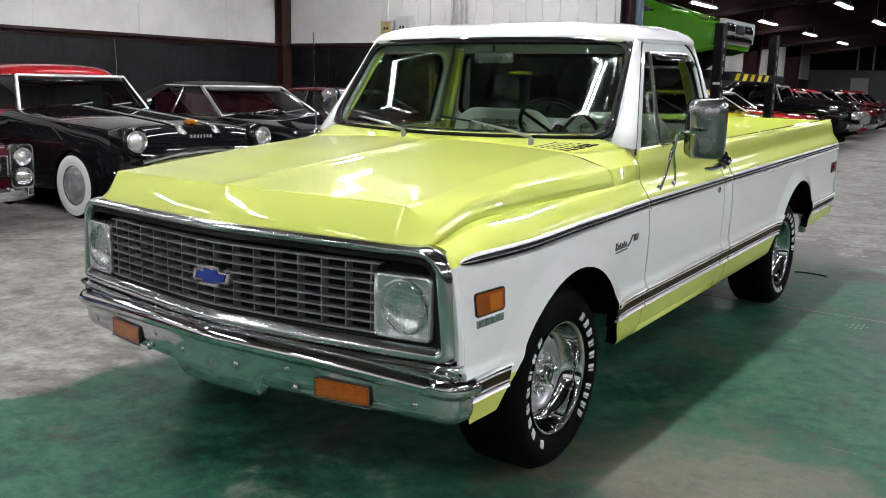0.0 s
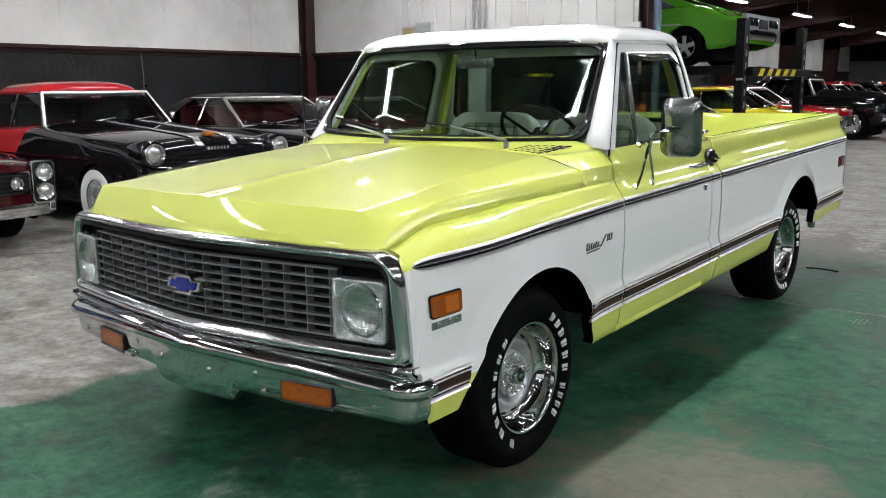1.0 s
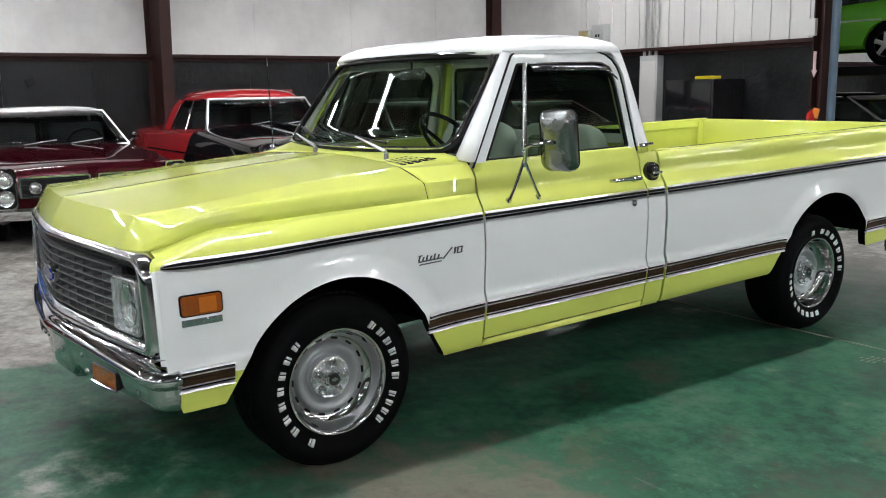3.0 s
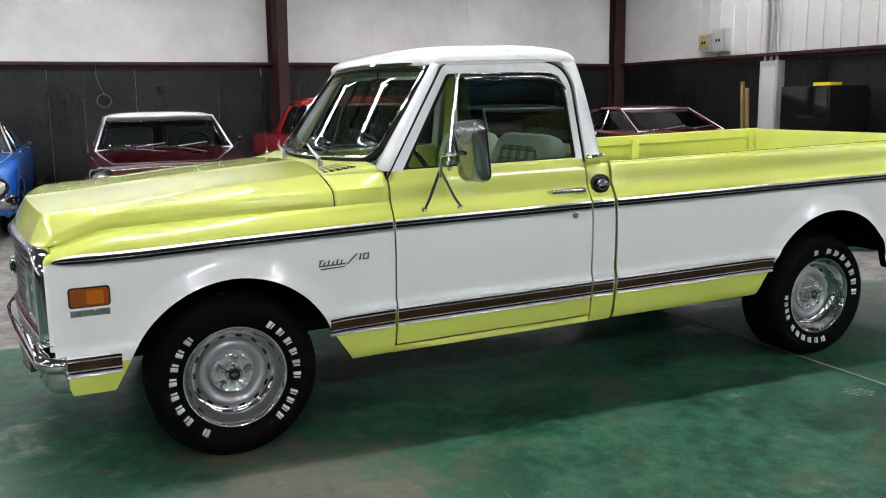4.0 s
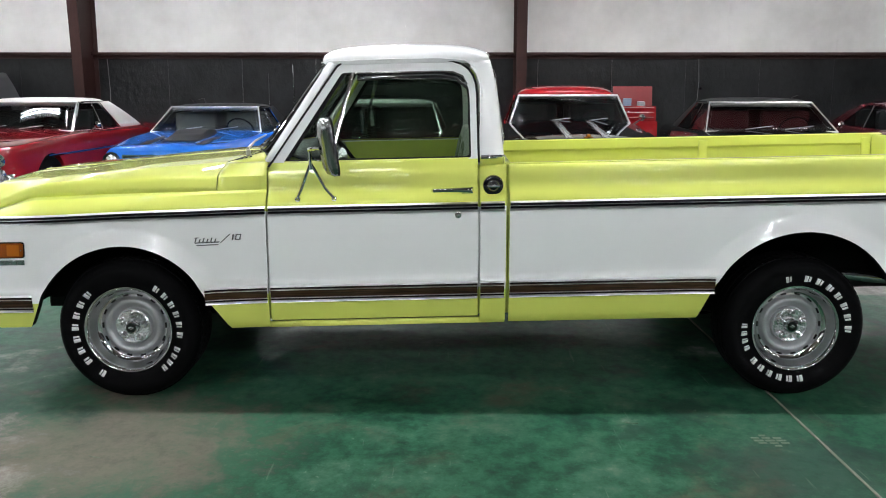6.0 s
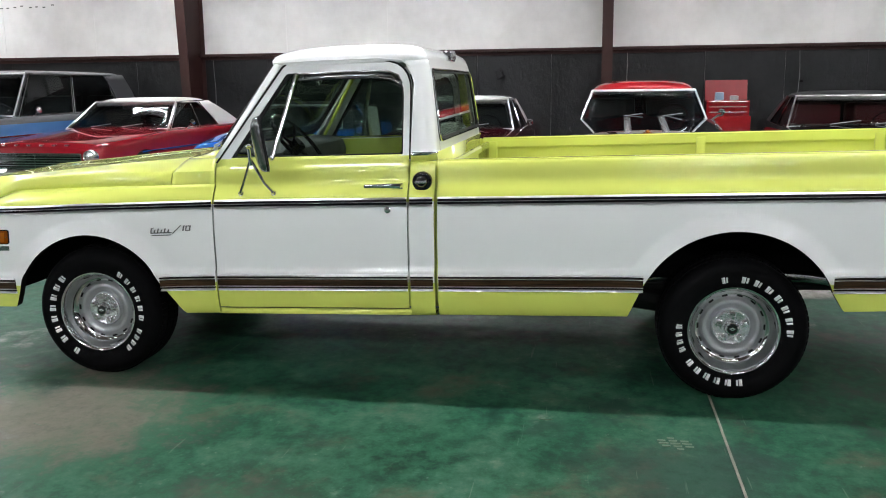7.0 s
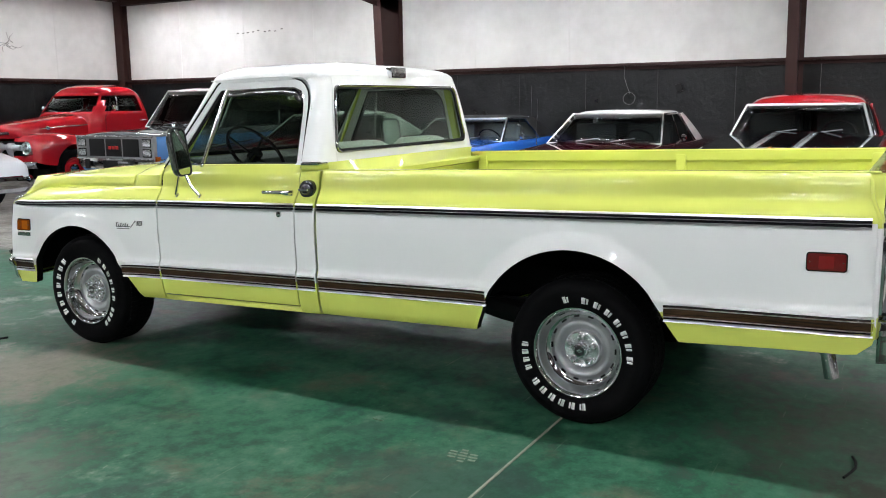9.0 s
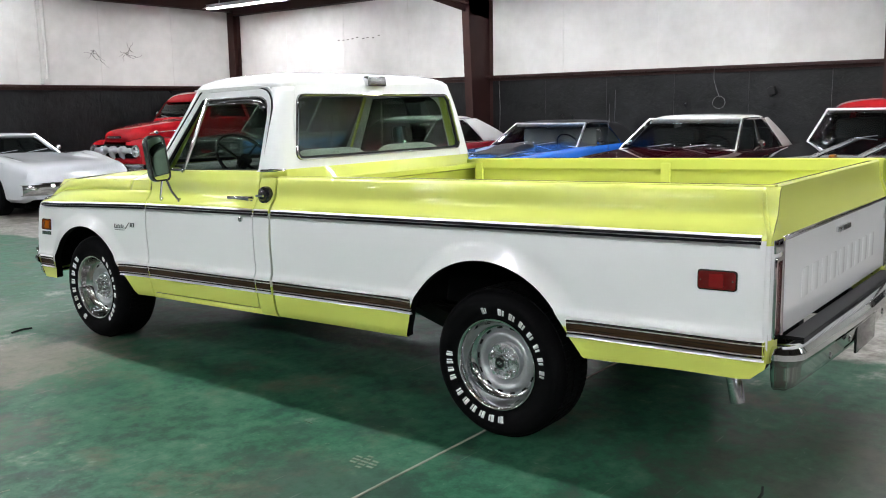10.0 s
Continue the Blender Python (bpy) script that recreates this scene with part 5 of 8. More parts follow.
def plan(xe, yc, ye, wrap, sgn, r=0.07, bow=1.55):
    """Plan line of a bumper: gently bowed, rounded back at both ends."""
    out = []
    n = 64
    for k in range(-n, n + 1):
        u = k / n
        x = xe * u
        a = abs(u)
        y = lerp(yc, ye, a ** bow)
        out.append([x, y])
    ends = []
    for t in (0.25, 0.5, 0.75, 1.0):
        ends.append([xe + r * math.sin(t * math.pi / 2), ye - sgn * -1 * r * (1 - math.cos(t * math.pi / 2))])
    for d in (0.4 * wrap, wrap):
        ends.append([xe + r + 0.004, ye + sgn * (r + d)])
    for e in ends:
        e[1] = ye + abs(e[1] - ye) * sgn
    full = [[-x, y] for x, y in ends[::-1]] + out + ends
    res = []
    for i, (x, y) in enumerate(full):
        a, b = full[max(i - 1, 0)], full[min(i + 1, len(full) - 1)]
        tx, ty = b[0] - a[0], b[1] - a[1]
        L = math.hypot(tx, ty) or 1
        nx, ny = ty / L, -tx / L
        if sgn < 0:
            nx, ny = -nx, -ny
        res.append((x, y, nx, ny, 0.0))
    return res


def nose(x):
    """Across the nose: the grille's and bumper's own width."""
    return 1.010 * x


FB = plan(0.878, -0.832, -0.714, 0.010, 1, 0.080, 1.30)
FSEC = [(-0.080, 0.588), (-0.030, 0.592), (0.000, 0.590), (0.018, 0.583), (0.029, 0.571), (0.032, 0.558), (0.028, 0.545), (0.018, 0.536), (0.010, 0.531), (0.004, 0.524), (0.001, 0.505), (-0.002, 0.460), (-0.010, 0.428), (-0.026, 0.408), (-0.060, 0.400)]
bm = B()
rows = []
for x, y, ox, oy, _ in FB:
    drop = 0.044 * smooth01((0.245 - abs(x)) / 0.055)
    sag = 0.045 * (abs(x) / 0.98) ** 2
    rows.append([(nose(x + ox * d), y + oy * d, z - sag * smooth01((z - 0.36) / 0.16) - drop * smooth01((0.512 - z) / 0.09)) for d, z in FSEC])
grid(bm, rows)
fb = part("front_bumper", bm, CHROME, truck, "chrome front bumper with scratches", rake=True, smooth=30, thick=0.004)
FBX = [p[0] for p in FB if 0 <= p[0] <= 0.878]
FBY = [p[1] for p in FB if 0 <= p[0] <= 0.878]


def bump_y(x):
    return float(np.interp(abs(x), FBX, FBY))


for x, z in ((0.815, 0.452), (-0.815, 0.452), (0.34, 0.492), (-0.34, 0.492), (0.12, 0.470), (-0.16, 0.470), (0.37, 0.430), (-0.40, 0.425)):
    bm = B()
    lathe(bm, [(0.0, 0.015), (0.005, 0.0135), (0.009, 0.008), (0.010, 0.0)], (nose(x), bump_y(x) + 0.004, z), "y", 12, -1)
    part("bumper_bolt", bm, CHROME_DULL, fb, rake=True)
LAMPCUT = mat("lamp_recess", (0.01, 0.01, 0.01), 0.5)
for s in (1, -1):
    def on_bumper(u, v, off=0.0):
        x = s * 0.560 + u
        return (nose(x), bump_y(x) + off, 0.455 + v)
    bm = B()
    o = [on_bumper(u, v, -0.010) for u, v in rrect(0.200, 0.062, 0.008)]
    slab(bm, o, (0, 0.03, 0))
    pl = part("parking_lamp", bm, AMBER, fb, "amber parking lamp", rake=True)
    bm = B()
    frame_ring(bm, [on_bumper(u, v, -0.011) for u, v in rrect(0.208, 0.069, 0.010)], o, (0, -0.02, 0))
    part("lamp_recess", bm, LAMPCUT, pl, rake=True)
    bm = B()
    tube(bm, [on_bumper(-0.11, -0.037, -0.010), on_bumper(0.0, -0.038, -0.011), on_bumper(0.11, -0.037, -0.010)], 0.004, 6)
    part("lamp_lip", bm, CHROME, pl, rake=True)
    bm = B()
    slab(bm, [on_bumper(u, v, -0.0105) for u, v in rrect(0.185, 0.046, 0.006)], (0, 0.004, 0))
    part("lens_centre", bm, mat("amber_inner", (0.34, 0.082, 0.006), 0.15, coat=0.5, var=0.3, scale=40, bump=0.4, bscale=120), pl, rake=True)

RB = plan(0.880, 4.562, 4.532, 0.026, -1, 0.060)
RSEC = [(-0.10, 0.505), (-0.02, 0.512), (0.002, 0.508), (0.016, 0.490), (0.018, 0.470), (0.006, 0.452), (0.000, 0.440), (-0.004, 0.395), (-0.020, 0.360), (-0.045, 0.345)]
bm = B()
grid(bm, [[(x + ox * max(d, -0.045), y + oy * max(d, -0.10 if abs(x) < 0.87 else -0.045), z) for d, z in RSEC] for x, y, ox, oy, _ in RB])
rb = part("rear_bumper", bm, CHROME, truck, "chrome rear step bumper", rake=True, smooth=30, thick=0.004)
for x in (-0.6, -0.3, 0.3, 0.6):
    bm = B()
    lathe(bm, [(0.0, 0.015), (0.006, 0.013), (0.010, 0.0)], (x, 4.562, 0.42), "y", 12)
    part("bumper_bolt", bm, CHROME_DULL, rb, rake=True)
bm = B()
box(bm, 0, 4.558, 0.395, 0.34, 0.012, 0.14, 0.006)
part("plate_bracket", bm, GLOSSBLACK, rb, "black plate bracket", rake=True)
bm = B()
box(bm, 0, 4.485, 0.52, 1.6, 0.07, 0.012)
part("bumper_filler", bm, BLACK, rb, rake=True)

# grille, headlamps
def gy(x, off=0.0):
    return front_y(x) + off


def hoop_outline(m_side, m_top, m_bot, off):
    """Outline of the chrome hoop, drawn in at its sides, top and foot."""
    zt, zb = 0.945 - m_top, 0.588 + m_bot
    rt, rb = max(0.035, 0.105 - m_side), max(0.020, 0.035 - 0.3 * m_side)
    xt, xb = 0.915 - m_side, 0.935 - m_side
    raw = []
    for cx, cz, sx, r, a0 in ((xt - rt, zt - rt, 1, rt, 0), (xt - rt, zt - rt, -1, rt, 90), (xb - rb, zb + rb, -1, rb, 180), (xb - rb, zb + rb, 1, rb, 270)):
        for k in range(9):
            a = radians(a0 + 90 * k / 8)
            raw.append((sx * cx + r * math.cos(a), cz + r * math.sin(a)))
    out = []
    n = len(raw)
    for i in range(n):
        a, b = raw[i], raw[(i + 1) % n]
        st = 24 if abs(a[0] - b[0]) > 0.3 else 6 if abs(a[1] - b[1]) > 0.1 else 1
        for j in range(st):
            u, v = lerp(a[0], b[0], j / st), lerp(a[1], b[1], j / st)
            lift = 0.012 * (1 - (u / 0.95) ** 2) if v > 0.80 else 0.0
            out.append((nose(u), gy(u, off), v + lift))
    return out


bm = B()
HSEC = [(0.000, 0.000, 0.000, 0.062), (0.000, 0.000, 0.000, 0.026), (0.004, 0.003, 0.004, 0.010), (0.011, 0.007, 0.010, 0.000), (0.021, 0.013, 0.018, -0.006), (0.032, 0.020, 0.028, -0.007), (0.038, 0.027, 0.037, -0.002), (0.044, 0.033, 0.044, 0.006), (0.048, 0.037, 0.050, 0.010), (0.050, 0.040, 0.056, 0.022), (0.052, 0.042, 0.058, 0.060)]
grid(bm, [hoop_outline(*d) for d in HSEC], close=True)
part("grille_surround", bm, CHROME_SOFT, truck, "chrome grille surround", rake=True, smooth=60, thick=0.002)
bm = B()
grid(bm, [hoop_outline(*d) for d in ((0.049, 0.040, 0.055, 0.012), (0.056, 0.046, 0.060, 0.010), (0.066, 0.056, 0.064, 0.014), (0.074, 0.060, 0.068, 0.060))], close=True)
part("grille_gasket", bm, BLACK, truck, "black inner lip of the grille surround", rake=True, smooth=60)
bm = B()
grid(bm, [[(nose(x), gy(x, 0.062), z) for x in np.linspace(-0.845, 0.845, 27)] for z in (0.60, 0.900)])
part("grille_backing", bm, BLACK, truck, "black panel behind the grille", rake=True, thick=0.004)
grille = B()
grid(grille, [[(nose(x), gy(x, 0.057), z) for x in np.linspace(-0.66, 0.66, 17)] for z in (0.66, 0.88)])
grille = part("grille", grille, BLACK, truck, "silver egg-crate grille over black", rake=True)
NR, NCOL = 8, 15
GTRIM = mat("grille_silver", (0.21, 0.215, 0.22), 0.42, 0.5, var=0.1, scale=30)
for r in range(NR):
    z = 0.660 + (0.880 - 0.660) * r / (NR - 1)
    bm = B()
    xs = np.linspace(-0.675, 0.675, 27)
    rows = [[(nose(x), gy(x, off), z + dz) for x in xs] for off, dz in ((0.045, -0.0010), (0.012, -0.0020), (0.008, -0.0026), (0.0075, 0.0), (0.008, 0.0026), (0.012, 0.0020), (0.045, 0.0010))]
    grid(bm, rows)
    part("grille_bar", bm, GTRIM, grille, rake=True)
for c in range(NCOL):
    x = -0.645 + 1.29 * c / (NCOL - 1)
    bm = B()
    box(bm, nose(x), gy(x, 0.028), 0.770, 0.0042, 0.032, 0.225)
    part("grille_upright", bm, GTRIM, grille, rake=True)
# badge in the middle: blue shape with a silver rim, no lettering
bm = B()
W2, H2 = 0.080, 0.029
cross = [(-W2, -H2 * 0.55), (-0.034, -H2 * 0.55), (-0.040, -H2), (0.034, -H2), (0.040, -H2 * 0.55), (W2, -H2 * 0.55), (W2 + 0.012, H2 * 0.55), (0.046, H2 * 0.55), (0.040, H2), (-0.028, H2), (-0.034, H2 * 0.55), (-W2 + 0.012, H2 * 0.55)]
slab(bm, [(x * 1.14, -0.826, 0.764 + z * 1.24) for x, z in cross], (0, 0.03, 0))
bd = part("centre_badge", bm, CHROME, grille, "silver rimmed blue badge", rake=True)
bm = B()
slab(bm, [(0.90 * x, -0.830, 0.764 + 0.86 * z) for x, z in cross], (0, 0.01, 0))
part("badge_face", bm, BLUE_BADGE, bd, rake=True)
for s in (1, -1):
    xc, zc, w = s * 0.766, 0.757, 0.198
    bm = B()

    def hp(u, v, off):
        return (nose(xc + u), gy(xc + u, off - 0.010), zc + v)
    sq = []
    corner = rrect(w - 0.006, w, 0.016, 4)
    for k, (u, v) in enumerate(corner):
        u2, v2 = corner[(k + 1) % len(corner)]
        n = 8 if k % 5 == 4 else 1
        sq += [(lerp(u, u2, q / n), lerp(v, v2, q / n)) for q in range(n)]
    circ = [(0.086 * math.cos(math.atan2(v, u)), 0.082 * math.sin(math.atan2(v, u))) for u, v in sq]
    rows = [[hp(u, v, 0.045) for u, v in sq], [hp(u, v, 0.004) for u, v in sq], [hp(u * 0.955, v * 0.955, 0.002) for u, v in sq], [hp(u * 0.93, v * 0.93, 0.012) for u, v in sq], [hp(u * 1.06, v * 1.06, 0.016) for u, v in circ], [hp(u, v, 0.008) for u, v in circ], [hp(u, v, 0.05) for u, v in circ]]
    grid(bm, rows, close=True)
    hb = part("headlamp_bezel", bm, BEZEL, truck, "square silver headlamp bezel", rake=True, thick=0.001)
    bm = B()
    yl = gy(xc, 0.010)
    # silvered bowl behind a domed clear lens
    lathe(bm, [(0.004, 0.083), (-0.006, 0.079), (-0.014, 0.064), (-0.020, 0.044), (-0.023, 0.022), (-0.0235, 0.0)], (nose(xc), yl, zc), "y", 40, -1)
    bowl = part("headlamp", bm, LENS, hb, "round sealed-beam headlamp", rake=True, smooth=60)
    bm = B()
    lathe(bm, [(0.002, 0.084), (0.009, 0.080), (0.016, 0.065), (0.021, 0.042), (0.023, 0.020), (0.0235, 0.0)], (nose(xc), yl, zc), "y", 40, -1)
    for k in range(-4, 5):
        h = math.sqrt(0.072 ** 2 - (0.016 * k) ** 2)
        tube(bm, [(nose(xc) + 0.016 * k, yl - 0.0215 + 0.0034 * k * k * 0.25, zc + q * h) for q in (-0.9, 0.0, 0.9)], 0.0016, 4)
    g = part("lens", bm, LENSGLASS, bowl, "clear fluted lens", rake=True, smooth=60)
    g.visible_shadow = False
    bm = B()
    rp = [(nose(xc) + 0.0845 * math.cos(a), yl - 0.004, zc + 0.0845 * math.sin(a)) for a in np.linspace(0, 2 * math.pi, 33)]
    tube(bm, rp, 0.004, 6, cap=False)
    part("headlamp_ring", bm, CHROME, hb, rake=True)
# lip between grille hoop and bumper
bm = B()
grid(bm, [[(nose(x), gy(x, o), z) for x in np.linspace(-0.955, 0.955, 25)] for o, z in ((0.03, 0.592), (-0.004, 0.590), (-0.010, 0.584), (-0.006, 0.575), (0.01, 0.56), (0.012, 0.50))])
part("lower_grille_trim", bm, CHROME_SOFT, truck, "chrome lip under the grille", rake=True, thick=0.002)

# rolled front edge of the fenders behind the hoop
for s in (1, -1):
    bm = B()
    zs = [z for z in SIDE_Z if 0.56 < z < 0.99] + [0.996]
    edge = [(side_x(z, -0.662), fend_z(z, -0.662)) for z in zs]
    rows = [[(s * (x - dx), yy, z - dz * smooth01((z - 0.86) / 0.06)) for x, z in edge] for yy, dx, dz in ((-0.659, 0.0005, 0.0005), (-0.670, 0.003, 0.003), (-0.678, 0.010, 0.010), (-0.674, 0.020, 0.018))]
    cols = [[r[i] for r in rows] for i in range(len(zs))]
    grid(bm, cols, [1 if zs[i] < 0.885 else 0 for i in range(len(zs) - 1)])
    part("fender_edge", bm, [LIME, WHITE], truck, rake=True, thick=0.002, smooth=60)

# chassis, axles, exhaust
bm = B()
for s in (1, -1):
    box(bm, s * 0.40, 1.9, 0.43, 0.07, 5.0, 0.14, 0.01)
for y in (-0.5, 0.35, 1.4, 2.3, 3.1, 4.2):
    box(bm, 0, y, 0.43, 0.8, 0.08, 0.10)
part("chassis_frame", bm, DARKSTEEL, truck, "dark steel chassis frame", rake=True)
bm = B()
box(bm, 0, 1.2, 0.485, 1.72, 1.1, 0.03)
box(bm, 0, -0.05, 0.60, 1.15, 0.9, 0.25)
box(bm, 0, 3.1, 0.60, 1.18, 2.55, 0.02)
part("underbody", bm, WELL, truck, "dark underbody", rake=True)
for y in (0.0, WB):
    bm = B()
    tube(bm, [(-0.78, y, TYRE_R), (-0.12, y, TYRE_R), (0.12, y, TYRE_R), (0.78, y, TYRE_R)], [0.045, 0.05, 0.05, 0.045], 12)
    if y > 0:
        lathe(bm, [(-0.14, 0.05), (-0.08, 0.13), (0.08, 0.13), (0.14, 0.05)], (0, y, TYRE_R), "x", 16)
    part("axle", bm, DARKSTEEL, truck)
bm = B()
tube(bm, [(0.45, 0.8, 0.34), (0.45, 2.6, 0.34), (0.55, 3.0, 0.47), (0.62, 3.6, 0.46), (0.78, 4.05, 0.43), (0.803, 4.21, 0.40), (0.805, 4.265, 0.345), (0.800, 4.285, 0.240)], 0.03, 12, cap=False)
part("exhaust_pipe", bm, CHROME_DULL, truck, "chrome tipped exhaust pipe", rake=True)
for s in (1, -1):
    bm = B()
    tube(bm, [(s * 0.42, 2.30, 0.40), (s * 0.58, 2.72, 0.355), (s * 0.62, WB, 0.285)], [0.060, 0.062, 0.055], 8)
    part("trailing_arm", bm, DARKSTEEL, truck, rake=True)
    bm = B()
    box(bm, s * 0.56, WB, 0.40, 0.06, 1.2, 0.03, 0.005)
    tube(bm, [(s * 0.5, WB + 0.1, 0.4), (s * 0.56, WB + 0.35, 0.6)], 0.03, 10)
    part("leaf_spring", bm, DARKSTEEL, truck, rake=True)


# wheels
def wheel(x, y, s, spin):
    w = new("wheel")
    w.parent = truck
    c = (0, 0, 0)
    w.location = (x, y, TYRE_R)
    bm = B()
    prof = [(0.012, 0.205), (0.018, 0.215), (0.030, 0.235), (0.038, 0.262), (0.040, 0.285), (0.036, 0.305), (0.024, 0.322), (0.006, 0.336), (-0.02, 0.342), (-0.06, 0.345), (-0.17, 0.345), (-0.21, 0.338), (-0.235, 0.31), (-0.235, 0.26), (-0.21, 0.20)]
    lathe(bm, prof, c, "x", 64, s)
    tyre = part("tyre", bm, TYRE, w, "black tyre with raised white lettering", smooth=40)
    # tread blocks on both shoulders
    bm = B()
    for k in range(72):
        a = 2 * math.pi * k / 72
        for xo, tw in ((-0.042, 0.045), (-0.105, 0.055), (-0.168, 0.045)):
            aa = a + (0.03 if xo == -0.105 else 0)
            m = Matrix.Rotation(aa, 4, "X") @ Matrix.Translation((s * xo, 0, 0.3445))
            r = bmesh.ops.create_cube(bm, size=1.0)
            bmesh.ops.transform(bm, matrix=m @ Matrix.Diagonal((tw, 0.023, 0.006, 1)), verts=r["verts"])
    tagged(part("tread", bm, TYRE, tyre), kind="stuff")
    # lettering as plain raised bars
    for start, n in ((9 + spin, 7), (172 + spin, 6), (248 + spin, 4), (-12 + spin, 1)):
        for k in range(n):
            a = radians(start + k * {7: 13.5, 6: 11.8, 4: 8.6, 1: 1.0}[n])
            wd = {7: 0.031, 6: 0.027, 4: 0.021, 1: 0.026}[n]
            bm = B()
            # a broad bar and a narrow one beside it
            for t0, t1, ra, rb in ((-1.0, 0.10, 0.236, 0.266), (0.42, 1.0, 0.238, 0.264)):
                rows = []
                for f in (0.0, 0.15, 0.5, 0.85, 1.0):
                    r0 = lerp(ra, rb, f)
                    xo = float(np.interp(r0, [0.234, 0.239, 0.250, 0.262, 0.268], [0.0325, 0.0350, 0.0385, 0.0405, 0.0403]))
                    rows.append([(s * xo, s * r0 * math.sin(a + (t * wd / 2) / 0.25), r0 * math.cos(a + (t * wd / 2) / 0.25)) for t in (t0, t1)])
                grid(bm, rows)
            part("letter_bar", bm, TYREWHITE, tyre, thick=0.002)
    # trim ring: a rolled lip and a polished bowl; inside it the painted rally disc
    bm = B()
    lathe(bm, [(0.012, 0.207), (0.022, 0.213), (0.027, 0.211), (0.027, 0.207), (0.021, 0.201), (0.010, 0.197), (-0.006, 0.1935), (-0.022, 0.189), (-0.036, 0.183), (-0.047, 0.176), (-0.054, 0.168), (-0.057, 0.161)], c, "x", 64, s)
    part("trim_ring", bm, POLISHED, w, "chrome wheel trim ring", smooth=60)
    rim = B()
    lathe(rim, [(-0.062, 0.170), (-0.066, 0.162), (-0.068, 0.152), (-0.064, 0.146), (-0.052, 0.141), (-0.042, 0.134), (-0.038, 0.126), (-0.041, 0.117), (-0.050, 0.107), (-0.062, 0.098), (-0.068, 0.091), (-0.066, 0.087), (-0.050, 0.085), (-0.045, 0.081), (-0.044, 0.074), (-0.044, 0.0)], c, "x", 56, s)
    rim = part("rim", rim, RIMSILVER, w, "silver steel rally rim", smooth=60)
    for k in range(14):
        a = 2 * math.pi * (k + 0.5) / 14
        bm = B()
        m = Matrix.Rotation(a, 4, "X") @ Matrix.Translation((-s * 0.0660, 0, 0.1545))
        box(bm, 0, 0, 0, 0.012, 0.027, 0.009, 0.003)
        bmesh.ops.transform(bm, matrix=m, verts=bm.verts)
        part("slot", bm, BLACK, rim)
    for k in range(5):
        a = 2 * math.pi * k / 5 + radians(spin)
        bm = B()
        lathe(bm, [(-0.046, 0.021), (-0.038, 0.019), (-0.036, 0.0145), (-0.018, 0.0140), (-0.012, 0.009), (-0.010, 0.0)], (0, 0.060 * math.sin(a), 0.060 * math.cos(a)), "x", 12, s)
        part("lug_nut", bm, CHROME_DULL, rim)
    bm = B()
    lathe(bm, [(-0.050, 0.0855), (-0.040, 0.0845), (-0.037, 0.080), (-0.041, 0.074), (-0.041, 0.030)], c, "x", 32, s)
    part("hub_plate", bm, BEZEL, rim, "silver hub plate", smooth=50)
    bm = B()
    lathe(bm, [(-0.056, 0.036), (-0.020, 0.035), (-0.012, 0.030), (-0.010, 0.024)], c, "x", 24, s)
    cap = part("hub_cap", bm, CHROME, w, "chrome hub cap")
    bm = B()
    lathe(bm, [(-0.012, 0.025), (-0.0095, 0.024), (-0.0095, 0.0)], c, "x", 24, s)
    part("hub_centre", bm, GLOSSBLACK, cap)
    bm = B()
    box(bm, -s * 0.009, 0, 0, 0.002, 0.026, 0.007, 0.0008)
    box(bm, -s * 0.009, 0, 0, 0.002, 0.010, 0.015, 0.0008)
    part("cap_mark", bm, CHROME, cap)
    bm = B()
    lathe(bm, [(-0.10, 0.15), (-0.10, 0.0)], c, "x", 24, s)
    part("brake_drum", bm, DARKSTEEL, w)
    return w


wheel(HUB_F, 0.0, 1, 224)
wheel(HUB_R, WB, 1, 0)
wheel(-HUB_F, 0.0, -1, 60)
wheel(-HUB_R, WB, -1, 120)


# ---- the other vehicles ----
# vehicle frame: x = 0 at the nose, tail towards -x, left side at +y
RUST = {}


def paint(name, c, metal=0.0):
    if name not in RUST:
        RUST[name] = mat(name, c, 0.42 if not metal else 0.3, metal, coat=1.0, spec=0.0 if not metal else 0.3, var=0.06, scale=3, bscale=250)
    return RUST[name]


def two_tone(name, ca, cb, ax, az, c0):
    """Two paint colours with a straight sweep line across the body side."""
    m = mat(name, ca, 0.42, coat=1.0, spec=0.0)
    nt = m.node_tree
    tc, sp = nt.nodes.new("ShaderNodeTexCoord"), nt.nodes.new("ShaderNodeSeparateXYZ")
    nt.links.new(tc.outputs["Object"], sp.inputs[0])
    m1, m2, st = (nt.nodes.new("ShaderNodeMath") for _ in range(3))
    m1.operation, m2.operation, st.operation = "MULTIPLY_ADD", "MULTIPLY_ADD", "GREATER_THAN"
    nt.links.new(sp.outputs[0], m1.inputs[0])
    m1.inputs[1].default_value, m1.inputs[2].default_value = ax, -c0
    nt.links.new(sp.outputs[2], m2.inputs[0])
    m2.inputs[1].default_value = az
    nt.links.new(m1.outputs[0], m2.inputs[2])
    nt.links.new(m2.outputs[0], st.inputs[0])
    st.inputs[1].default_value = 0.0
    mx = nt.nodes.new("ShaderNodeMix")
    mx.data_type = "RGBA"
    nt.links.new(st.outputs[0], mx.inputs[0])
    mx.inputs[6].default_value, mx.inputs[7].default_value = (*ca, 1), (*cb, 1)
    nt.links.new(mx.outputs[2], nt.nodes["Principled BSDF"].inputs["Base Color"])
    return m


def place(nose_x, y, heading):
    """Pose of a vehicle whose nose centre stands at (nose_x, y); heading in degrees from +x."""
    return pose(nose_x, y, 0, 0, 0, heading)


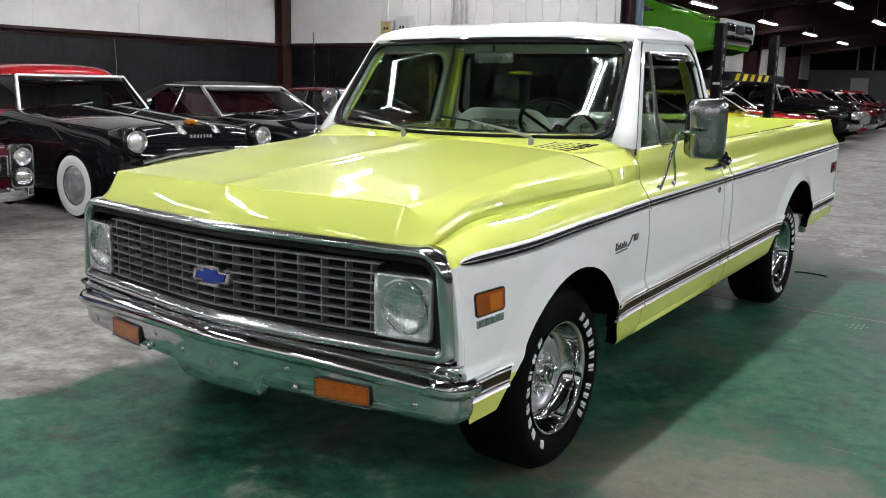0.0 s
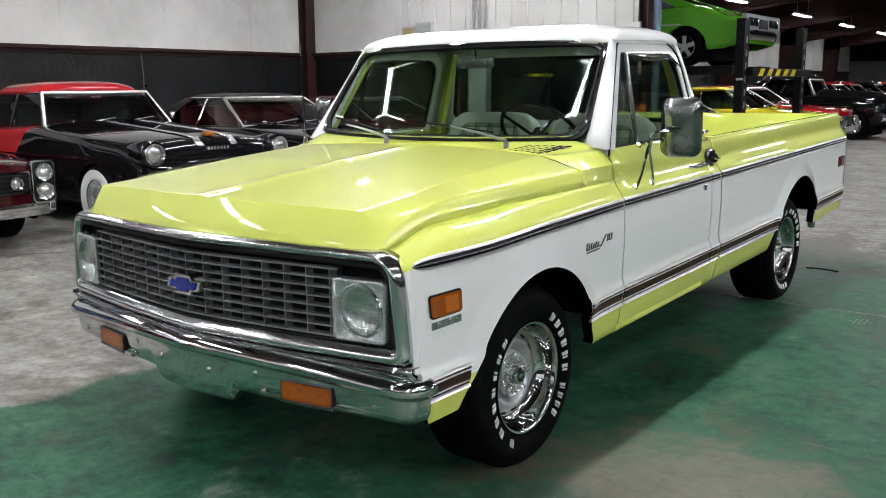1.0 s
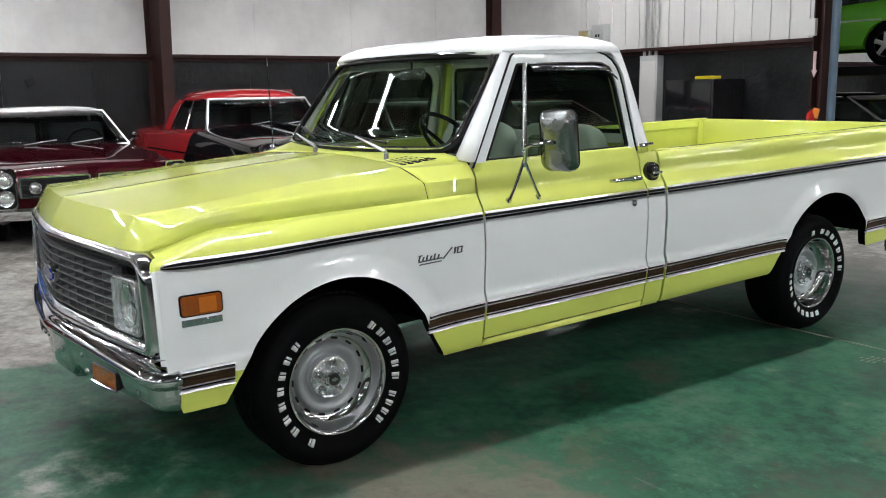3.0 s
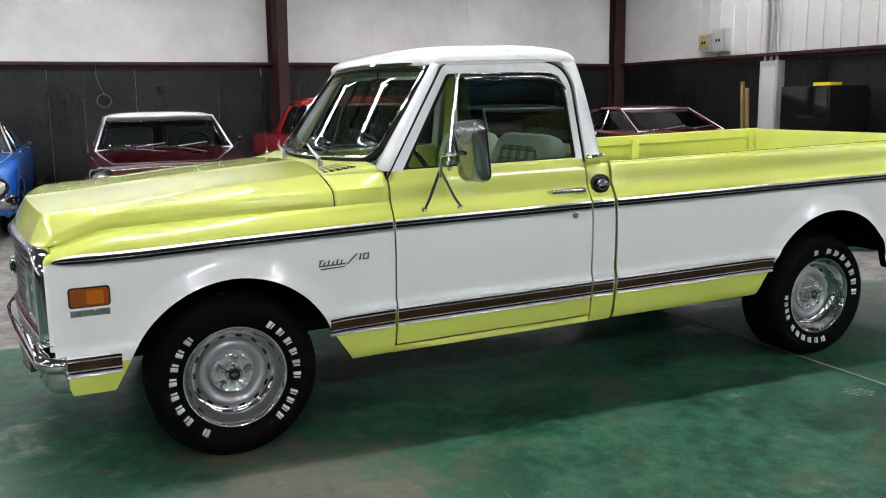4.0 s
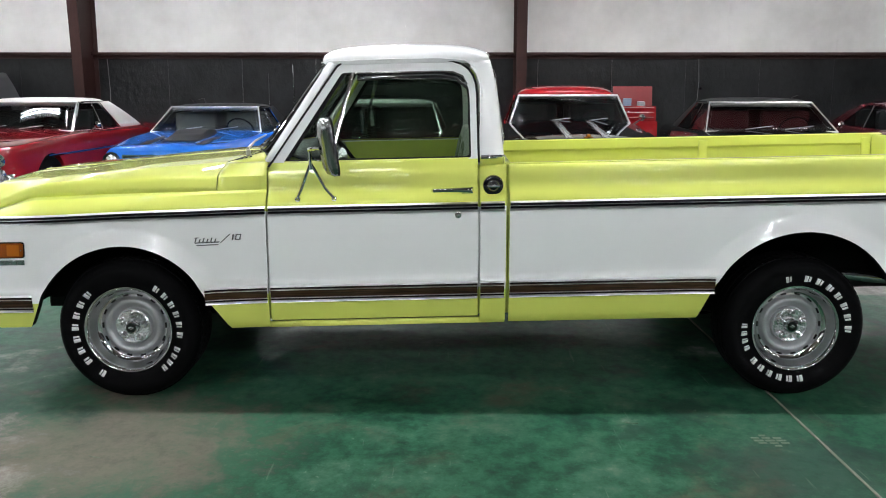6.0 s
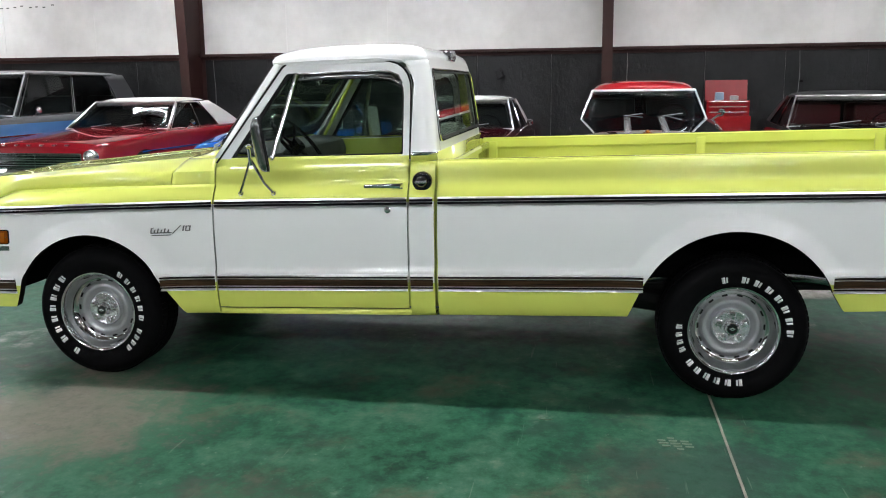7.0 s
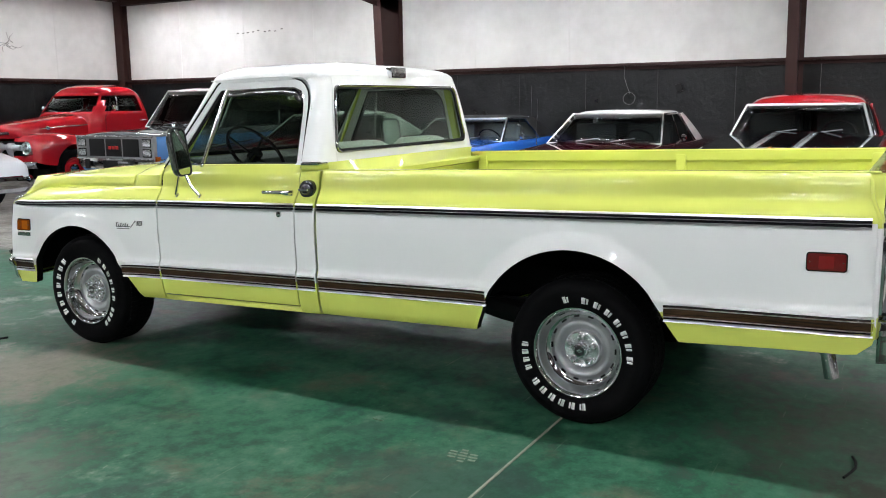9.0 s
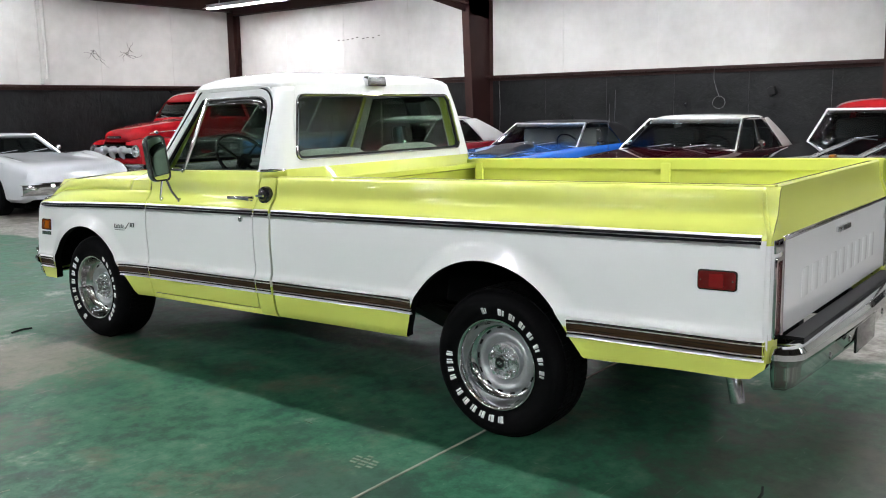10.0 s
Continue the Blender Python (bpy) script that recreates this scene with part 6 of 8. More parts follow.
def disc_wheel(v, x, y, s, r, style, w=0.20):
    h = new("wheel")
    h.parent = v
    h.location = (x, y, r)
    bm = B()
    ri = r * 0.58
    lathe(bm, [(0.0, ri), (0.012, ri + 0.02), (0.018, r * 0.80), (0.010, r * 0.93), (-0.02, r), (-w + 0.02, r), (-w, r * 0.9), (-w, ri)], (0, 0, 0), "y", 36, s)
    tyre = part("tyre", bm, TYRE, h, "black tyre")
    if style == "whitewall":
        bm = B()
        lathe(bm, [(0.010, ri + 0.006), (0.0195, ri + 0.02), (0.0215, r * 0.78), (0.0150, r * 0.90)], (0, 0, 0), "y", 36, s)
        part("whitewall", bm, TYREWHITE, tyre, "wide white sidewall")
    bm = B()
    if style == "spoke":
        lathe(bm, [(0.004, ri), (0.010, ri - 0.012), (-0.02, ri - 0.03), (-0.06, ri - 0.04)], (0, 0, 0), "y", 30, s)
        for k in range(5):
            a = 2 * math.pi * k / 5
            box(bm, math.sin(a) * ri * 0.5, -s * 0.01, math.cos(a) * ri * 0.5, 0.07, 0.04, ri * 0.98, 0.008, rot=Matrix.Rotation(a, 4, "Y"))
        lathe(bm, [(-0.03, 0.07), (0.012, 0.06), (0.018, 0.0)], (0, 0, 0), "y", 20, s)
    elif style == "steel":
        lathe(bm, [(0.004, ri), (0.010, ri - 0.012), (-0.03, ri - 0.03), (-0.035, ri * 0.7), (-0.010, ri * 0.50), (-0.010, ri * 0.3)], (0, 0, 0), "y", 30, s)
        rim_ = part("rim", bm, REDP, h, "red steel rim")
        bm = B()
        lathe(bm, [(-0.012, ri * 0.46), (0.014, ri * 0.42), (0.030, ri * 0.25), (0.036, 0.0)], (0, 0, 0), "y", 24, s)
        part("hub_cap", bm, CHROME, rim_, "domed chrome hub cap")
        return h
    else:
        lathe(bm, [(0.004, ri), (0.012, ri - 0.012), (0.004, ri - 0.03), (-0.006, ri * 0.72), (0.010, ri * 0.55), (0.016, ri * 0.35), (0.026, ri * 0.2), (0.028, 0.0)], (0, 0, 0), "y", 30, s)
    part("rim", bm, BEZEL if style == "whitewall" else CHROME, h, "polished wheel cover")
    return h


def vehicle(name, label, category, m, body, roof_c, L, W, z_hood, z_cowl, z_deck, cabin, roof_z, wheels, r_w=0.335, z_sill=0.24, front=None, glass=None, style="disc",
            second=None, nose=None, seat=None, trunk_drop=0.0, group="", bump_z=0.20, bump_h=1.0, round_=0.10, crown=0.03, soft_rear=0.0, box_rear=False, pillar=None, tail_h=0.0, dome=0.075, rcorner=0.22, tuck=0.70, apillar=None, hump=0.0, belt=0.865):
    """A closed car or truck. cabin: x of screen foot, screen top, roof end, back-glass foot; wheels: x of the axles."""
    v = thing(name, label, category, group, m)
    hw = W / 2
    xa, xb, xc, xd = cabin
    xf, xr = wheels
    arch_r = r_w + 0.045
    ns = sorted(set([0.0, -0.015, -0.05, -0.12, -0.25, -0.4] + [xf + arch_r * math.cos(math.pi * k / 12) for k in range(13)] + [xr + arch_r * math.cos(math.pi * k / 12) for k in range(13)] + [xf + arch_r + 0.01, xf - arch_r - 0.01, xr + arch_r + 0.01, xr - arch_r - 0.01] + list(np.linspace(-0.5, -L + 0.3, 16)) + [xa, xd, -L + 0.2, -L + 0.08, -L + 0.02, -L]), reverse=True)
    nose = nose or [(0.0, 0.86), (0.05, 0.95), (0.25, 1.0)]

    def top(x):
        return float(np.interp(-x, [0.0, 0.06, 0.30, -xa, -xd, L - 0.3, L - 0.05, L], [z_hood - round_ * 0.8, z_hood - round_ * 0.25, z_hood, z_cowl, z_deck, z_deck - trunk_drop, z_deck - trunk_drop - 0.03, z_deck - trunk_drop - 0.12]))

    def half(x):
        return hw * float(np.interp(-x, [0.0, 0.05, 0.25, 0.9, L - 0.9, L - 0.2, L - 0.04, L], [0.86, 0.92, 0.965, 1.0, 1.0, 0.965, 0.92, 0.86]))

    def arch_z(x):
        z = z_sill
        for xw in (xf, xr):
            d = abs(x - xw)
            if d < arch_r:
                z = max(z, r_w * 0.95 + math.sqrt(max(0, arch_r ** 2 - d ** 2)))
        return z
    bm = B()
    rows, mi = [], []
    for x in ns:
        t, h, e = top(x), half(x), arch_z(x)
        zb = z_sill + 0.06 * smooth01((x + 0.25) / 0.25) + 0.08 * smooth01((-L + 0.4 - x) / 0.4)
        e = max(e, zb)
        span = t - zb
        hk = math.exp(-((x - xf) / 0.55) ** 2) + math.exp(-((x - xr) / 0.65) ** 2)
        ps = [(h * 0.90, zb), (h * 0.975, zb + 0.05), (h * 0.995, zb + span * 0.30), (h, zb + span * 0.5), (h * 0.995, zb + span * 0.68), (h * 0.985, t - 0.085), (h * 0.965, t - 0.045 + hump * hk), (h * 0.93, t - 0.018 + hump * hk), (h * 0.86, t - 0.004 + hump * hk), (h * 0.68, t + crown * 0.4 + hump * hk * 0.25), (h * 0.5, t + crown * 0.7), (h * 0.3, t + crown * 0.9), (0.0, t + crown)]
        ps = [(y, max(z, min(e, t - 0.06))) if z < t - 0.05 else (y, z) for y, z in ps]
        row = [(x, y, z) for y, z in ps]
        rows.append(row + [(x, -y, z) for y, z in ps[-2::-1]])
    vs = grid(bm, rows)
    bm.faces.new(vs[0])
    bm.faces.new(vs[-1][::-1])
    if second:
        for f in bm.faces:
            c = f.calc_center_median()
            if second[0](c.x, c.y, c.z):
                f.material_index = 1
    part("body", bm, [body, second[1]] if second else body, v, smooth=38)
    bm = B()
    box(bm, -L / 2, 0, z_sill + 0.16, L * 0.94, W * 0.80, 0.16)
    for xw in (xf, xr):
        box(bm, xw, 0, r_w + 0.10, 2 * arch_r + 0.02, W * 0.66, 2 * r_w)
    part("underbody", bm, WELL, v)
    # greenhouse
    wb, wt = hw * belt, hw * tuck
    zb1 = z_cowl - 0.01
    zb2 = z_deck - 0.01
    gl = glass or GLASS_DARK

    def gp(f, side, upper):
        """Point of the belt or roof line: f runs 0 at the screen to 1 at the back."""
        if upper:
            return Vector((lerp(xb, xc, f), side * wt, roof_z - dome + 0.012))
        return Vector((lerp(xa, xd, f), side * wb, lerp(zb1, zb2, f)))
    bm = B()
    n = 8
    rings = []
    for k, fz in ((0.985, 1.06), (1.015, 0.98), (1.02, 0.88), (0.995, 0.70), (0.94, 0.47), (0.84, 0.26), (0.66, 0.11), (0.40, 0.03), (0.02, 0.0)):
        ring = []
        lx, ly = (xb - xc) * lerp(1.0, k, 0.9), 2 * wt * k
        if k < 0.05:
            lx = 0.05
        for px, py in rrect(lx, ly, min(rcorner, 0.45 * min(lx, ly)), n):
            bow = 0.08 * (1 - min(1.0, abs(py) / (wt * k + 1e-6)) ** 2)
            ring.append(((xb + xc) / 2 + px + (bow if px > 0 else -bow * 0.6) * k, py, roof_z - dome * fz))
        rings.append(ring)
    grid(bm, rings, close=True)
    part("roof", bm, roof_c, v, "roof", smooth=50, thick=0.004)
    pc = pillar or roof_c

    def pane(name_, quad, bow, lab, inset=0.0):
        bm = B()
        a, b, c, d = quad
        rows = []
        for i in range(6):
            t = i / 5
            row = []
            for j in range(13):
                u = j / 12
                p = (a.lerp(b, u)).lerp(d.lerp(c, u), t)
                p = p + Vector(bow) * (1 - (2 * u - 1) ** 2)
                row.append(p)
            rows.append(row)
        grid(bm, rows)
        g = part(name_, bm, gl, v, lab, thick=0.004)
        g.visible_shadow = False
        return rows
    fr = pane("windscreen", (gp(0, 1, 0), gp(0, -1, 0), gp(0, -1, 1), gp(0, 1, 1)), (0.13, 0, 0), "windscreen")
    bm = B()
    loop = fr[0] + [r[-1] for r in fr[1:]] + fr[-1][::-1] + [r[0] for r in fr[::-1]]
    tube(bm, [p + Vector((0.008, 0, 0.003)) for p in loop], 0.015, 6, cap=False)
    part("windscreen_trim", bm, TRIM, v, "bright windscreen frame")
    if not box_rear:
        pane("back_window", (gp(1, -1, 0), gp(1, 1, 0), gp(1, 1, 1), gp(1, -1, 1)), (-0.10, 0, 0), "back window")
    f1 = 0.42 if not soft_rear else 0.40
    f2 = 0.80 if not soft_rear else 0.66
    for s in (1, -1):
        for nm, fa, fb in (("door_window", 0.03, f1), ("quarter_window", f1 + 0.015, f2)):
            bm = B()
            q = [gp(fa, s, 0), gp(fb, s, 0), gp(fb, s, 1), gp(fa, s, 1)]
            slab(bm, [p + Vector((0, -s * 0.008, 0)) for p in q], (0, -s * 0.004, 0))
            g = part(nm, bm, gl, v)
            g.visible_shadow = False
            bm = B()
            tube(bm, q + q[:1], 0.008, 5, cap=False)
            part("window_trim", bm, CHROME, v)
        bm = B()
        rows = []
        for k in range(7):
            u = k / 6
            fa = f2 + 0.05 * math.sin(math.pi * u * 0.5) * (1 - u) * 2 - 0.02 * u
            a0, a1 = gp(fa, s, 0).lerp(gp(fa, s, 1), u), gp(1, s, 0).lerp(gp(1, s, 1), u)
            bulge = Vector((-0.05 * math.sin(math.pi * u), 0, 0.0))
            rows.append([a0 + Vector((0, -s * 0.03, 0)), a0, a0.lerp(a1, 0.5) + Vector((0, s * 0.012, 0)), a1 + bulge, a1 + bulge + Vector((-0.02, -s * 0.07, 0))])
        grid(bm, rows)
        part("rear_pillar", bm, pc, v, thick=0.01, smooth=50)
        bm = B()
        tube(bm, [gp(0, s, 0), gp(0, s, 1)], 0.019, 8)
        part("pillar", bm, apillar or pc, v)
        bm = B()
        tube(bm, [gp(0.10, s, 1), gp(0.92, s, 1)], 0.012, 8)
        part("roof_rail", bm, apillar or pc, v)
        bm = B()
        box(bm, -L / 2 + 0.1, s * half(-L / 2) * 1.0, z_sill + (z_cowl - z_sill) * 0.62, L * 0.62, 0.012, 0.022, 0.004)
        part("side_moulding", bm, CHROME, v)
        if s > 0:
            bm = B()
            xm_ = lerp(xa, xb, 0.4) - 0.15
            lathe(bm, [(-0.03, 0.010), (-0.01, 0.038), (0.012, 0.044), (0.018, 0.046), (0.018, 0.0)], (xm_, s * (hw + 0.05), z_cowl + 0.07), "x", 16, -1)
            tube(bm, [(xm_, s * (hw - 0.06), z_cowl - 0.02), (xm_, s * (hw + 0.04), z_cowl + 0.05)], 0.012, 6)
            part("door_mirror", bm, CHROME, v, "small chrome door mirror")
        for xw in (xf, xr):
            disc_wheel(v, xw, s * (hw - 0.02), s, r_w, style)
    # cabin furniture
    sm = seat or DASH
    for x in ((xa + xc) / 2 - 0.10, xc - 0.05):
        for s in (1, -1):
            bm = B()
            box(bm, x, s * hw * 0.42, z_cowl + 0.02, 0.16, hw * 0.66, 0.46, 0.06)
            part("seat_back", bm, sm, v)
    bm = B()
    box(bm, xa - 0.14, 0, z_cowl - 0.05, 0.35, W * 0.80, 0.10, 0.04)
    part("dashboard", bm, DASH, v)
    bm = B()
    c = Vector((xa - 0.42, hw * 0.42, z_cowl + 0.02))
    rim = ring_pts(c, (-0.8, 0, 0.6), 0.19, 24)
    tube(bm, rim + rim[:2], 0.012, 6, cap=False)
    part("steering_wheel", bm, GLOSSBLACK, v)
    for k in (0.15, -0.35):
        bm = B()
        tube(bm, [(xa + 0.10, k, z_cowl + 0.03), (xa + 0.03 + 0.09, k + 0.34, z_cowl + 0.075)], 0.005, 6)
        part("wiper", bm, ALU, v)
    # bumpers
    for xo, d, nm, zc in ((0.0, 1, "front_bumper", z_sill + bump_z), (-L, -1, "rear_bumper", z_sill + 0.22)):
        bm = B()
        rows = []
        for k in range(17):
            u = -1 + 2 * k / 16
            y = u * hw * 0.99
            x = xo + d * (0.10 - 0.16 * abs(u) ** 4)
            rows.append([(x - d * q, y, zc + h * bump_h) for q, h in ((0.05, 0.075), (0.01, 0.07), (-0.015, 0.035), (-0.012, -0.03), (0.012, -0.075), (0.05, -0.085))])
        grid(bm, rows)
        part(nm, bm, CHROME, v, "chrome bumper", thick=0.006)
    if front:
        front(v, hw, z_hood, z_sill)
    return v


def lamp_round(v, x, y, z, r=0.085, ring=CHROME):
    bm = B()
    lathe(bm, [(-0.05, r * 1.25), (0.01, r * 1.28), (0.03, r * 1.18), (0.022, r * 1.02), (0.0, r)], (x, y, z), "x", 24)
    b = part("headlamp_bezel", bm, ring, v, "headlamp bezel")
    bm = B()
    lathe(bm, [(0.0, r * 1.02), (0.015, r * 0.8), (0.026, r * 0.45), (0.03, 0.0)], (x, y, z), "x", 24)
    part("headlamp", bm, LENS, b, "round headlamp")


def grille_bars(v, x, y0, y1, z0, z1, rows, cols, mt=CHROME, back=BLACK, surround=CHROME):
    bm = B()
    box(bm, x - 0.02, (y0 + y1) / 2, (z0 + z1) / 2, 0.05, y1 - y0, z1 - z0, 0.01)
    g = part("grille", bm, back, v, "dark grille with bright bars")
    for k in range(rows):
        bm = B()
        box(bm, x + 0.010, (y0 + y1) / 2, lerp(z0, z1, (k + 0.5) / rows), 0.02, y1 - y0 - 0.01, 0.010)
        part("bar", bm, mt, g)
    for k in range(cols):
        bm = B()
        box(bm, x + 0.008, lerp(y0, y1, (k + 0.5) / cols), (z0 + z1) / 2, 0.016, 0.008, z1 - z0 - 0.01)
        part("bar", bm, mt, g)
    if surround:
        bm = B()
        o = [(x + 0.016, (y0 + y1) / 2 + u, (z0 + z1) / 2 + w) for u, w in rrect(y1 - y0 + 0.03, z1 - z0 + 0.03, 0.02)]
        i = [(x + 0.016, (y0 + y1) / 2 + u, (z0 + z1) / 2 + w) for u, w in rrect(y1 - y0, z1 - z0, 0.015)]
        frame_ring(bm, o, i, (0.03, 0, 0))
        part("grille_surround", bm, surround, g)
    return g


def front_stacked(v, hw, zh, zs):
    """Split grille with stacked lamps at both sides."""
    for s in (1, -1):
        bm = B()
        box(bm, -0.02, s * (hw - 0.14), 0.61, 0.10, 0.20, 0.37, 0.03)
        hp = part("headlamp_panel", bm, GLOSSBLACK, v, "black panel for stacked lamps")
        bm = B()
        o = [(0.034, s * (hw - 0.14) + u, 0.61 + w) for u, w in rrect(0.215, 0.385, 0.05)]
        i = [(0.034, s * (hw - 0.14) + u, 0.61 + w) for u, w in rrect(0.190, 0.360, 0.04)]
        frame_ring(bm, o, i, (0.03, 0, 0))
        part("panel_rim", bm, CHROME, hp, "thin chrome rim")
        for z in (0.695, 0.525):
            lamp_round(v, 0.035, s * (hw - 0.14), z, 0.064, CHROME_DULL)
        y0, y1 = (0.05, hw - 0.28) if s > 0 else (-hw + 0.28, -0.05)
        grille_bars(v, 0.03, y0, y1, 0.53, 0.70, 4, 1, mt=DARKSTEEL)
        lamp_round(v, 0.05, s * (hw - 0.40), 0.61, 0.048)
    bm = B()
    slab(bm, [(0.02, -0.045, 0.42), (0.10, 0.0, 0.42), (0.02, 0.045, 0.42), (-0.1, 0.045, 0.42), (-0.1, -0.045, 0.42)], (0, 0, 0.36))
    part("nose_beak", bm, paint("maroon_paint", (0.036, 0.003, 0.006)), v)


def front_fifties(v, hw, zh, zs):
    """Bullet lamps in the fender tips, two bright hood bands, wide chrome mouth."""
    for s in (1, -1):
        bm = B()
        lathe(bm, [(-0.55, 0.02), (-0.30, 0.11), (-0.10, 0.138), (0.02, 0.140), (0.05, 0.128), (0.055, 0.115)], (0.0, s * (hw - 0.18), 0.80), "x", 28)
        part("fender_tip", bm, paint("black_paint", (0.006, 0.006, 0.007)), v)
        lamp_round(v, 0.045, s * (hw - 0.18), 0.80, 0.088)
        bm = B()
        ys = [0.17, 0.25]
        rows = []
        for k in range(19):
            t = k / 18
            x = lerp(0.012, -1.75, t)
            z = float(np.interp(-x, [0.0, 0.06, 0.30, 1.98], [zh - 0.112, zh - 0.035, zh, 1.03]))
            rows.append([(x, s * y, z + 0.064) for y in ys])
        grid(bm, rows)
        part("hood_band", bm, BEZEL, v, "bright ribbed hood band", thick=0.004)
    bm = B()
    pts = [(0.02, -hw + 0.26, 0.60), (0.12, -0.35, 0.68), (0.16, 0, 0.70), (0.12, 0.35, 0.68), (0.02, hw - 0.26, 0.60)]
    tube(bm, pts, [0.03, 0.035, 0.04, 0.035, 0.03], 10)
    tube(bm, [(0.14, -hw + 0.30, 0.46), (0.20, 0, 0.47), (0.14, hw - 0.30, 0.46)], [0.05, 0.055, 0.05], 10)
    part("chrome_mouth", bm, CHROME, v, "chrome grille bars")
    bm = B()
    box(bm, 0.02, 0, 0.56, 0.06, 1.15, 0.18, 0.03)
    part("grille_opening", bm, BLACK, v)
    bm = B()
    lathe(bm, [(-0.16, 0.006), (-0.10, 0.024), (0.02, 0.022), (0.06, 0.0)], (-0.10, 0, zh + 0.065), "x", 12)
    box(bm, -0.14, 0, zh + 0.05, 0.10, 0.10, 0.012, 0.004)
    part("hood_ornament", bm, mat("amber_ornament", (0.55, 0.20, 0.03), 0.2, 0.6), v, "amber and gold hood ornament")
    for k in range(7):
        bm = B()
        box(bm, 0.006, -0.12 + k * 0.04, zh - 0.075, 0.012, 0.020, 0.032)
        part("nose_bar", bm, CHROME_DULL, v)


def front_quad(v, hw, zh, zs):
    """Full width grille with paired lamps."""
    grille_bars(v, 0.03, -hw + 0.45, hw - 0.45, 0.50, 0.70, 5, 3)
    for s in (1, -1):
        for y in (hw - 0.15, hw - 0.34):
            lamp_round(v, 0.05, s * y, 0.60, 0.075)


def front_pony(v, hw, zh, zs):
    grille_bars(v, 0.03, -hw + 0.34, hw - 0.34, 0.46, 0.66, 3, 9, mt=CHROME_DULL)
    for s in (1, -1):
        lamp_round(v, 0.02, s * (hw - 0.18), 0.60, 0.085, GLOSSBLACK)
    bm = B()
    rows = []
    for k in range(9):
        t = k / 8
        x = lerp(-0.35, -1.25, t)
        h = 0.065 * smooth01(1 - abs(t - 0.75) / 0.75) + 0.01
        rows.append([(x, -0.26, zh + 0.02 + t * 0.08), (x, -0.20, zh + 0.03 + h + t * 0.07), (x, 0.20, zh + 0.03 + h + t * 0.07), (x, 0.26, zh + 0.02 + t * 0.08)])
    grid(bm, rows)
    part("hood_scoop", bm, SOFTBLACK, v, "black hood scoop", thick=0.006)
    for s in (1, -1):
        bm = B()
        grid(bm, [[(x, s * y, float(np.interp(-x, [0.1, 0.3, 1.5], [zh + 0.016, zh + 0.030, zh + 0.115]))) for x in np.linspace(-0.12, -1.45, 9)] for y in (0.30, 0.42)])
        part("hood_stripe", bm, SOFTBLACK, v, "black hood stripe", thick=0.004)


def front_convertible(v, hw, zh, zs):
    grille_bars(v, 0.03, -hw + 0.30, hw - 0.30, 0.48, 0.70, 7, 1, back=GLOSSBLACK)
    for s in (1, -1):
        for z in (0.67, 0.51):
            lamp_round(v, 0.05, s * (hw - 0.16), z, 0.070)
    for k in range(6):
        bm = B()
        box(bm, 0.0, -0.45 + k * 0.18, zh - 0.03, 0.05, 0.05, 0.02, 0.004)
        part("nose_bar", bm, CHROME, v)


def front_suv(v, hw, zh, zs):
    """Upright silver grille panel with three dark openings, paired square lamps and a heavy bumper."""
    bm = B()
    box(bm, 0.0, 0, 0.855, 0.07, 2 * hw - 0.18, 0.36, 0.02)
    g = part("grille_panel", bm, mat("grey_grille_paint", (0.20, 0.205, 0.21), 0.35, 0.5, var=0.1), v, "silver grey grille panel")
    bm = B()
    tube(bm, [(0.04, -hw + 0.10, 1.03), (0.05, 0, 1.035), (0.04, hw - 0.10, 1.03)], 0.014, 8)
    tube(bm, [(0.04, -hw + 0.10, 0.69), (0.05, 0, 0.69), (0.04, hw - 0.10, 0.69)], 0.010, 8)
    part("grille_edge", bm, CHROME_DULL, g)
    for k in (-1, 0, 1):
        bm = B()
        box(bm, 0.032, k * 0.395, 0.86, 0.02, 0.365, 0.27, 0.01)
        op = part("grille_opening", bm, BLACK, g)
        if k == 0:
            for q in range(3):
                bm = B()
                box(bm, 0.046, -0.085 + q * 0.085, 0.86, 0.012, 0.062, 0.052, 0.004)
                part("badge_bar", bm, mat("red_badge", (0.35, 0.01, 0.01), 0.3), op, "red badge bar")
    for s in (1, -1):
        for z in (0.935, 0.785):
            bm = B()
            box(bm, 0.032, s * (hw - 0.235), z, 0.02, 0.195, 0.125, 0.01)
            fr_ = part("headlamp_frame", bm, GLOSSBLACK, v, "dark headlamp frame")
            bm = B()
            box(bm, 0.042, s * (hw - 0.235), z, 0.015, 0.165, 0.098, 0.008)
            part("headlamp", bm, LENS, fr_, "rectangular headlamp")
        bm = B()
        box(bm, -0.02, s * (hw - 0.075), 0.70, 0.07, 0.06, 0.07, 0.012)
        part("corner_lamp", bm, AMBER, v, "amber corner lamp")
        bm = B()
        box(bm, 0.135, s * 0.52, 0.61, 0.03, 0.10, 0.15, 0.012)
        part("bumper_guard", bm, BLACK, v, "black bumper guard")
    bm = B()
    box(bm, 0.118, 0, 0.60, 0.02, 0.32, 0.14, 0.008)
    part("plate_bracket", bm, DARKSTEEL, v)


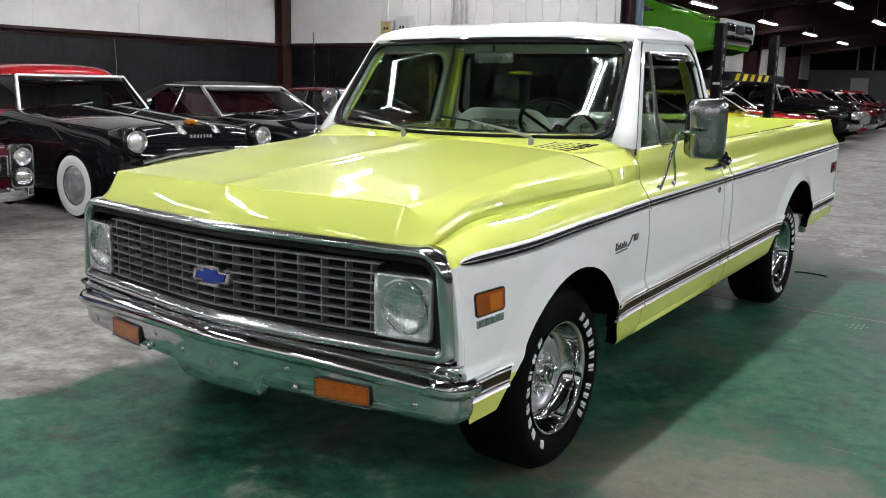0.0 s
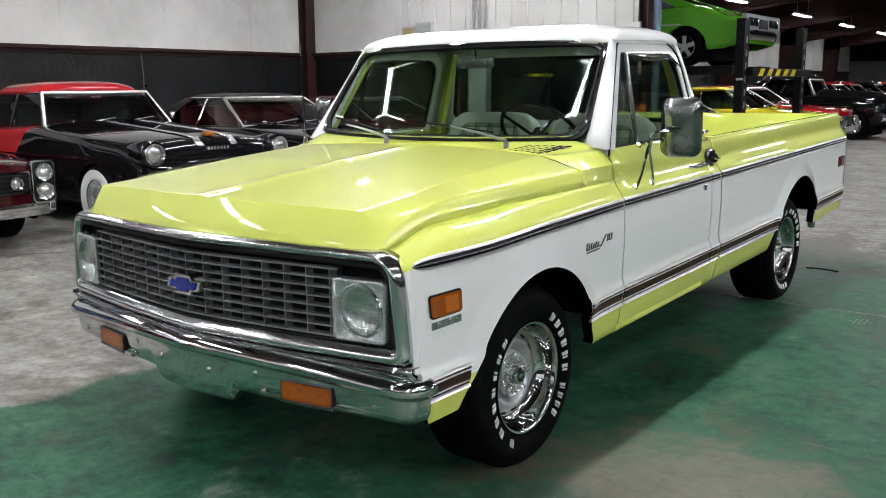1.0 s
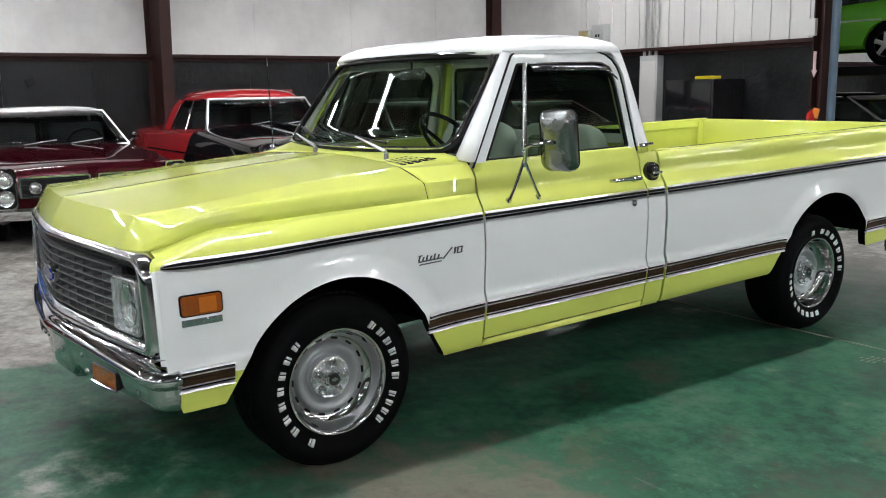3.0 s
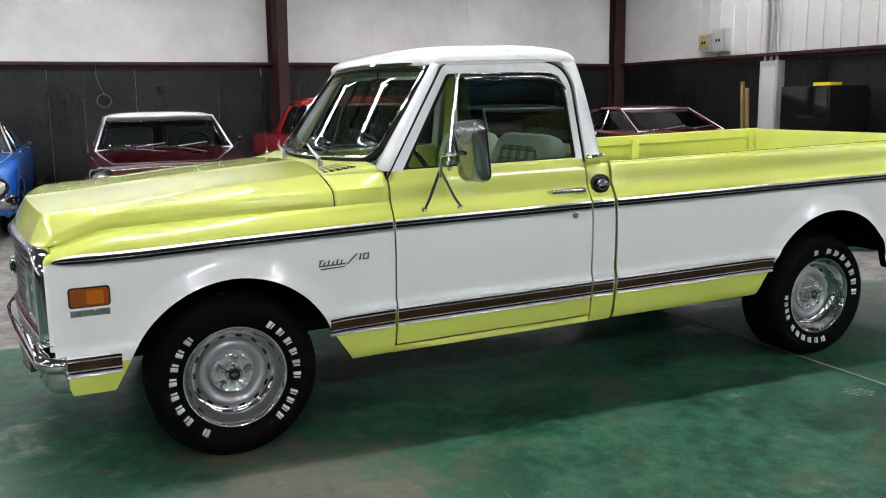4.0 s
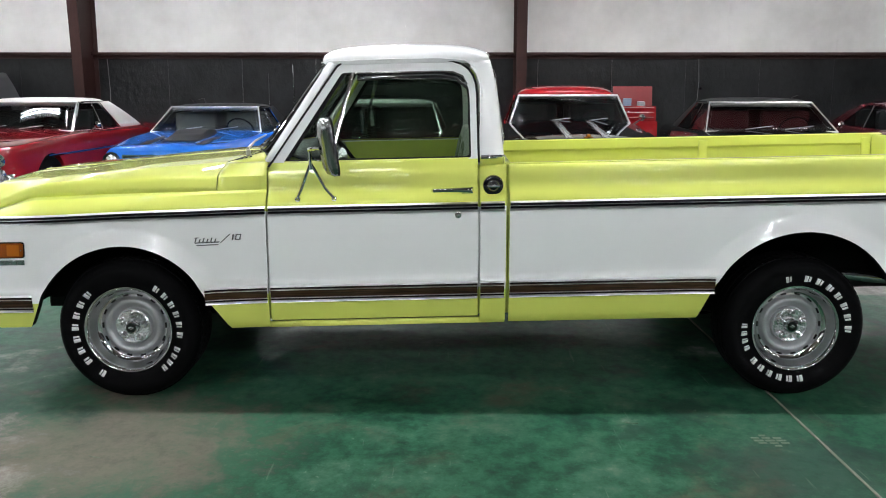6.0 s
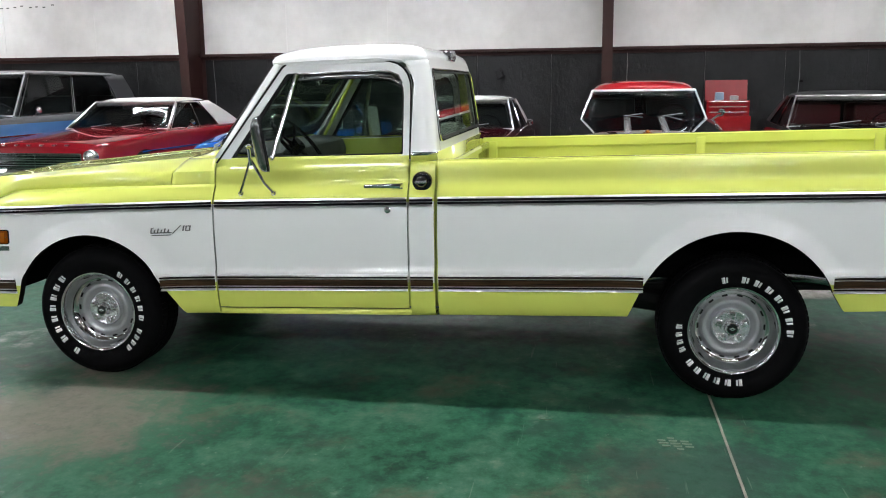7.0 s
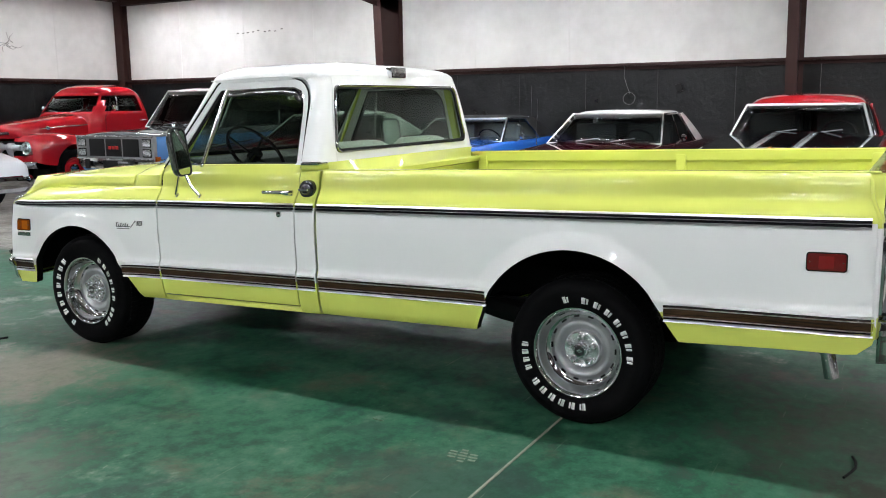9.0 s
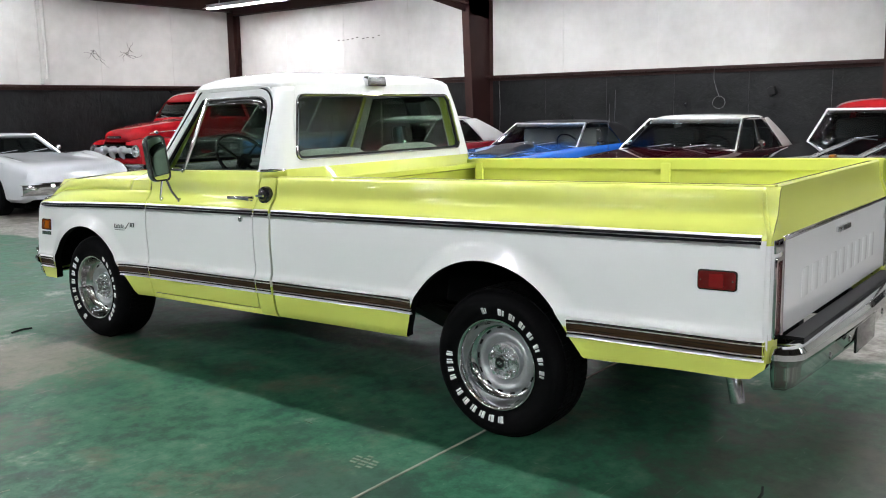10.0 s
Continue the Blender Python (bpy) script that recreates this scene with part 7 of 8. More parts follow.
def forties_pickup(m):
    """Rounded pickup: tapered hood between swollen fenders, round cab with small windows, short bed."""
    v = thing("red_pickup", "deep red forties pickup with a toothed silver grille", "pickup truck", ROW, m)
    hood_x = [0.04, 0.035, 0.015, -0.03, -0.12, -0.30, -0.60, -0.95, -1.36]
    hood_t = [1.045, 1.095, 1.140, 1.175, 1.205, 1.240, 1.280, 1.320, 1.365]
    hood_w = [0.360, 0.395, 0.425, 0.450, 0.470, 0.490, 0.525, 0.570, 0.650]
    bm = B()
    rows = []
    for x, zt, w in zip(hood_x, hood_t, hood_w):
        row = []
        for k in range(21):
            a = math.pi * k / 20
            cy, cz = math.cos(a), math.sin(a)
            row.append((x - 0.05 * abs(cy) ** 3 * (1 if x > -0.2 else 0), w * math.copysign(abs(cy) ** 0.62, cy), 0.95 + (zt - 0.95) * cz ** 0.55 + 0.012 * math.exp(-((cy / 0.08) ** 2))))
        rows.append(row)
    bm.faces.new(grid(bm, rows)[0])
    hood_ = part("hood", bm, REDP, v, "rounded red hood", smooth=55)
    bm = B()
    box(bm, 0.030, 0, 1.045, 0.06, 0.40, 0.045, 0.015)
    part("nose_vent", bm, BLACK, hood_, "dark slot in the nose")
    bm = B()
    tube(bm, [(0.070, -0.20, 1.045), (0.074, 0, 1.048), (0.070, 0.20, 1.045)], 0.008, 6)
    part("vent_bar", bm, CHROME_DULL, hood_)
    for s in (1, -1):
        bm = B()
        tube(bm, [(-0.36, s * 0.500, 1.105), (-0.75, s * 0.548, 1.135), (-1.30, s * 0.640, 1.160)], [0.008, 0.014, 0.010], 8)
        lathe(bm, [(0.0, 0.042), (0.02, 0.036), (0.03, 0.0)], (-0.52, s * 0.516, 1.118), "y", 14, s)
        part("hood_spear", bm, CHROME_DULL, hood_, "dull chrome hood spear")
    # fenders swell over the wheels and roll over at the nose
    fx = [0.06, 0.05, 0.02, -0.05, -0.16, -0.30] + [-0.74 + 0.43 * math.cos(math.pi * k / 14) for k in range(15)] + [-1.22, -1.30, -1.42]
    for s in (1, -1):
        bm = B()
        rows = []
        for x in fx:
            f = float(np.interp(-x, [-0.06, -0.03, 0.10, 0.30, 1.42], [0.0, 0.45, 0.85, 1.0, 1.0]))
            crown = float(np.interp(-x, [-0.06, 0.0, 0.2, 0.6, 1.0, 1.42], [0.90, 0.985, 1.035, 1.045, 1.00, 0.80]))
            out = lerp(0.80, 0.955, f)
            low = float(np.interp(-x, [-0.06, 0.1, 0.3, 1.2, 1.42], [0.56, 0.50, 0.48, 0.44, 0.42]))
            d = abs(x + 0.74)
            if d < 0.43:
                low = max(low, 0.40 + math.sqrt(0.43 ** 2 - d * d))
            prof = [(0.34, crown + 0.01), (0.46, crown - 0.005), (0.60, crown), (lerp(0.60, out, 0.45), crown - 0.018), (lerp(0.60, out, 0.75), crown - 0.062), (lerp(0.60, out, 0.93), crown - 0.125), (out, lerp(crown - 0.20, low, 0.15)), (out, lerp(crown - 0.20, low, 0.55)), (out - 0.015, low), (out - 0.06, low + 0.01)]
            rows.append([(x, s * y, max(z, low)) for y, z in prof])
        grid(bm, rows)
        part("front_fender", bm, REDP, v, "swollen red front fender", thick=0.006, smooth=55)
        # nose panel below the lamps
        bm = B()
        grid(bm, [[(0.02 + 0.035 * math.cos(a) - 0.02 * (y / 0.8) ** 2, s * y, 0.60 + 0.08 * math.sin(a)) for y in (0.0, 0.3, 0.6, 0.80)] for a in (-1.4, -0.7, 0.0, 0.7, 1.4)])
        part("nose_panel", bm, REDP, v, thick=0.006)
        lamp_round(v, 0.05, s * 0.655, 0.790, 0.092, BEZEL)
        # rear fender and running board
        bm = B()
        prof = [(-3.62 + 0.50 * math.cos(math.pi * k / 16), 0.42 + 0.46 * math.sin(math.pi * k / 16)) for k in range(17)]
        grid(bm, [[(x, s * y, z - dz) for x, z in prof] for y, dz in ((0.70, 0.0), (0.86, 0.0), (0.93, 0.03), (0.95, 0.08))])
        part("rear_fender", bm, REDP, v, thick=0.006, smooth=55)
        bm = B()
        box(bm, -2.20, s * 0.84, 0.46, 1.75, 0.22, 0.04, 0.012)
        part("running_board", bm, BLACK, v)
        for xw in (-0.74, -3.62):
            h = disc_wheel(v, xw, s * 0.86, s, 0.375, "steel")
    # silver bar with three drooping teeth
    bm = B()
    box(bm, 0.0, 0, 0.78, 0.10, 1.30, 0.26, 0.04)
    g = part("grille", bm, WELL, v, "dark grille opening")
    bm = B()
    tube(bm, [(0.075, -0.56, 0.800), (0.100, -0.3, 0.806), (0.105, 0, 0.808), (0.100, 0.3, 0.806), (0.075, 0.56, 0.800)], 0.050, 12)
    for k in range(3):
        y = -0.30 + k * 0.30
        lathe(bm, [(-0.04, 0.080), (0.05, 0.078), (0.09, 0.055), (0.11, 0.0)], (0.075, y, 0.805), "x", 16)
        tube(bm, [(0.12, y, 0.79), (0.11, y, 0.71), (0.07, y, 0.65)], [0.062, 0.050, 0.020], 10)
    part("grille_teeth", bm, mat("silver_grille_paint", (0.40, 0.41, 0.43), 0.35, 0.3, var=0.15, scale=14), g, "silver toothed grille bar", smooth=50)
    bm = B()
    rows = []
    for k in range(17):
        u = -1 + 2 * k / 16
        x = 0.20 - 0.10 * abs(u) ** 3
        rows.append([(x - 0.03, u * 0.92, 0.565), (x, u * 0.92, 0.555), (x + 0.012, u * 0.92, 0.515), (x, u * 0.92, 0.455), (x - 0.03, u * 0.92, 0.445)])
    grid(bm, rows)
    part("front_bumper", bm, CHROME_DULL, v, "chrome bumper", thick=0.006)
    # cab: stacked rounded rings with the windows cut out
    levels = [(0.42, -1.36, -2.72, 0.80, 0.16), (0.80, -1.34, -2.76, 0.835, 0.18), (1.15, -1.34, -2.77, 0.835, 0.20), (1.34, -1.36, -2.75, 0.815, 0.22), (1.395, -1.40, -2.74, 0.805, 0.22), (1.50, -1.475, -2.72, 0.780, 0.23), (1.60, -1.545, -2.70, 0.755, 0.24), (1.695, -1.61, -2.67, 0.730, 0.25), (1.76, -1.655, -2.63, 0.700, 0.26), (1.82, -1.71, -2.57, 0.640, 0.27), (1.865, -1.79, -2.48, 0.53, 0.25), (1.892, -1.90, -2.36, 0.36, 0.18), (1.902, -2.06, -2.18, 0.08, 0.04)]

    def cab_ring(z, xf, xr, w, r, inset=0.0):
        out = []
        pts = rrect(xf - xr - 2 * inset, 2 * (w - inset), r, 8)
        n = len(pts)
        for i in range(n):
            a, b = Vector((*pts[i], 0)), Vector((*pts[(i + 1) % n], 0))
            for j in range(8 if i % 9 == 8 else 1):
                c = a.lerp(b, j / 8)
                bow = 0.06 * max(0.0, 1 - (c.y / w) ** 2) if c.x > 0 else 0.0
                out.append(((xf + xr) / 2 + c.x + bow, c.y, z))
        return out

    def window_at(c, w):
        if not 1.39 < c.z < 1.70:
            return False
        front = c.x > -1.80 and abs(c.y) < 0.84 * w
        side = -2.46 < c.x < -1.64 and abs(c.y) > 0.85 * w
        back = c.x < -2.5 and abs(c.y) < 0.55 * w
        return front or side or back
    for shell in (True, False):
        bm = B()
        grid(bm, [cab_ring(*lv, 0.0 if shell else 0.012) for lv in levels], close=True)
        drop = []
        for f in bm.faces:
            c = f.calc_center_median()
            if window_at(c, float(np.interp(c.z, [lv[0] for lv in levels], [lv[3] for lv in levels]))) == shell:
                drop.append(f)
        bmesh.ops.delete(bm, geom=drop, context="FACES")
        if shell:
            part("cab", bm, REDP, v, "rounded red cab", thick=0.008, smooth=60)
        else:
            g = part("cab_windows", bm, GLASS_DARK, v, "cab window glass", thick=0.003)
            g.visible_shadow = False
    for s in (1, -1):
        # door outline, vent bar, handle, wiper and mirror
        bm = B()
        tube(bm, [(-1.56, s * 0.838, 0.60), (-1.56, s * 0.838, 1.30), (-1.66, s * 0.810, 1.40), (-1.80, s * 0.742, 1.70)], 0.004, 5)
        tube(bm, [(-2.58, s * 0.838, 0.60), (-2.58, s * 0.836, 1.15), (-2.56, s * 0.80, 1.42), (-2.52, s * 0.742, 1.70)], 0.004, 5)
        part("door_seam", bm, BLACK, v)
        bm = B()
        tube(bm, [(-1.90, s * 0.806, 1.395), (-1.93, s * 0.735, 1.70)], 0.009, 6)
        part("vent_window_bar", bm, CHROME_DULL, v)
        bm = B()
        tube(bm, [(-2.40, s * 0.845, 1.22), (-2.42, s * 0.875, 1.22), (-2.53, s * 0.875, 1.22)], 0.012, 8)
        part("door_handle", bm, CHROME, v)
        bm = B()
        tube(bm, [(-1.335, s * 0.18, 1.395), (-1.365, s * 0.42, 1.43)], 0.006, 6)
        part("wiper", bm, ALU, v)
        bm = B()
        tube(bm, [(-1.68, s * 0.80, 1.36), (-1.66, s * 0.95, 1.44)], 0.008, 6)
        lathe(bm, [(-0.02, 0.02), (0.0, 0.055), (0.012, 0.055), (0.014, 0.0)], (-1.66, s * 0.97, 1.46), "x", 14, -1)
        part("door_mirror", bm, CHROME_DULL, v)
    bm = B()
    box(bm, -2.45, 0, 1.15, 0.14, 1.3, 0.50, 0.05)
    part("seat_back", bm, DASH, v)
    bm = B()
    rim = ring_pts(Vector((-1.78, 0.36, 1.38)), (-0.7, 0, 0.7), 0.20, 24)
    tube(bm, rim + rim[:2], 0.012, 6, cap=False)
    part("steering_wheel", bm, GLOSSBLACK, v)
    # bed
    bm = B()
    box(bm, -3.78, 0, 0.70, 1.95, 1.36, 0.06)
    for y in (-0.68, 0.68):
        box(bm, -3.78, y, 0.93, 1.95, 0.05, 0.46, 0.012)
    for x in (-2.83, -4.73):
        box(bm, x, 0, 0.91, 0.05, 1.30, 0.42, 0.012)
    part("bed", bm, REDP, v, "red pickup bed")
    bm = B()
    box(bm, -2.35, 0, 0.46, 4.5, 0.80, 0.14)
    part("underbody", bm, WELL, v)
    return v


def front_forties(v, hw, zh, zs):
    """Rounded nose with a toothed bar between the lamps."""
    bm = B()
    rows = []
    for k in range(15):
        t = math.pi * k / 14
        rows.append([(0.02 + 0.10 * math.sin(t), -hw * 0.70 * math.cos(t), z) for z in (0.58, 0.66, 0.74, 0.84)])
    grid(bm, rows)
    g = part("grille", bm, WELL, v, "grille opening", thick=0.01)
    bm = B()
    tube(bm, [(0.08, -hw * 0.72, 0.79), (0.20, -hw * 0.3, 0.80), (0.23, 0, 0.80), (0.20, hw * 0.3, 0.80), (0.08, hw * 0.72, 0.79)], 0.065, 10)
    for k in range(3):
        y = (-0.42 + k * 0.42) * hw
        lathe(bm, [(-0.06, 0.10), (0.06, 0.09), (0.12, 0.05), (0.14, 0.0)], (0.14, y, 0.80), "x", 14)
        tube(bm, [(0.20, y, 0.78), (0.18, y, 0.58)], [0.085, 0.03], 8)
    part("grille_teeth", bm, BEZEL, g, "chrome toothed grille bar")
    for s in (1, -1):
        lamp_round(v, 0.08, s * (hw * 0.80), 0.82, 0.085)
    bm = B()
    box(bm, 0.0, 0, 1.00, 0.10, 0.30, 0.05, 0.015)
    part("nose_vent", bm, CHROME, v)


def front_pony_plain(v, hw, zh, zs):
    """Low pointed nose with slim chrome bumper halves and amber corner lamps."""
    grille_bars(v, 0.03, -hw + 0.25, hw - 0.25, 0.36, 0.50, 4, 1, mt=DARKSTEEL)
    for s in (1, -1):
        bm = B()
        box(bm, -0.02, s * (hw - 0.28), 0.39, 0.05, 0.20, 0.08, 0.015)
        part("corner_lamp", bm, AMBER, v, "amber corner lamp")
        bm = B()
        lathe(bm, [(-0.75, 0.05), (-0.5, 0.16), (-0.1, 0.22), (0.35, 0.16), (0.7, 0.04)], (-0.95, s * (hw - 0.26), 0.66), "x", 20)
        part("fender_swell", bm, SILVERP, v)


MAROON = paint("maroon_paint", (0.036, 0.003, 0.006))
BLACKP = paint("black_paint", (0.006, 0.006, 0.007))
REDP = paint("red_paint", (0.33, 0.009, 0.015))
CRIMSON = paint("crimson_paint", (0.20, 0.008, 0.014))
ORANGERED = paint("coral_red_paint", (0.34, 0.016, 0.020))
BLUEP = paint("bright_blue_paint", (0.018, 0.13, 0.52))
CREAMTOP = paint("white_roof_paint", (0.70, 0.70, 0.68))
SOFTBLACK = mat("black_soft_top", (0.012, 0.012, 0.013), 0.7, var=0.2, scale=12, bump=0.2)
SOFTWHITE = mat("white_soft_top", (0.72, 0.71, 0.68), 0.65, var=0.06, scale=6, bump=0.15)
GREYP = paint("charcoal_paint", (0.085, 0.088, 0.094), 0.3)
SILVERP = paint("silver_paint", (0.66, 0.68, 0.72), 0.15)
GREENP = paint("grass_green_paint", (0.12, 0.42, 0.03))
YELLOWP = paint("yellow_paint", (0.62, 0.52, 0.03))
DKRED = paint("dark_red_paint", (0.075, 0.006, 0.011))
REDVINYL = mat("red_vinyl", (0.13, 0.009, 0.012), 0.5, var=0.1)
PALEVINYL = mat("pale_seat_vinyl", (0.45, 0.43, 0.38), 0.5, var=0.1)
ROW = "cars parked along the black wall"

TWOTONE = two_tone("coral_and_black_paint", (0.006, 0.006, 0.007), (0.34, 0.016, 0.020), -1.0, 1.0, 3.12)
SUVTONE = two_tone("blue_and_charcoal_paint", (0.06, 0.15, 0.33), (0.085, 0.088, 0.094), 0.0, 1.0, 1.03)
vehicle("maroon_coupe", "maroon sixties coupe with a white roof and stacked headlamps", "car", place(-5.15, 0.62, -2), MAROON, CREAMTOP, 5.1, 1.88, 0.80, 0.90, 0.88, (-1.85, -2.42, -3.35, -3.95), 1.345, (-0.95, -3.85), front=front_stacked, group=ROW, bump_z=0.13, bump_h=0.75, pillar=CREAMTOP, apillar=CHROME_DULL, hump=0.01)
vehicle("red_and_black_sedan", "coral red and black fifties hardtop with whitewall tyres", "car", place(-4.80, 3.15, -1.4), TWOTONE, ORANGERED, 5.15, 1.92, 0.90, 1.03, 0.98, (-1.98, -2.26, -3.52, -3.86), 1.530, (-0.76, -3.95), r_w=0.330, front=front_fifties, style="whitewall", group=ROW, seat=DASH, pillar=ORANGERED, apillar=CHROME, crown=0.06, dome=0.15, rcorner=0.34, tuck=0.69, round_=0.14, belt=0.83)
vehicle("black_coupe", "black sixties fastback coupe with a red interior", "car", place(-4.75, 5.62, -5), BLACKP, SOFTBLACK, 5.2, 1.92, 0.84, 0.94, 0.92, (-1.72, -2.35, -3.30, -4.30), 1.36, (-0.95, -3.9), front=front_quad, group=ROW, seat=REDVINYL, pillar=SOFTBLACK, apillar=CHROME)
vehicle("dark_red_hatchback", "dark red eighties hatchback coupe", "car", place(-4.9, 8.0, -5), DKRED, DKRED, 4.55, 1.75, 0.82, 0.94, 0.96, (-1.50, -2.25, -3.10, -4.0), 1.32, (-0.90, -3.4), r_w=0.31, front=front_quad, group=ROW, pillar=DKRED)
vehicle("blue_convertible", "bright blue convertible with a black soft top and hood scoop", "car", place(-5.95, -1.89, -2), BLUEP, SOFTBLACK, 4.75, 1.82, 0.78, 0.885, 0.90, (-1.55, -2.05, -3.0, -3.6), 1.265, (-0.90, -3.65), r_w=0.32, front=front_pony, group=ROW, soft_rear=1, seat=PALEVINYL, pillar=SOFTBLACK, apillar=CHROME, dome=0.06, hump=0.02)
vehicle("red_convertible", "red sixties convertible with a closed white soft top", "car", place(-5.05, -4.35, -3), CRIMSON, SOFTWHITE, 5.1, 1.90, 0.84, 0.93, 0.93, (-1.80, -2.35, -3.35, -4.15), 1.36, (-0.95, -3.85), front=front_convertible, group=ROW, soft_rear=1, pillar=SOFTWHITE, apillar=CHROME)
vehicle("two_tone_suv", "charcoal and blue eighties two-door utility vehicle", "suv", place(-4.95, -6.42, -3), SUVTONE, GREYP, 4.7, 1.98, 1.08, 1.14, 1.16, (-1.35, -1.80, -4.25, -4.55), 1.79, (-0.85, -3.55), r_w=0.38, z_sill=0.42, front=front_suv, group=ROW, pillar=GREYP, box_rear=True, tuck=0.80, belt=0.90)
forties_pickup(place(-5.42, -9.78, 2))

vehicle("silver_sports_car", "silver low sports car with swollen fenders", "car", place(-3.05, -7.00, 90), SILVERP, SILVERP, 4.65, 1.78, 0.76, 0.86, 0.84, (-1.95, -2.45, -2.95, -3.7), 1.20, (-1.0, -3.5), r_w=0.34, z_sill=0.22, front=front_pony_plain, style="spoke", crown=0.03, pillar=SILVERP, round_=0.20, hump=0.10, dome=0.05)
LIFT_ROW = "vehicles in the far part of the hall"
vehicle("green_coupe", "bright green seventies coupe raised on the lift", "car", pose(-7.02, 12.32, 1.72, 0, 0, 180), GREENP, GREENP, 4.72, 1.85, 0.80, 0.92, 0.93, (-1.95, -2.60, -3.10, -4.05), 1.30, (-0.95, -3.80), r_w=0.310, z_sill=0.26, front=front_quad, style="spoke", group=LIFT_ROW, pillar=GREENP, trunk_drop=0.15, hump=0.03)
gc = bpy.data.objects["green_coupe"]
bm = B()
slab(bm, [(-4.70, y, z) for y, z in ((-0.86, 0.62), (-0.80, 0.46), (0.80, 0.46), (0.86, 0.62), (0.84, 0.80), (-0.84, 0.80))], (-0.07, 0, 0))
tp = part("tail_panel", bm, ALU, gc, "dull chrome tail panel")
for yy in (-0.62, -0.38, 0.38, 0.62):
    bm = B()
    box(bm, -4.775, yy, 0.68, 0.02, 0.20, 0.13, 0.01)
    part("tail_lamp", bm, GLOSSBLACK, tp)
bm = B()
box(bm, -4.775, 0, 0.66, 0.02, 0.42, 0.15, 0.01)
part("plate_recess", bm, BLACK, tp)
vehicle("black_coupe", "black sixties coupe with chrome window frames under the car lift", "car", place(-1.95, 12.3, 0), BLACKP, BLACKP, 4.7, 1.85, 0.80, 0.92, 0.92, (-1.30, -1.95, -2.7, -3.7), 1.33, (-0.9, -3.6), front=front_quad, group=LIFT_ROW, pillar=BLACKP, apillar=CHROME)
vehicle("yellow_coupe", "yellow coupe beyond the car lift", "car", place(-1.9, 15.6, 0), YELLOWP, YELLOWP, 4.8, 1.88, 0.84, 0.95, 0.94, (-1.3, -1.9, -3.0, -3.8), 1.38, (-0.9, -3.6), front=front_quad, group=LIFT_ROW, pillar=YELLOWP, apillar=CHROME)
vehicle("red_hardtop", "red hardtop in the far row", "car", place(-2.4, 18.8, 0), REDP, REDP, 4.9, 1.9, 0.86, 0.97, 0.95, (-1.5, -2.05, -3.3, -4.1), 1.40, (-0.9, -3.7), front=front_quad, group=LIFT_ROW, pillar=REDP, apillar=CHROME)
vehicle("black_vintage_sedan", "black forties sedan with a tall chrome grille", "car", place(-2.15, 22.6, 0), BLACKP, BLACKP, 4.9, 1.80, 1.04, 1.14, 1.05, (-1.75, -1.95, -3.2, -3.9), 1.68, (-0.75, -3.8), r_w=0.37, z_sill=0.36, front=front_forties, group=LIFT_ROW, pillar=BLACKP, apillar=CHROME, round_=0.18, crown=0.16, dome=0.16, rcorner=0.3)
for yy, nx, mt_, nm in ((27.5, -2.55, REDP, "red"), (31.2, -2.9, DKRED, "dark red"), (35.0, -2.9, BLACKP, "black"), (38.6, -3.1, REDP, "red"), (42.2, -3.2, DKRED, "dark red")):
    vehicle("parked_car", nm + " classic car in the far row", "car", place(nx, yy, 0), mt_, REDP if nm == "dark red" else mt_, 4.9, 1.9, 0.88, 0.98, 0.95, (-1.7, -2.2, -3.3, -4.1), 1.50, (-0.9, -3.7), front=front_quad, group=LIFT_ROW, pillar=mt_, apillar=CHROME, dome=0.12)


# ---- car lift ----
BLACKSTEEL = mat("black_lift_steel", (0.006, 0.006, 0.0065), 0.5, 0.0, spec=0.15, var=0.2, scale=8)
HAZARD = mat("hazard_yellow", (0.60, 0.47, 0.02), 0.4, var=0.1, scale=10)
lift = thing("car_lift", "black four-post car lift with hazard stripes", "car lift")
for x, y in ((-2.22, 11.28), (-2.25, 14.5), (-7.4, 11.28), (-7.4, 14.5)):
    bm = B()
    for dx, dy, sx, sy in ((-0.06, 0, 0.012, 0.22), (0.0, 0.105, 0.13, 0.012), (0.0, -0.105, 0.13, 0.012), (0.05, 0, 0.03, 0.22)):
        box(bm, x + dx, y + dy, 1.21, sx, sy, 2.42)
    box(bm, x, y, 0.01, 0.28, 0.28, 0.02, 0.004)
    post = part("post", bm, BLACKSTEEL, lift, "black steel lift post")
    for k in range(9):
        bm = B()
        box(bm, x + 0.067, y, 0.5 + k * 0.2, 0.006, 0.05, 0.10, 0.002)
        part("ladder_slot", bm, ALU, post)
for y in (11.62, 13.02):
    bm = B()
    box(bm, -4.85, y, 1.655, 4.9, 0.48, 0.13, 0.012)
    part("runway", bm, BLACKSTEEL, lift, "black steel runway")
for x in (-2.10, -7.4):
    bm = B()
    box(bm, x, 12.90, 1.61, 0.12, 3.2, 0.13, 0.01)
    beam = part("crossbeam", bm, BLACKSTEEL, lift)
    if x > -3:
        for k in range(5):
            bm = B()
            y0 = 11.55 + k * 0.42
            slab(bm, [(x + 0.064, y0, 1.555), (x + 0.064, y0 + 0.20, 1.555), (x + 0.064, y0 + 0.32, 1.665), (x + 0.064, y0 + 0.12, 1.665)], (-0.004, 0, 0))
            part("hazard_stripe", bm, HAZARD, beam)
bm = B()
box(bm, -2.2, 11.165, 1.50, 0.11, 0.008, 0.035)
part("maker_plate", bm, TYREWHITE, lift)

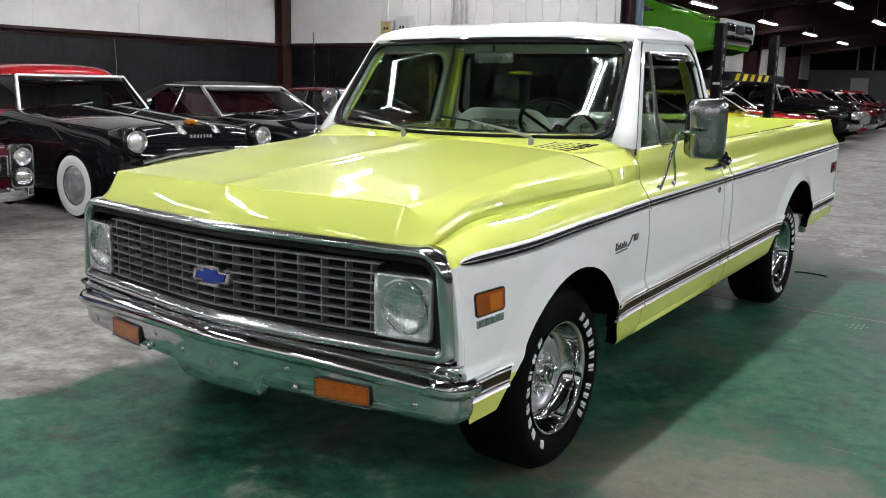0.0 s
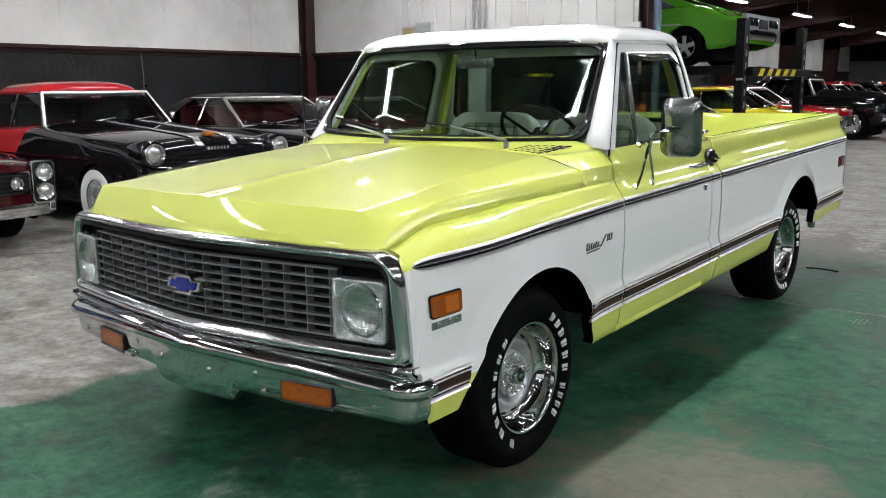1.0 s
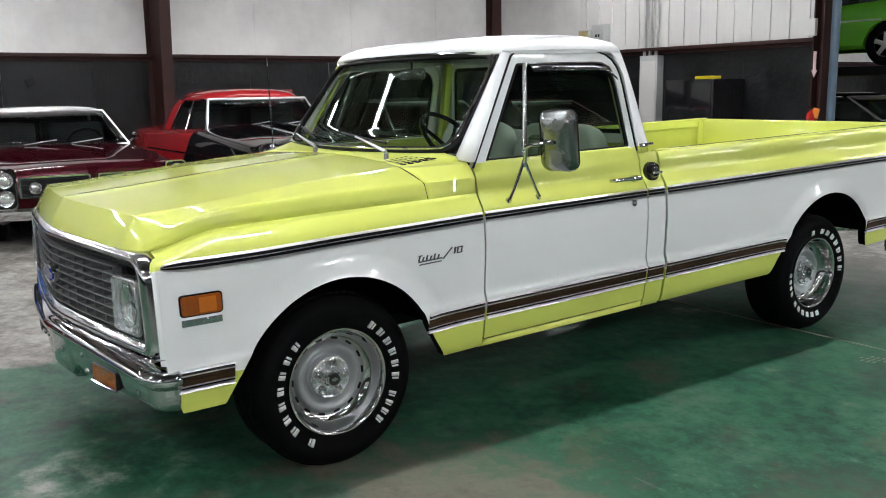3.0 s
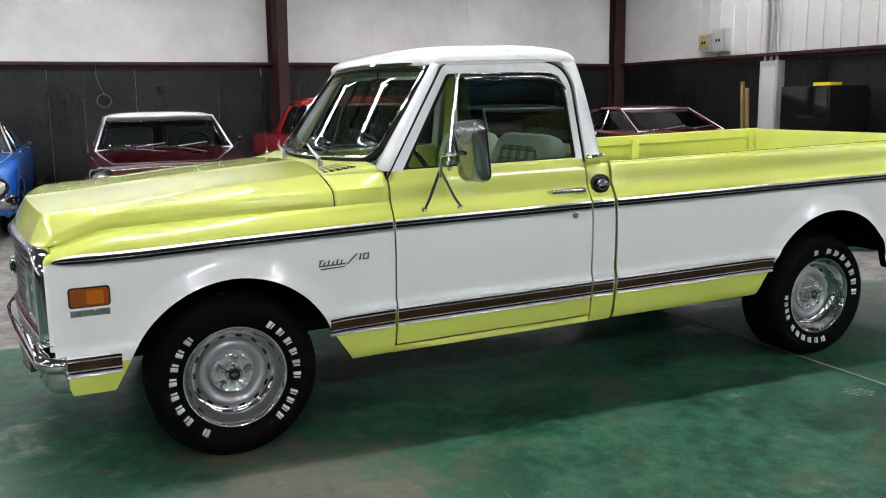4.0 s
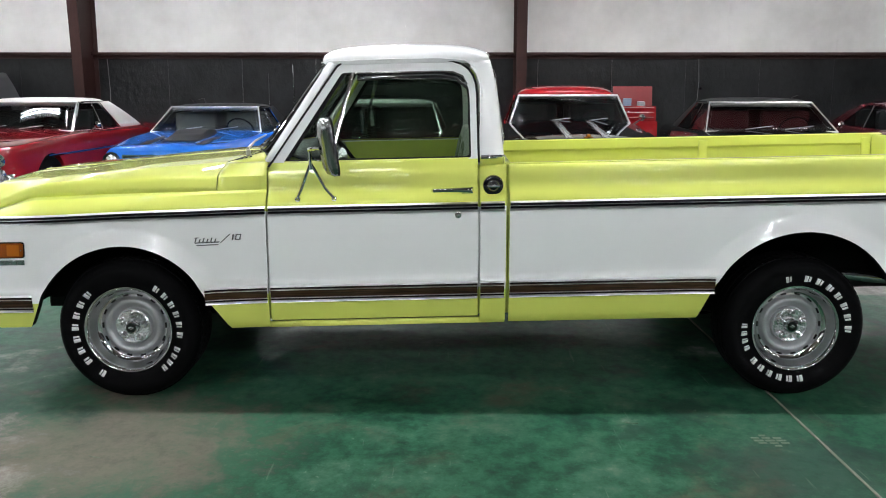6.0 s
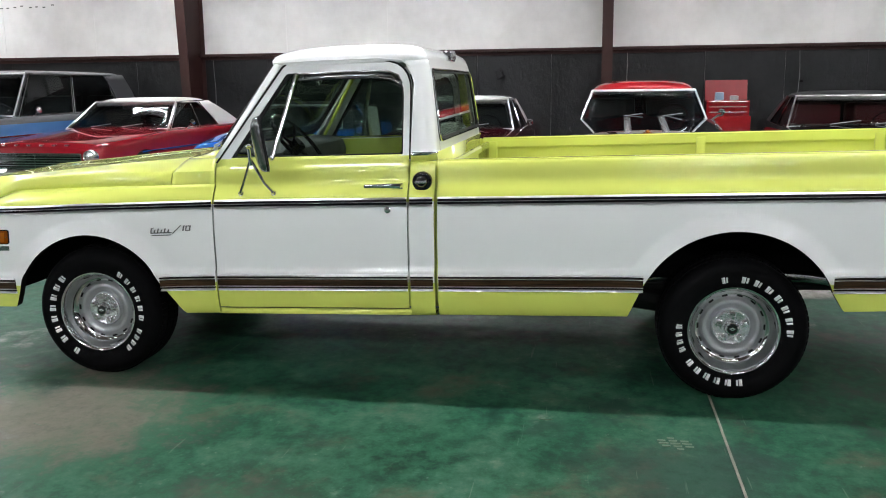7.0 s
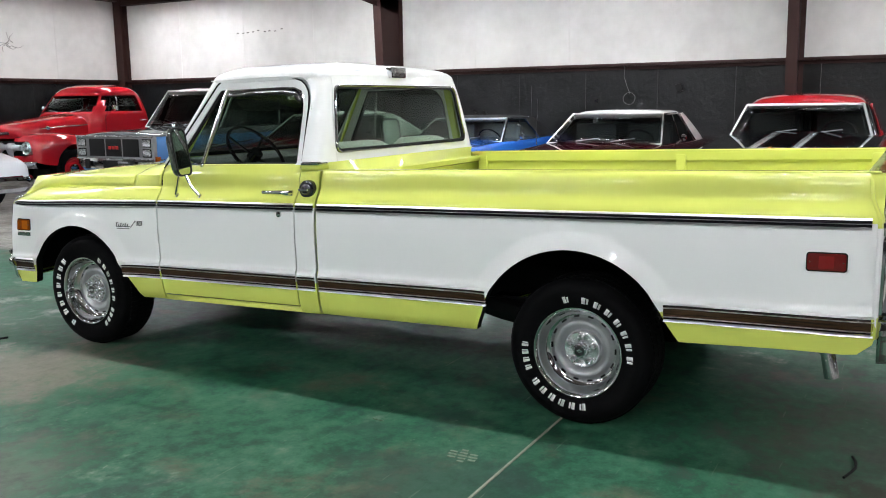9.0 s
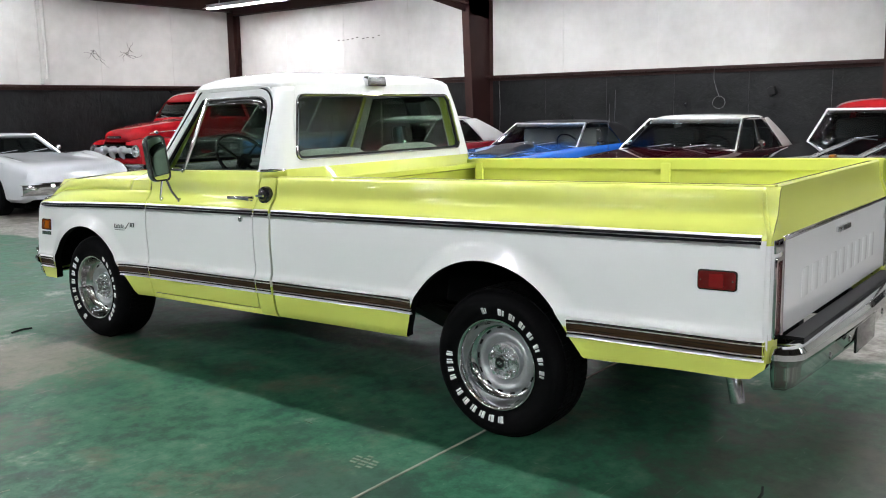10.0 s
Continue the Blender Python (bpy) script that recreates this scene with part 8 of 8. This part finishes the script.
# ---- on and by the walls ----
# drawer cabinet with an open lid box
TOOLDULL = mat("tool_chest_inner_red", (0.19, 0.010, 0.012), 0.5, var=0.15, scale=8)
TOOLRED = paint("tool_chest_red", (0.22, 0.009, 0.012))
chest = thing("tool_chest", "red steel tool chest with an open lid", "tool chest", m=pose(-9.45, 4.62, -0.15, 0, 0, -2))
bm = B()
box(bm, 0, 0, 0.62, 0.45, 0.68, 1.00, 0.01)
part("cabinet", bm, TOOLRED, chest)
bm = B()
box(bm, 0.0, 0, 1.24, 0.36, 0.64, 0.24, 0.01)
part("top_box", bm, TOOLRED, chest)
bm = B()
box(bm, -0.19, 0, 1.50, 0.025, 0.64, 0.34, 0.006, rot=Matrix.Rotation(radians(-10), 4, "Y"))
part("lid", bm, TOOLDULL, chest, "open red lid")
for k in range(9):
    bm = B()
    z = 0.26 + k * 0.098 if k < 6 else 1.155 + (k - 6) * 0.080
    box(bm, 0.228 if k < 6 else 0.185, 0, z, 0.012, 0.60, 0.068 if k < 6 else 0.052, 0.003)
    d = part("drawer", bm, TOOLRED, chest)
    bm = B()
    box(bm, 0.240 if k < 6 else 0.197, 0, z + 0.024, 0.018, 0.56, 0.013, 0.003)
    part("drawer_pull", bm, BEZEL, d)
for x in (-0.17, 0.17):
    for y in (-0.27, 0.27):
        bm = B()
        lathe(bm, [(-0.02, 0.0), (-0.02, 0.06), (0.02, 0.06), (0.02, 0.0)], (x, y, 0.16), "y", 16)
        part("caster", bm, BLACK, chest)
for (dx, dy, sx, sy, sz, c) in ((0.02, -0.12, 0.10, 0.13, 0.12, (0.20, 0.26, 0.36)), (0.05, 0.10, 0.12, 0.12, 0.07, (0.25, 0.25, 0.26))):
    bm = B()
    box(bm, dx, dy, 1.36 + sz / 2, sx, sy, sz, 0.02)
    o = part("tool_tray", bm, mat("tray_plastic", c, 0.4, var=0.1), None)
    o.matrix_world = pose(-9.45, 4.62, -0.15, 0, 0, -2)
    tagged(o, "small plastic tray of tools on the chest", "tray")

# electrical boxes and conduits on the partition
for x, w, h, z, mt in ((-7.30, 0.26, 0.27, 2.30, CONDUIT), (-6.96, 0.30, 0.36, 2.32, CONDUIT)):
    t = thing("electrical_box", "grey metal electrical box on the ribbed wall", "electrical box", "electrical boxes")
    bm = B()
    box(bm, x, CORNER_Y - 0.09, z, w, 0.14, h, 0.008)
    part("case", bm, mt, t)
    bm = B()
    box(bm, x, CORNER_Y - 0.165, z, w - 0.04, 0.012, h - 0.04, 0.004)
    part("cover", bm, mat("yellowed_cover", (0.36, 0.29, 0.13), 0.5, var=0.4, scale=9) if w < 0.28 else CONDUIT, t, "box cover")
    for k in range(2):
        bm = B()
        box(bm, x - 0.03 + 0.06 * k, CORNER_Y - 0.174, z, 0.035, 0.008, 0.045, 0.002)
        part("switch", bm, BLACK, t)
for x in (-6.02, -5.90, -5.78):
    bm = B()
    tube(bm, [(x, CORNER_Y - 0.06, 1.95), (x, CORNER_Y - 0.06, 4.4)], 0.025, 8)
    tagged(part("conduit", bm, CONDUIT), "grey vertical conduit on the partition wall", "conduit", "conduits")
t = thing("breaker_panel", "tall pale grey breaker panel under the conduits", "electrical panel")
bm = B()
box(bm, -5.84, CORNER_Y - 0.09, 1.30, 0.36, 0.15, 1.30, 0.01)
part("case", bm, CONDUIT, t)
bm = B()
box(bm, -5.84, CORNER_Y - 0.17, 1.34, 0.30, 0.012, 1.05, 0.005)
part("panel_door", bm, WHITEMETAL, t)
PINE = mat("bare_pine", (0.33, 0.22, 0.10), 0.6, var=0.2, scale=12)
for x, ln in ((-6.32, 1.65), (-6.22, 1.55)):
    bm = B()
    box(bm, x, CORNER_Y - 0.17, ln / 2 + 0.01, 0.045, 0.045, ln, 0.004, rot=Matrix.Rotation(radians(3), 4, "X"))
    tagged(part("wooden_batten", bm, PINE), "bare wooden batten leaning on the wall", "batten", "battens")
t = thing("switch_box", "small white switch box on the end column", "switch box")
bm = B()
box(bm, PART_END - 0.02, CORNER_Y - 0.16, 2.20, 0.16, 0.06, 0.22, 0.01)
part("case", bm, WHITEMETAL, t)
bm = B()
c = [(-0.022, 0.17), (0.022, 0.17), (0.022, -0.07), (0.045, -0.07), (0.0, -0.17), (-0.045, -0.07), (-0.022, -0.07)]
slab(bm, [(PART_END + 0.05 + u, CORNER_Y - 0.135, 1.72 + v) for u, v in c], (0, -0.004, 0))
tagged(part("arrow_sign", bm, mat("pale_pink_label", (0.62, 0.45, 0.43), 0.5, var=0.2)), "pale arrow sign pointing down on the column", "sign")
t = thing("fire_extinguisher", "small red fire extinguisher hung on the column", "fire extinguisher")
ex, ey = PART_END + 0.09, CORNER_Y - 0.20
bm = B()
lathe(bm, [(0.0, 0.0), (0.0, 0.062), (0.01, 0.068), (0.32, 0.068), (0.36, 0.050), (0.385, 0.022), (0.40, 0.020), (0.40, 0.0)], (ex, ey, 0.74), "z", 20)
part("bottle", bm, paint("extinguisher_red", (0.36, 0.015, 0.012)), t)
bm = B()
box(bm, ex, ey, 1.155, 0.03, 0.05, 0.03, 0.005)
tube(bm, [(ex - 0.02, ey - 0.02, 1.165), (ex - 0.02, ey - 0.10, 1.20)], 0.010, 6)
tube(bm, [(ex + 0.02, ey, 1.15), (ex + 0.085, ey, 1.13), (ex + 0.09, ey, 0.90)], 0.011, 6)
part("valve", bm, BLACK, t, "black valve, lever and hose")
bm = B()
box(bm, ex + 0.075, ey - 0.03, 1.09, 0.09, 0.012, 0.13, 0.004, rot=Matrix.Rotation(radians(12), 4, "Y"))
part("tag", bm, mat("orange_tag", (0.75, 0.22, 0.02), 0.5, var=0.1), t, "orange inspection tag")
bm = B()
tube(bm, [(PART_END + 0.235, CORNER_Y + 0.0, 0.0), (PART_END + 0.235, CORNER_Y + 0.0, 4.3)], 0.055, 14)
tagged(part("conduit", bm, mat("blue_grey_pipe", (0.10, 0.15, 0.20), 0.4, var=0.15)), "blue grey pipe beside the end column", "pipe")
# bins by the partition
t = thing("storage_cabinet", "tall dark storage cabinet against the black panels", "cabinet")
bm = B()
box(bm, -4.55, CORNER_Y - 0.40, 0.78, 0.85, 0.70, 1.56, 0.02)
part("case", bm, GLOSSBLACK, t)
bm = B()
box(bm, -4.55, CORNER_Y - 0.755, 0.80, 0.78, 0.012, 1.44, 0.006)
part("panel_door", bm, GLOSSBLACK, t)
bm = B()
box(bm, -4.5, CORNER_Y - 0.40, 1.585, 0.30, 0.22, 0.05, 0.02)
tagged(part("yellow_pad", bm, YELLOWP), "yellow pad lying on the dark cabinet", "pad")

# cable loops, wall boxes and small marks on the black wall
CABLE = mat("pale_cable", (0.14, 0.145, 0.14), 0.5, var=0.1)
bm = B()
yc = 0.15
pts = [(WX + 0.05, yc - 0.06, 2.03), (WX + 0.04, yc - 0.07, 1.86), (WX + 0.04, yc - 0.02, 1.70), (WX + 0.04, yc + 0.03, 1.58)]
for k in range(28):
    a = 2 * math.pi * k / 12
    pts.append((WX + 0.035 + 0.004 * math.sin(k), yc + 0.02 + 0.10 * math.sin(a) * (1 + 0.05 * math.sin(k)), 1.50 + 0.10 * math.cos(a)))
tube(bm, pts, 0.0042, 6)
tagged(part("cable_coil", bm, CABLE), "pale cable coil hanging on the black wall", "cable")
for y, z0, z1 in ((-4.05, 2.0, 0.9), (5.75, 2.0, 1.2)):
    bm = B()
    tube(bm, [(WX + 0.03, y, z0), (WX + 0.03, y + 0.02, (z0 + z1) / 2), (WX + 0.03, y, z1)], 0.005, 6)
    tagged(part("wall_cable", bm, CABLE), "thin cable running down the black wall", "cable", "wall cables")
for y, z in ((1.0, 1.66), (-2.5, 1.25), (7.4, 1.3)):
    bm = B()
    box(bm, WX + 0.05, y, z, 0.08, 0.11, 0.13, 0.02, rot=Matrix.Rotation(radians(20), 4, "X"))
    tagged(part("wall_box", bm, BLACK), "small dark junction box on the wall", "junction box", "wall boxes")
t = thing("downpipe", "white pipe down the end wall", "pipe")
bm = B()
tube(bm, [(-5.15, SOUTH_Y + 0.06, 4.2), (-5.15, SOUTH_Y + 0.06, 2.10)], 0.035, 10)
tube(bm, [(-5.03, SOUTH_Y + 0.05, 4.2), (-5.03, SOUTH_Y + 0.05, 2.10)], 0.014, 8)
part("pipe", bm, WHITEMETAL, t)
bm = B()
box(bm, -5.1, SOUTH_Y + 0.09, 2.14, 0.16, 0.12, 0.10, 0.01)
part("foot_bracket", bm, WHITEMETAL, t)
# dark branching stains and tear holes in the white sheets
STAIN = mat("wall_tear", (0.09, 0.085, 0.08), 0.8, var=0.3, scale=30)
rng = random.Random(7)
for cx, cz in ((-7.05, 2.78), (-6.25, 2.70)):
    bm = B()
    for b in range(7):
        x, z = cx + rng.uniform(-0.12, 0.12), cz + rng.uniform(-0.10, 0.10)
        a = rng.uniform(0, 6.28)
        pts = [(x, SOUTH_Y + 0.004, z)]
        for k in range(6):
            a += rng.uniform(-0.7, 0.7)
            x, z = x + 0.05 * math.cos(a), z + 0.04 * math.sin(a)
            pts.append((x, SOUTH_Y + 0.004, z))
        tube(bm, pts, [0.006 - 0.0007 * k for k in range(7)], 5)
    tagged(part("wall_tear", bm, STAIN), "dark torn cracks in the white insulation", "crack", "wall cracks")
for k in range(9):
    bm = B()
    box(bm, WX + 0.004, -8.2 + k * 0.14 + rng.uniform(-0.03, 0.03), 2.97 + rng.uniform(-0.02, 0.02), 0.008, 0.05, 0.018)
    tagged(part("wall_scuff", bm, STAIN), "small dark scuff mark on the white sheets", "scuff", "wall scuffs")

# floor marks: a worn printed patch, white scratches
MARK = mat("worn_white_mark", (0.155, 0.190, 0.140), 0.6, var=0.4, scale=30)
bm = B()
for k in range(5):
    for j in range(3):
        if abs(k - 2) + 1.6 * abs(j - 1) < 3.2:
            box(bm, 1.41 + 0.028 * k, 2.86 + 0.048 * j + 0.008 * k, 0.001, 0.014, 0.040 - 0.006 * abs(k - 2), 0.003)
tagged(part("floor_mark", bm, MARK), "worn pale printed mark on the green floor", "floor mark")
for k in range(16):
    bm = B()
    x, y, a = rng.uniform(1.2, 3.4), rng.uniform(-1.5, 5.0), rng.uniform(0, 3.14)
    pts = [(x + 0.03 * i * math.cos(a) + rng.uniform(-0.006, 0.006), y + 0.03 * i * math.sin(a), 0.0012) for i in range(rng.randint(2, 6))]
    tube(bm, pts, 0.0022, 4)
    tagged(part("floor_scratch", bm, MARK), "fine pale scratch in the floor paint", "scratch", "floor scratches")
bm = B()
pts = [(1.08 + 0.05 * i, -0.62 - 0.02 * math.sin(i * 1.3), 0.006) for i in range(4)]
tube(bm, pts, 0.007, 6)
tagged(part("floor_scrap", bm, BLACK), "bit of dark rubber on the floor", "scrap")
bm = B()
tube(bm, [(0.75 + 0.06 * i, 4.38 + 0.02 * math.sin(i), 0.004) for i in range(5)], 0.006, 6)
tagged(part("floor_scrap", bm, BLACK), "dark crack filler strip on the floor", "scrap")
# radio aerials of parked cars
for x, y, z0, z1 in ((-6.85, -0.22, 0.88, 1.50), (-9.0, -1.22, 0.86, 1.72)):
    bm = B()
    tube(bm, [(x, y, z0), (x - 0.03, y, z1)], [0.005, 0.003], 6)
    tagged(part("car_aerial", bm, CHROME), "thin chrome radio aerial on a car", "aerial", "car aerials")
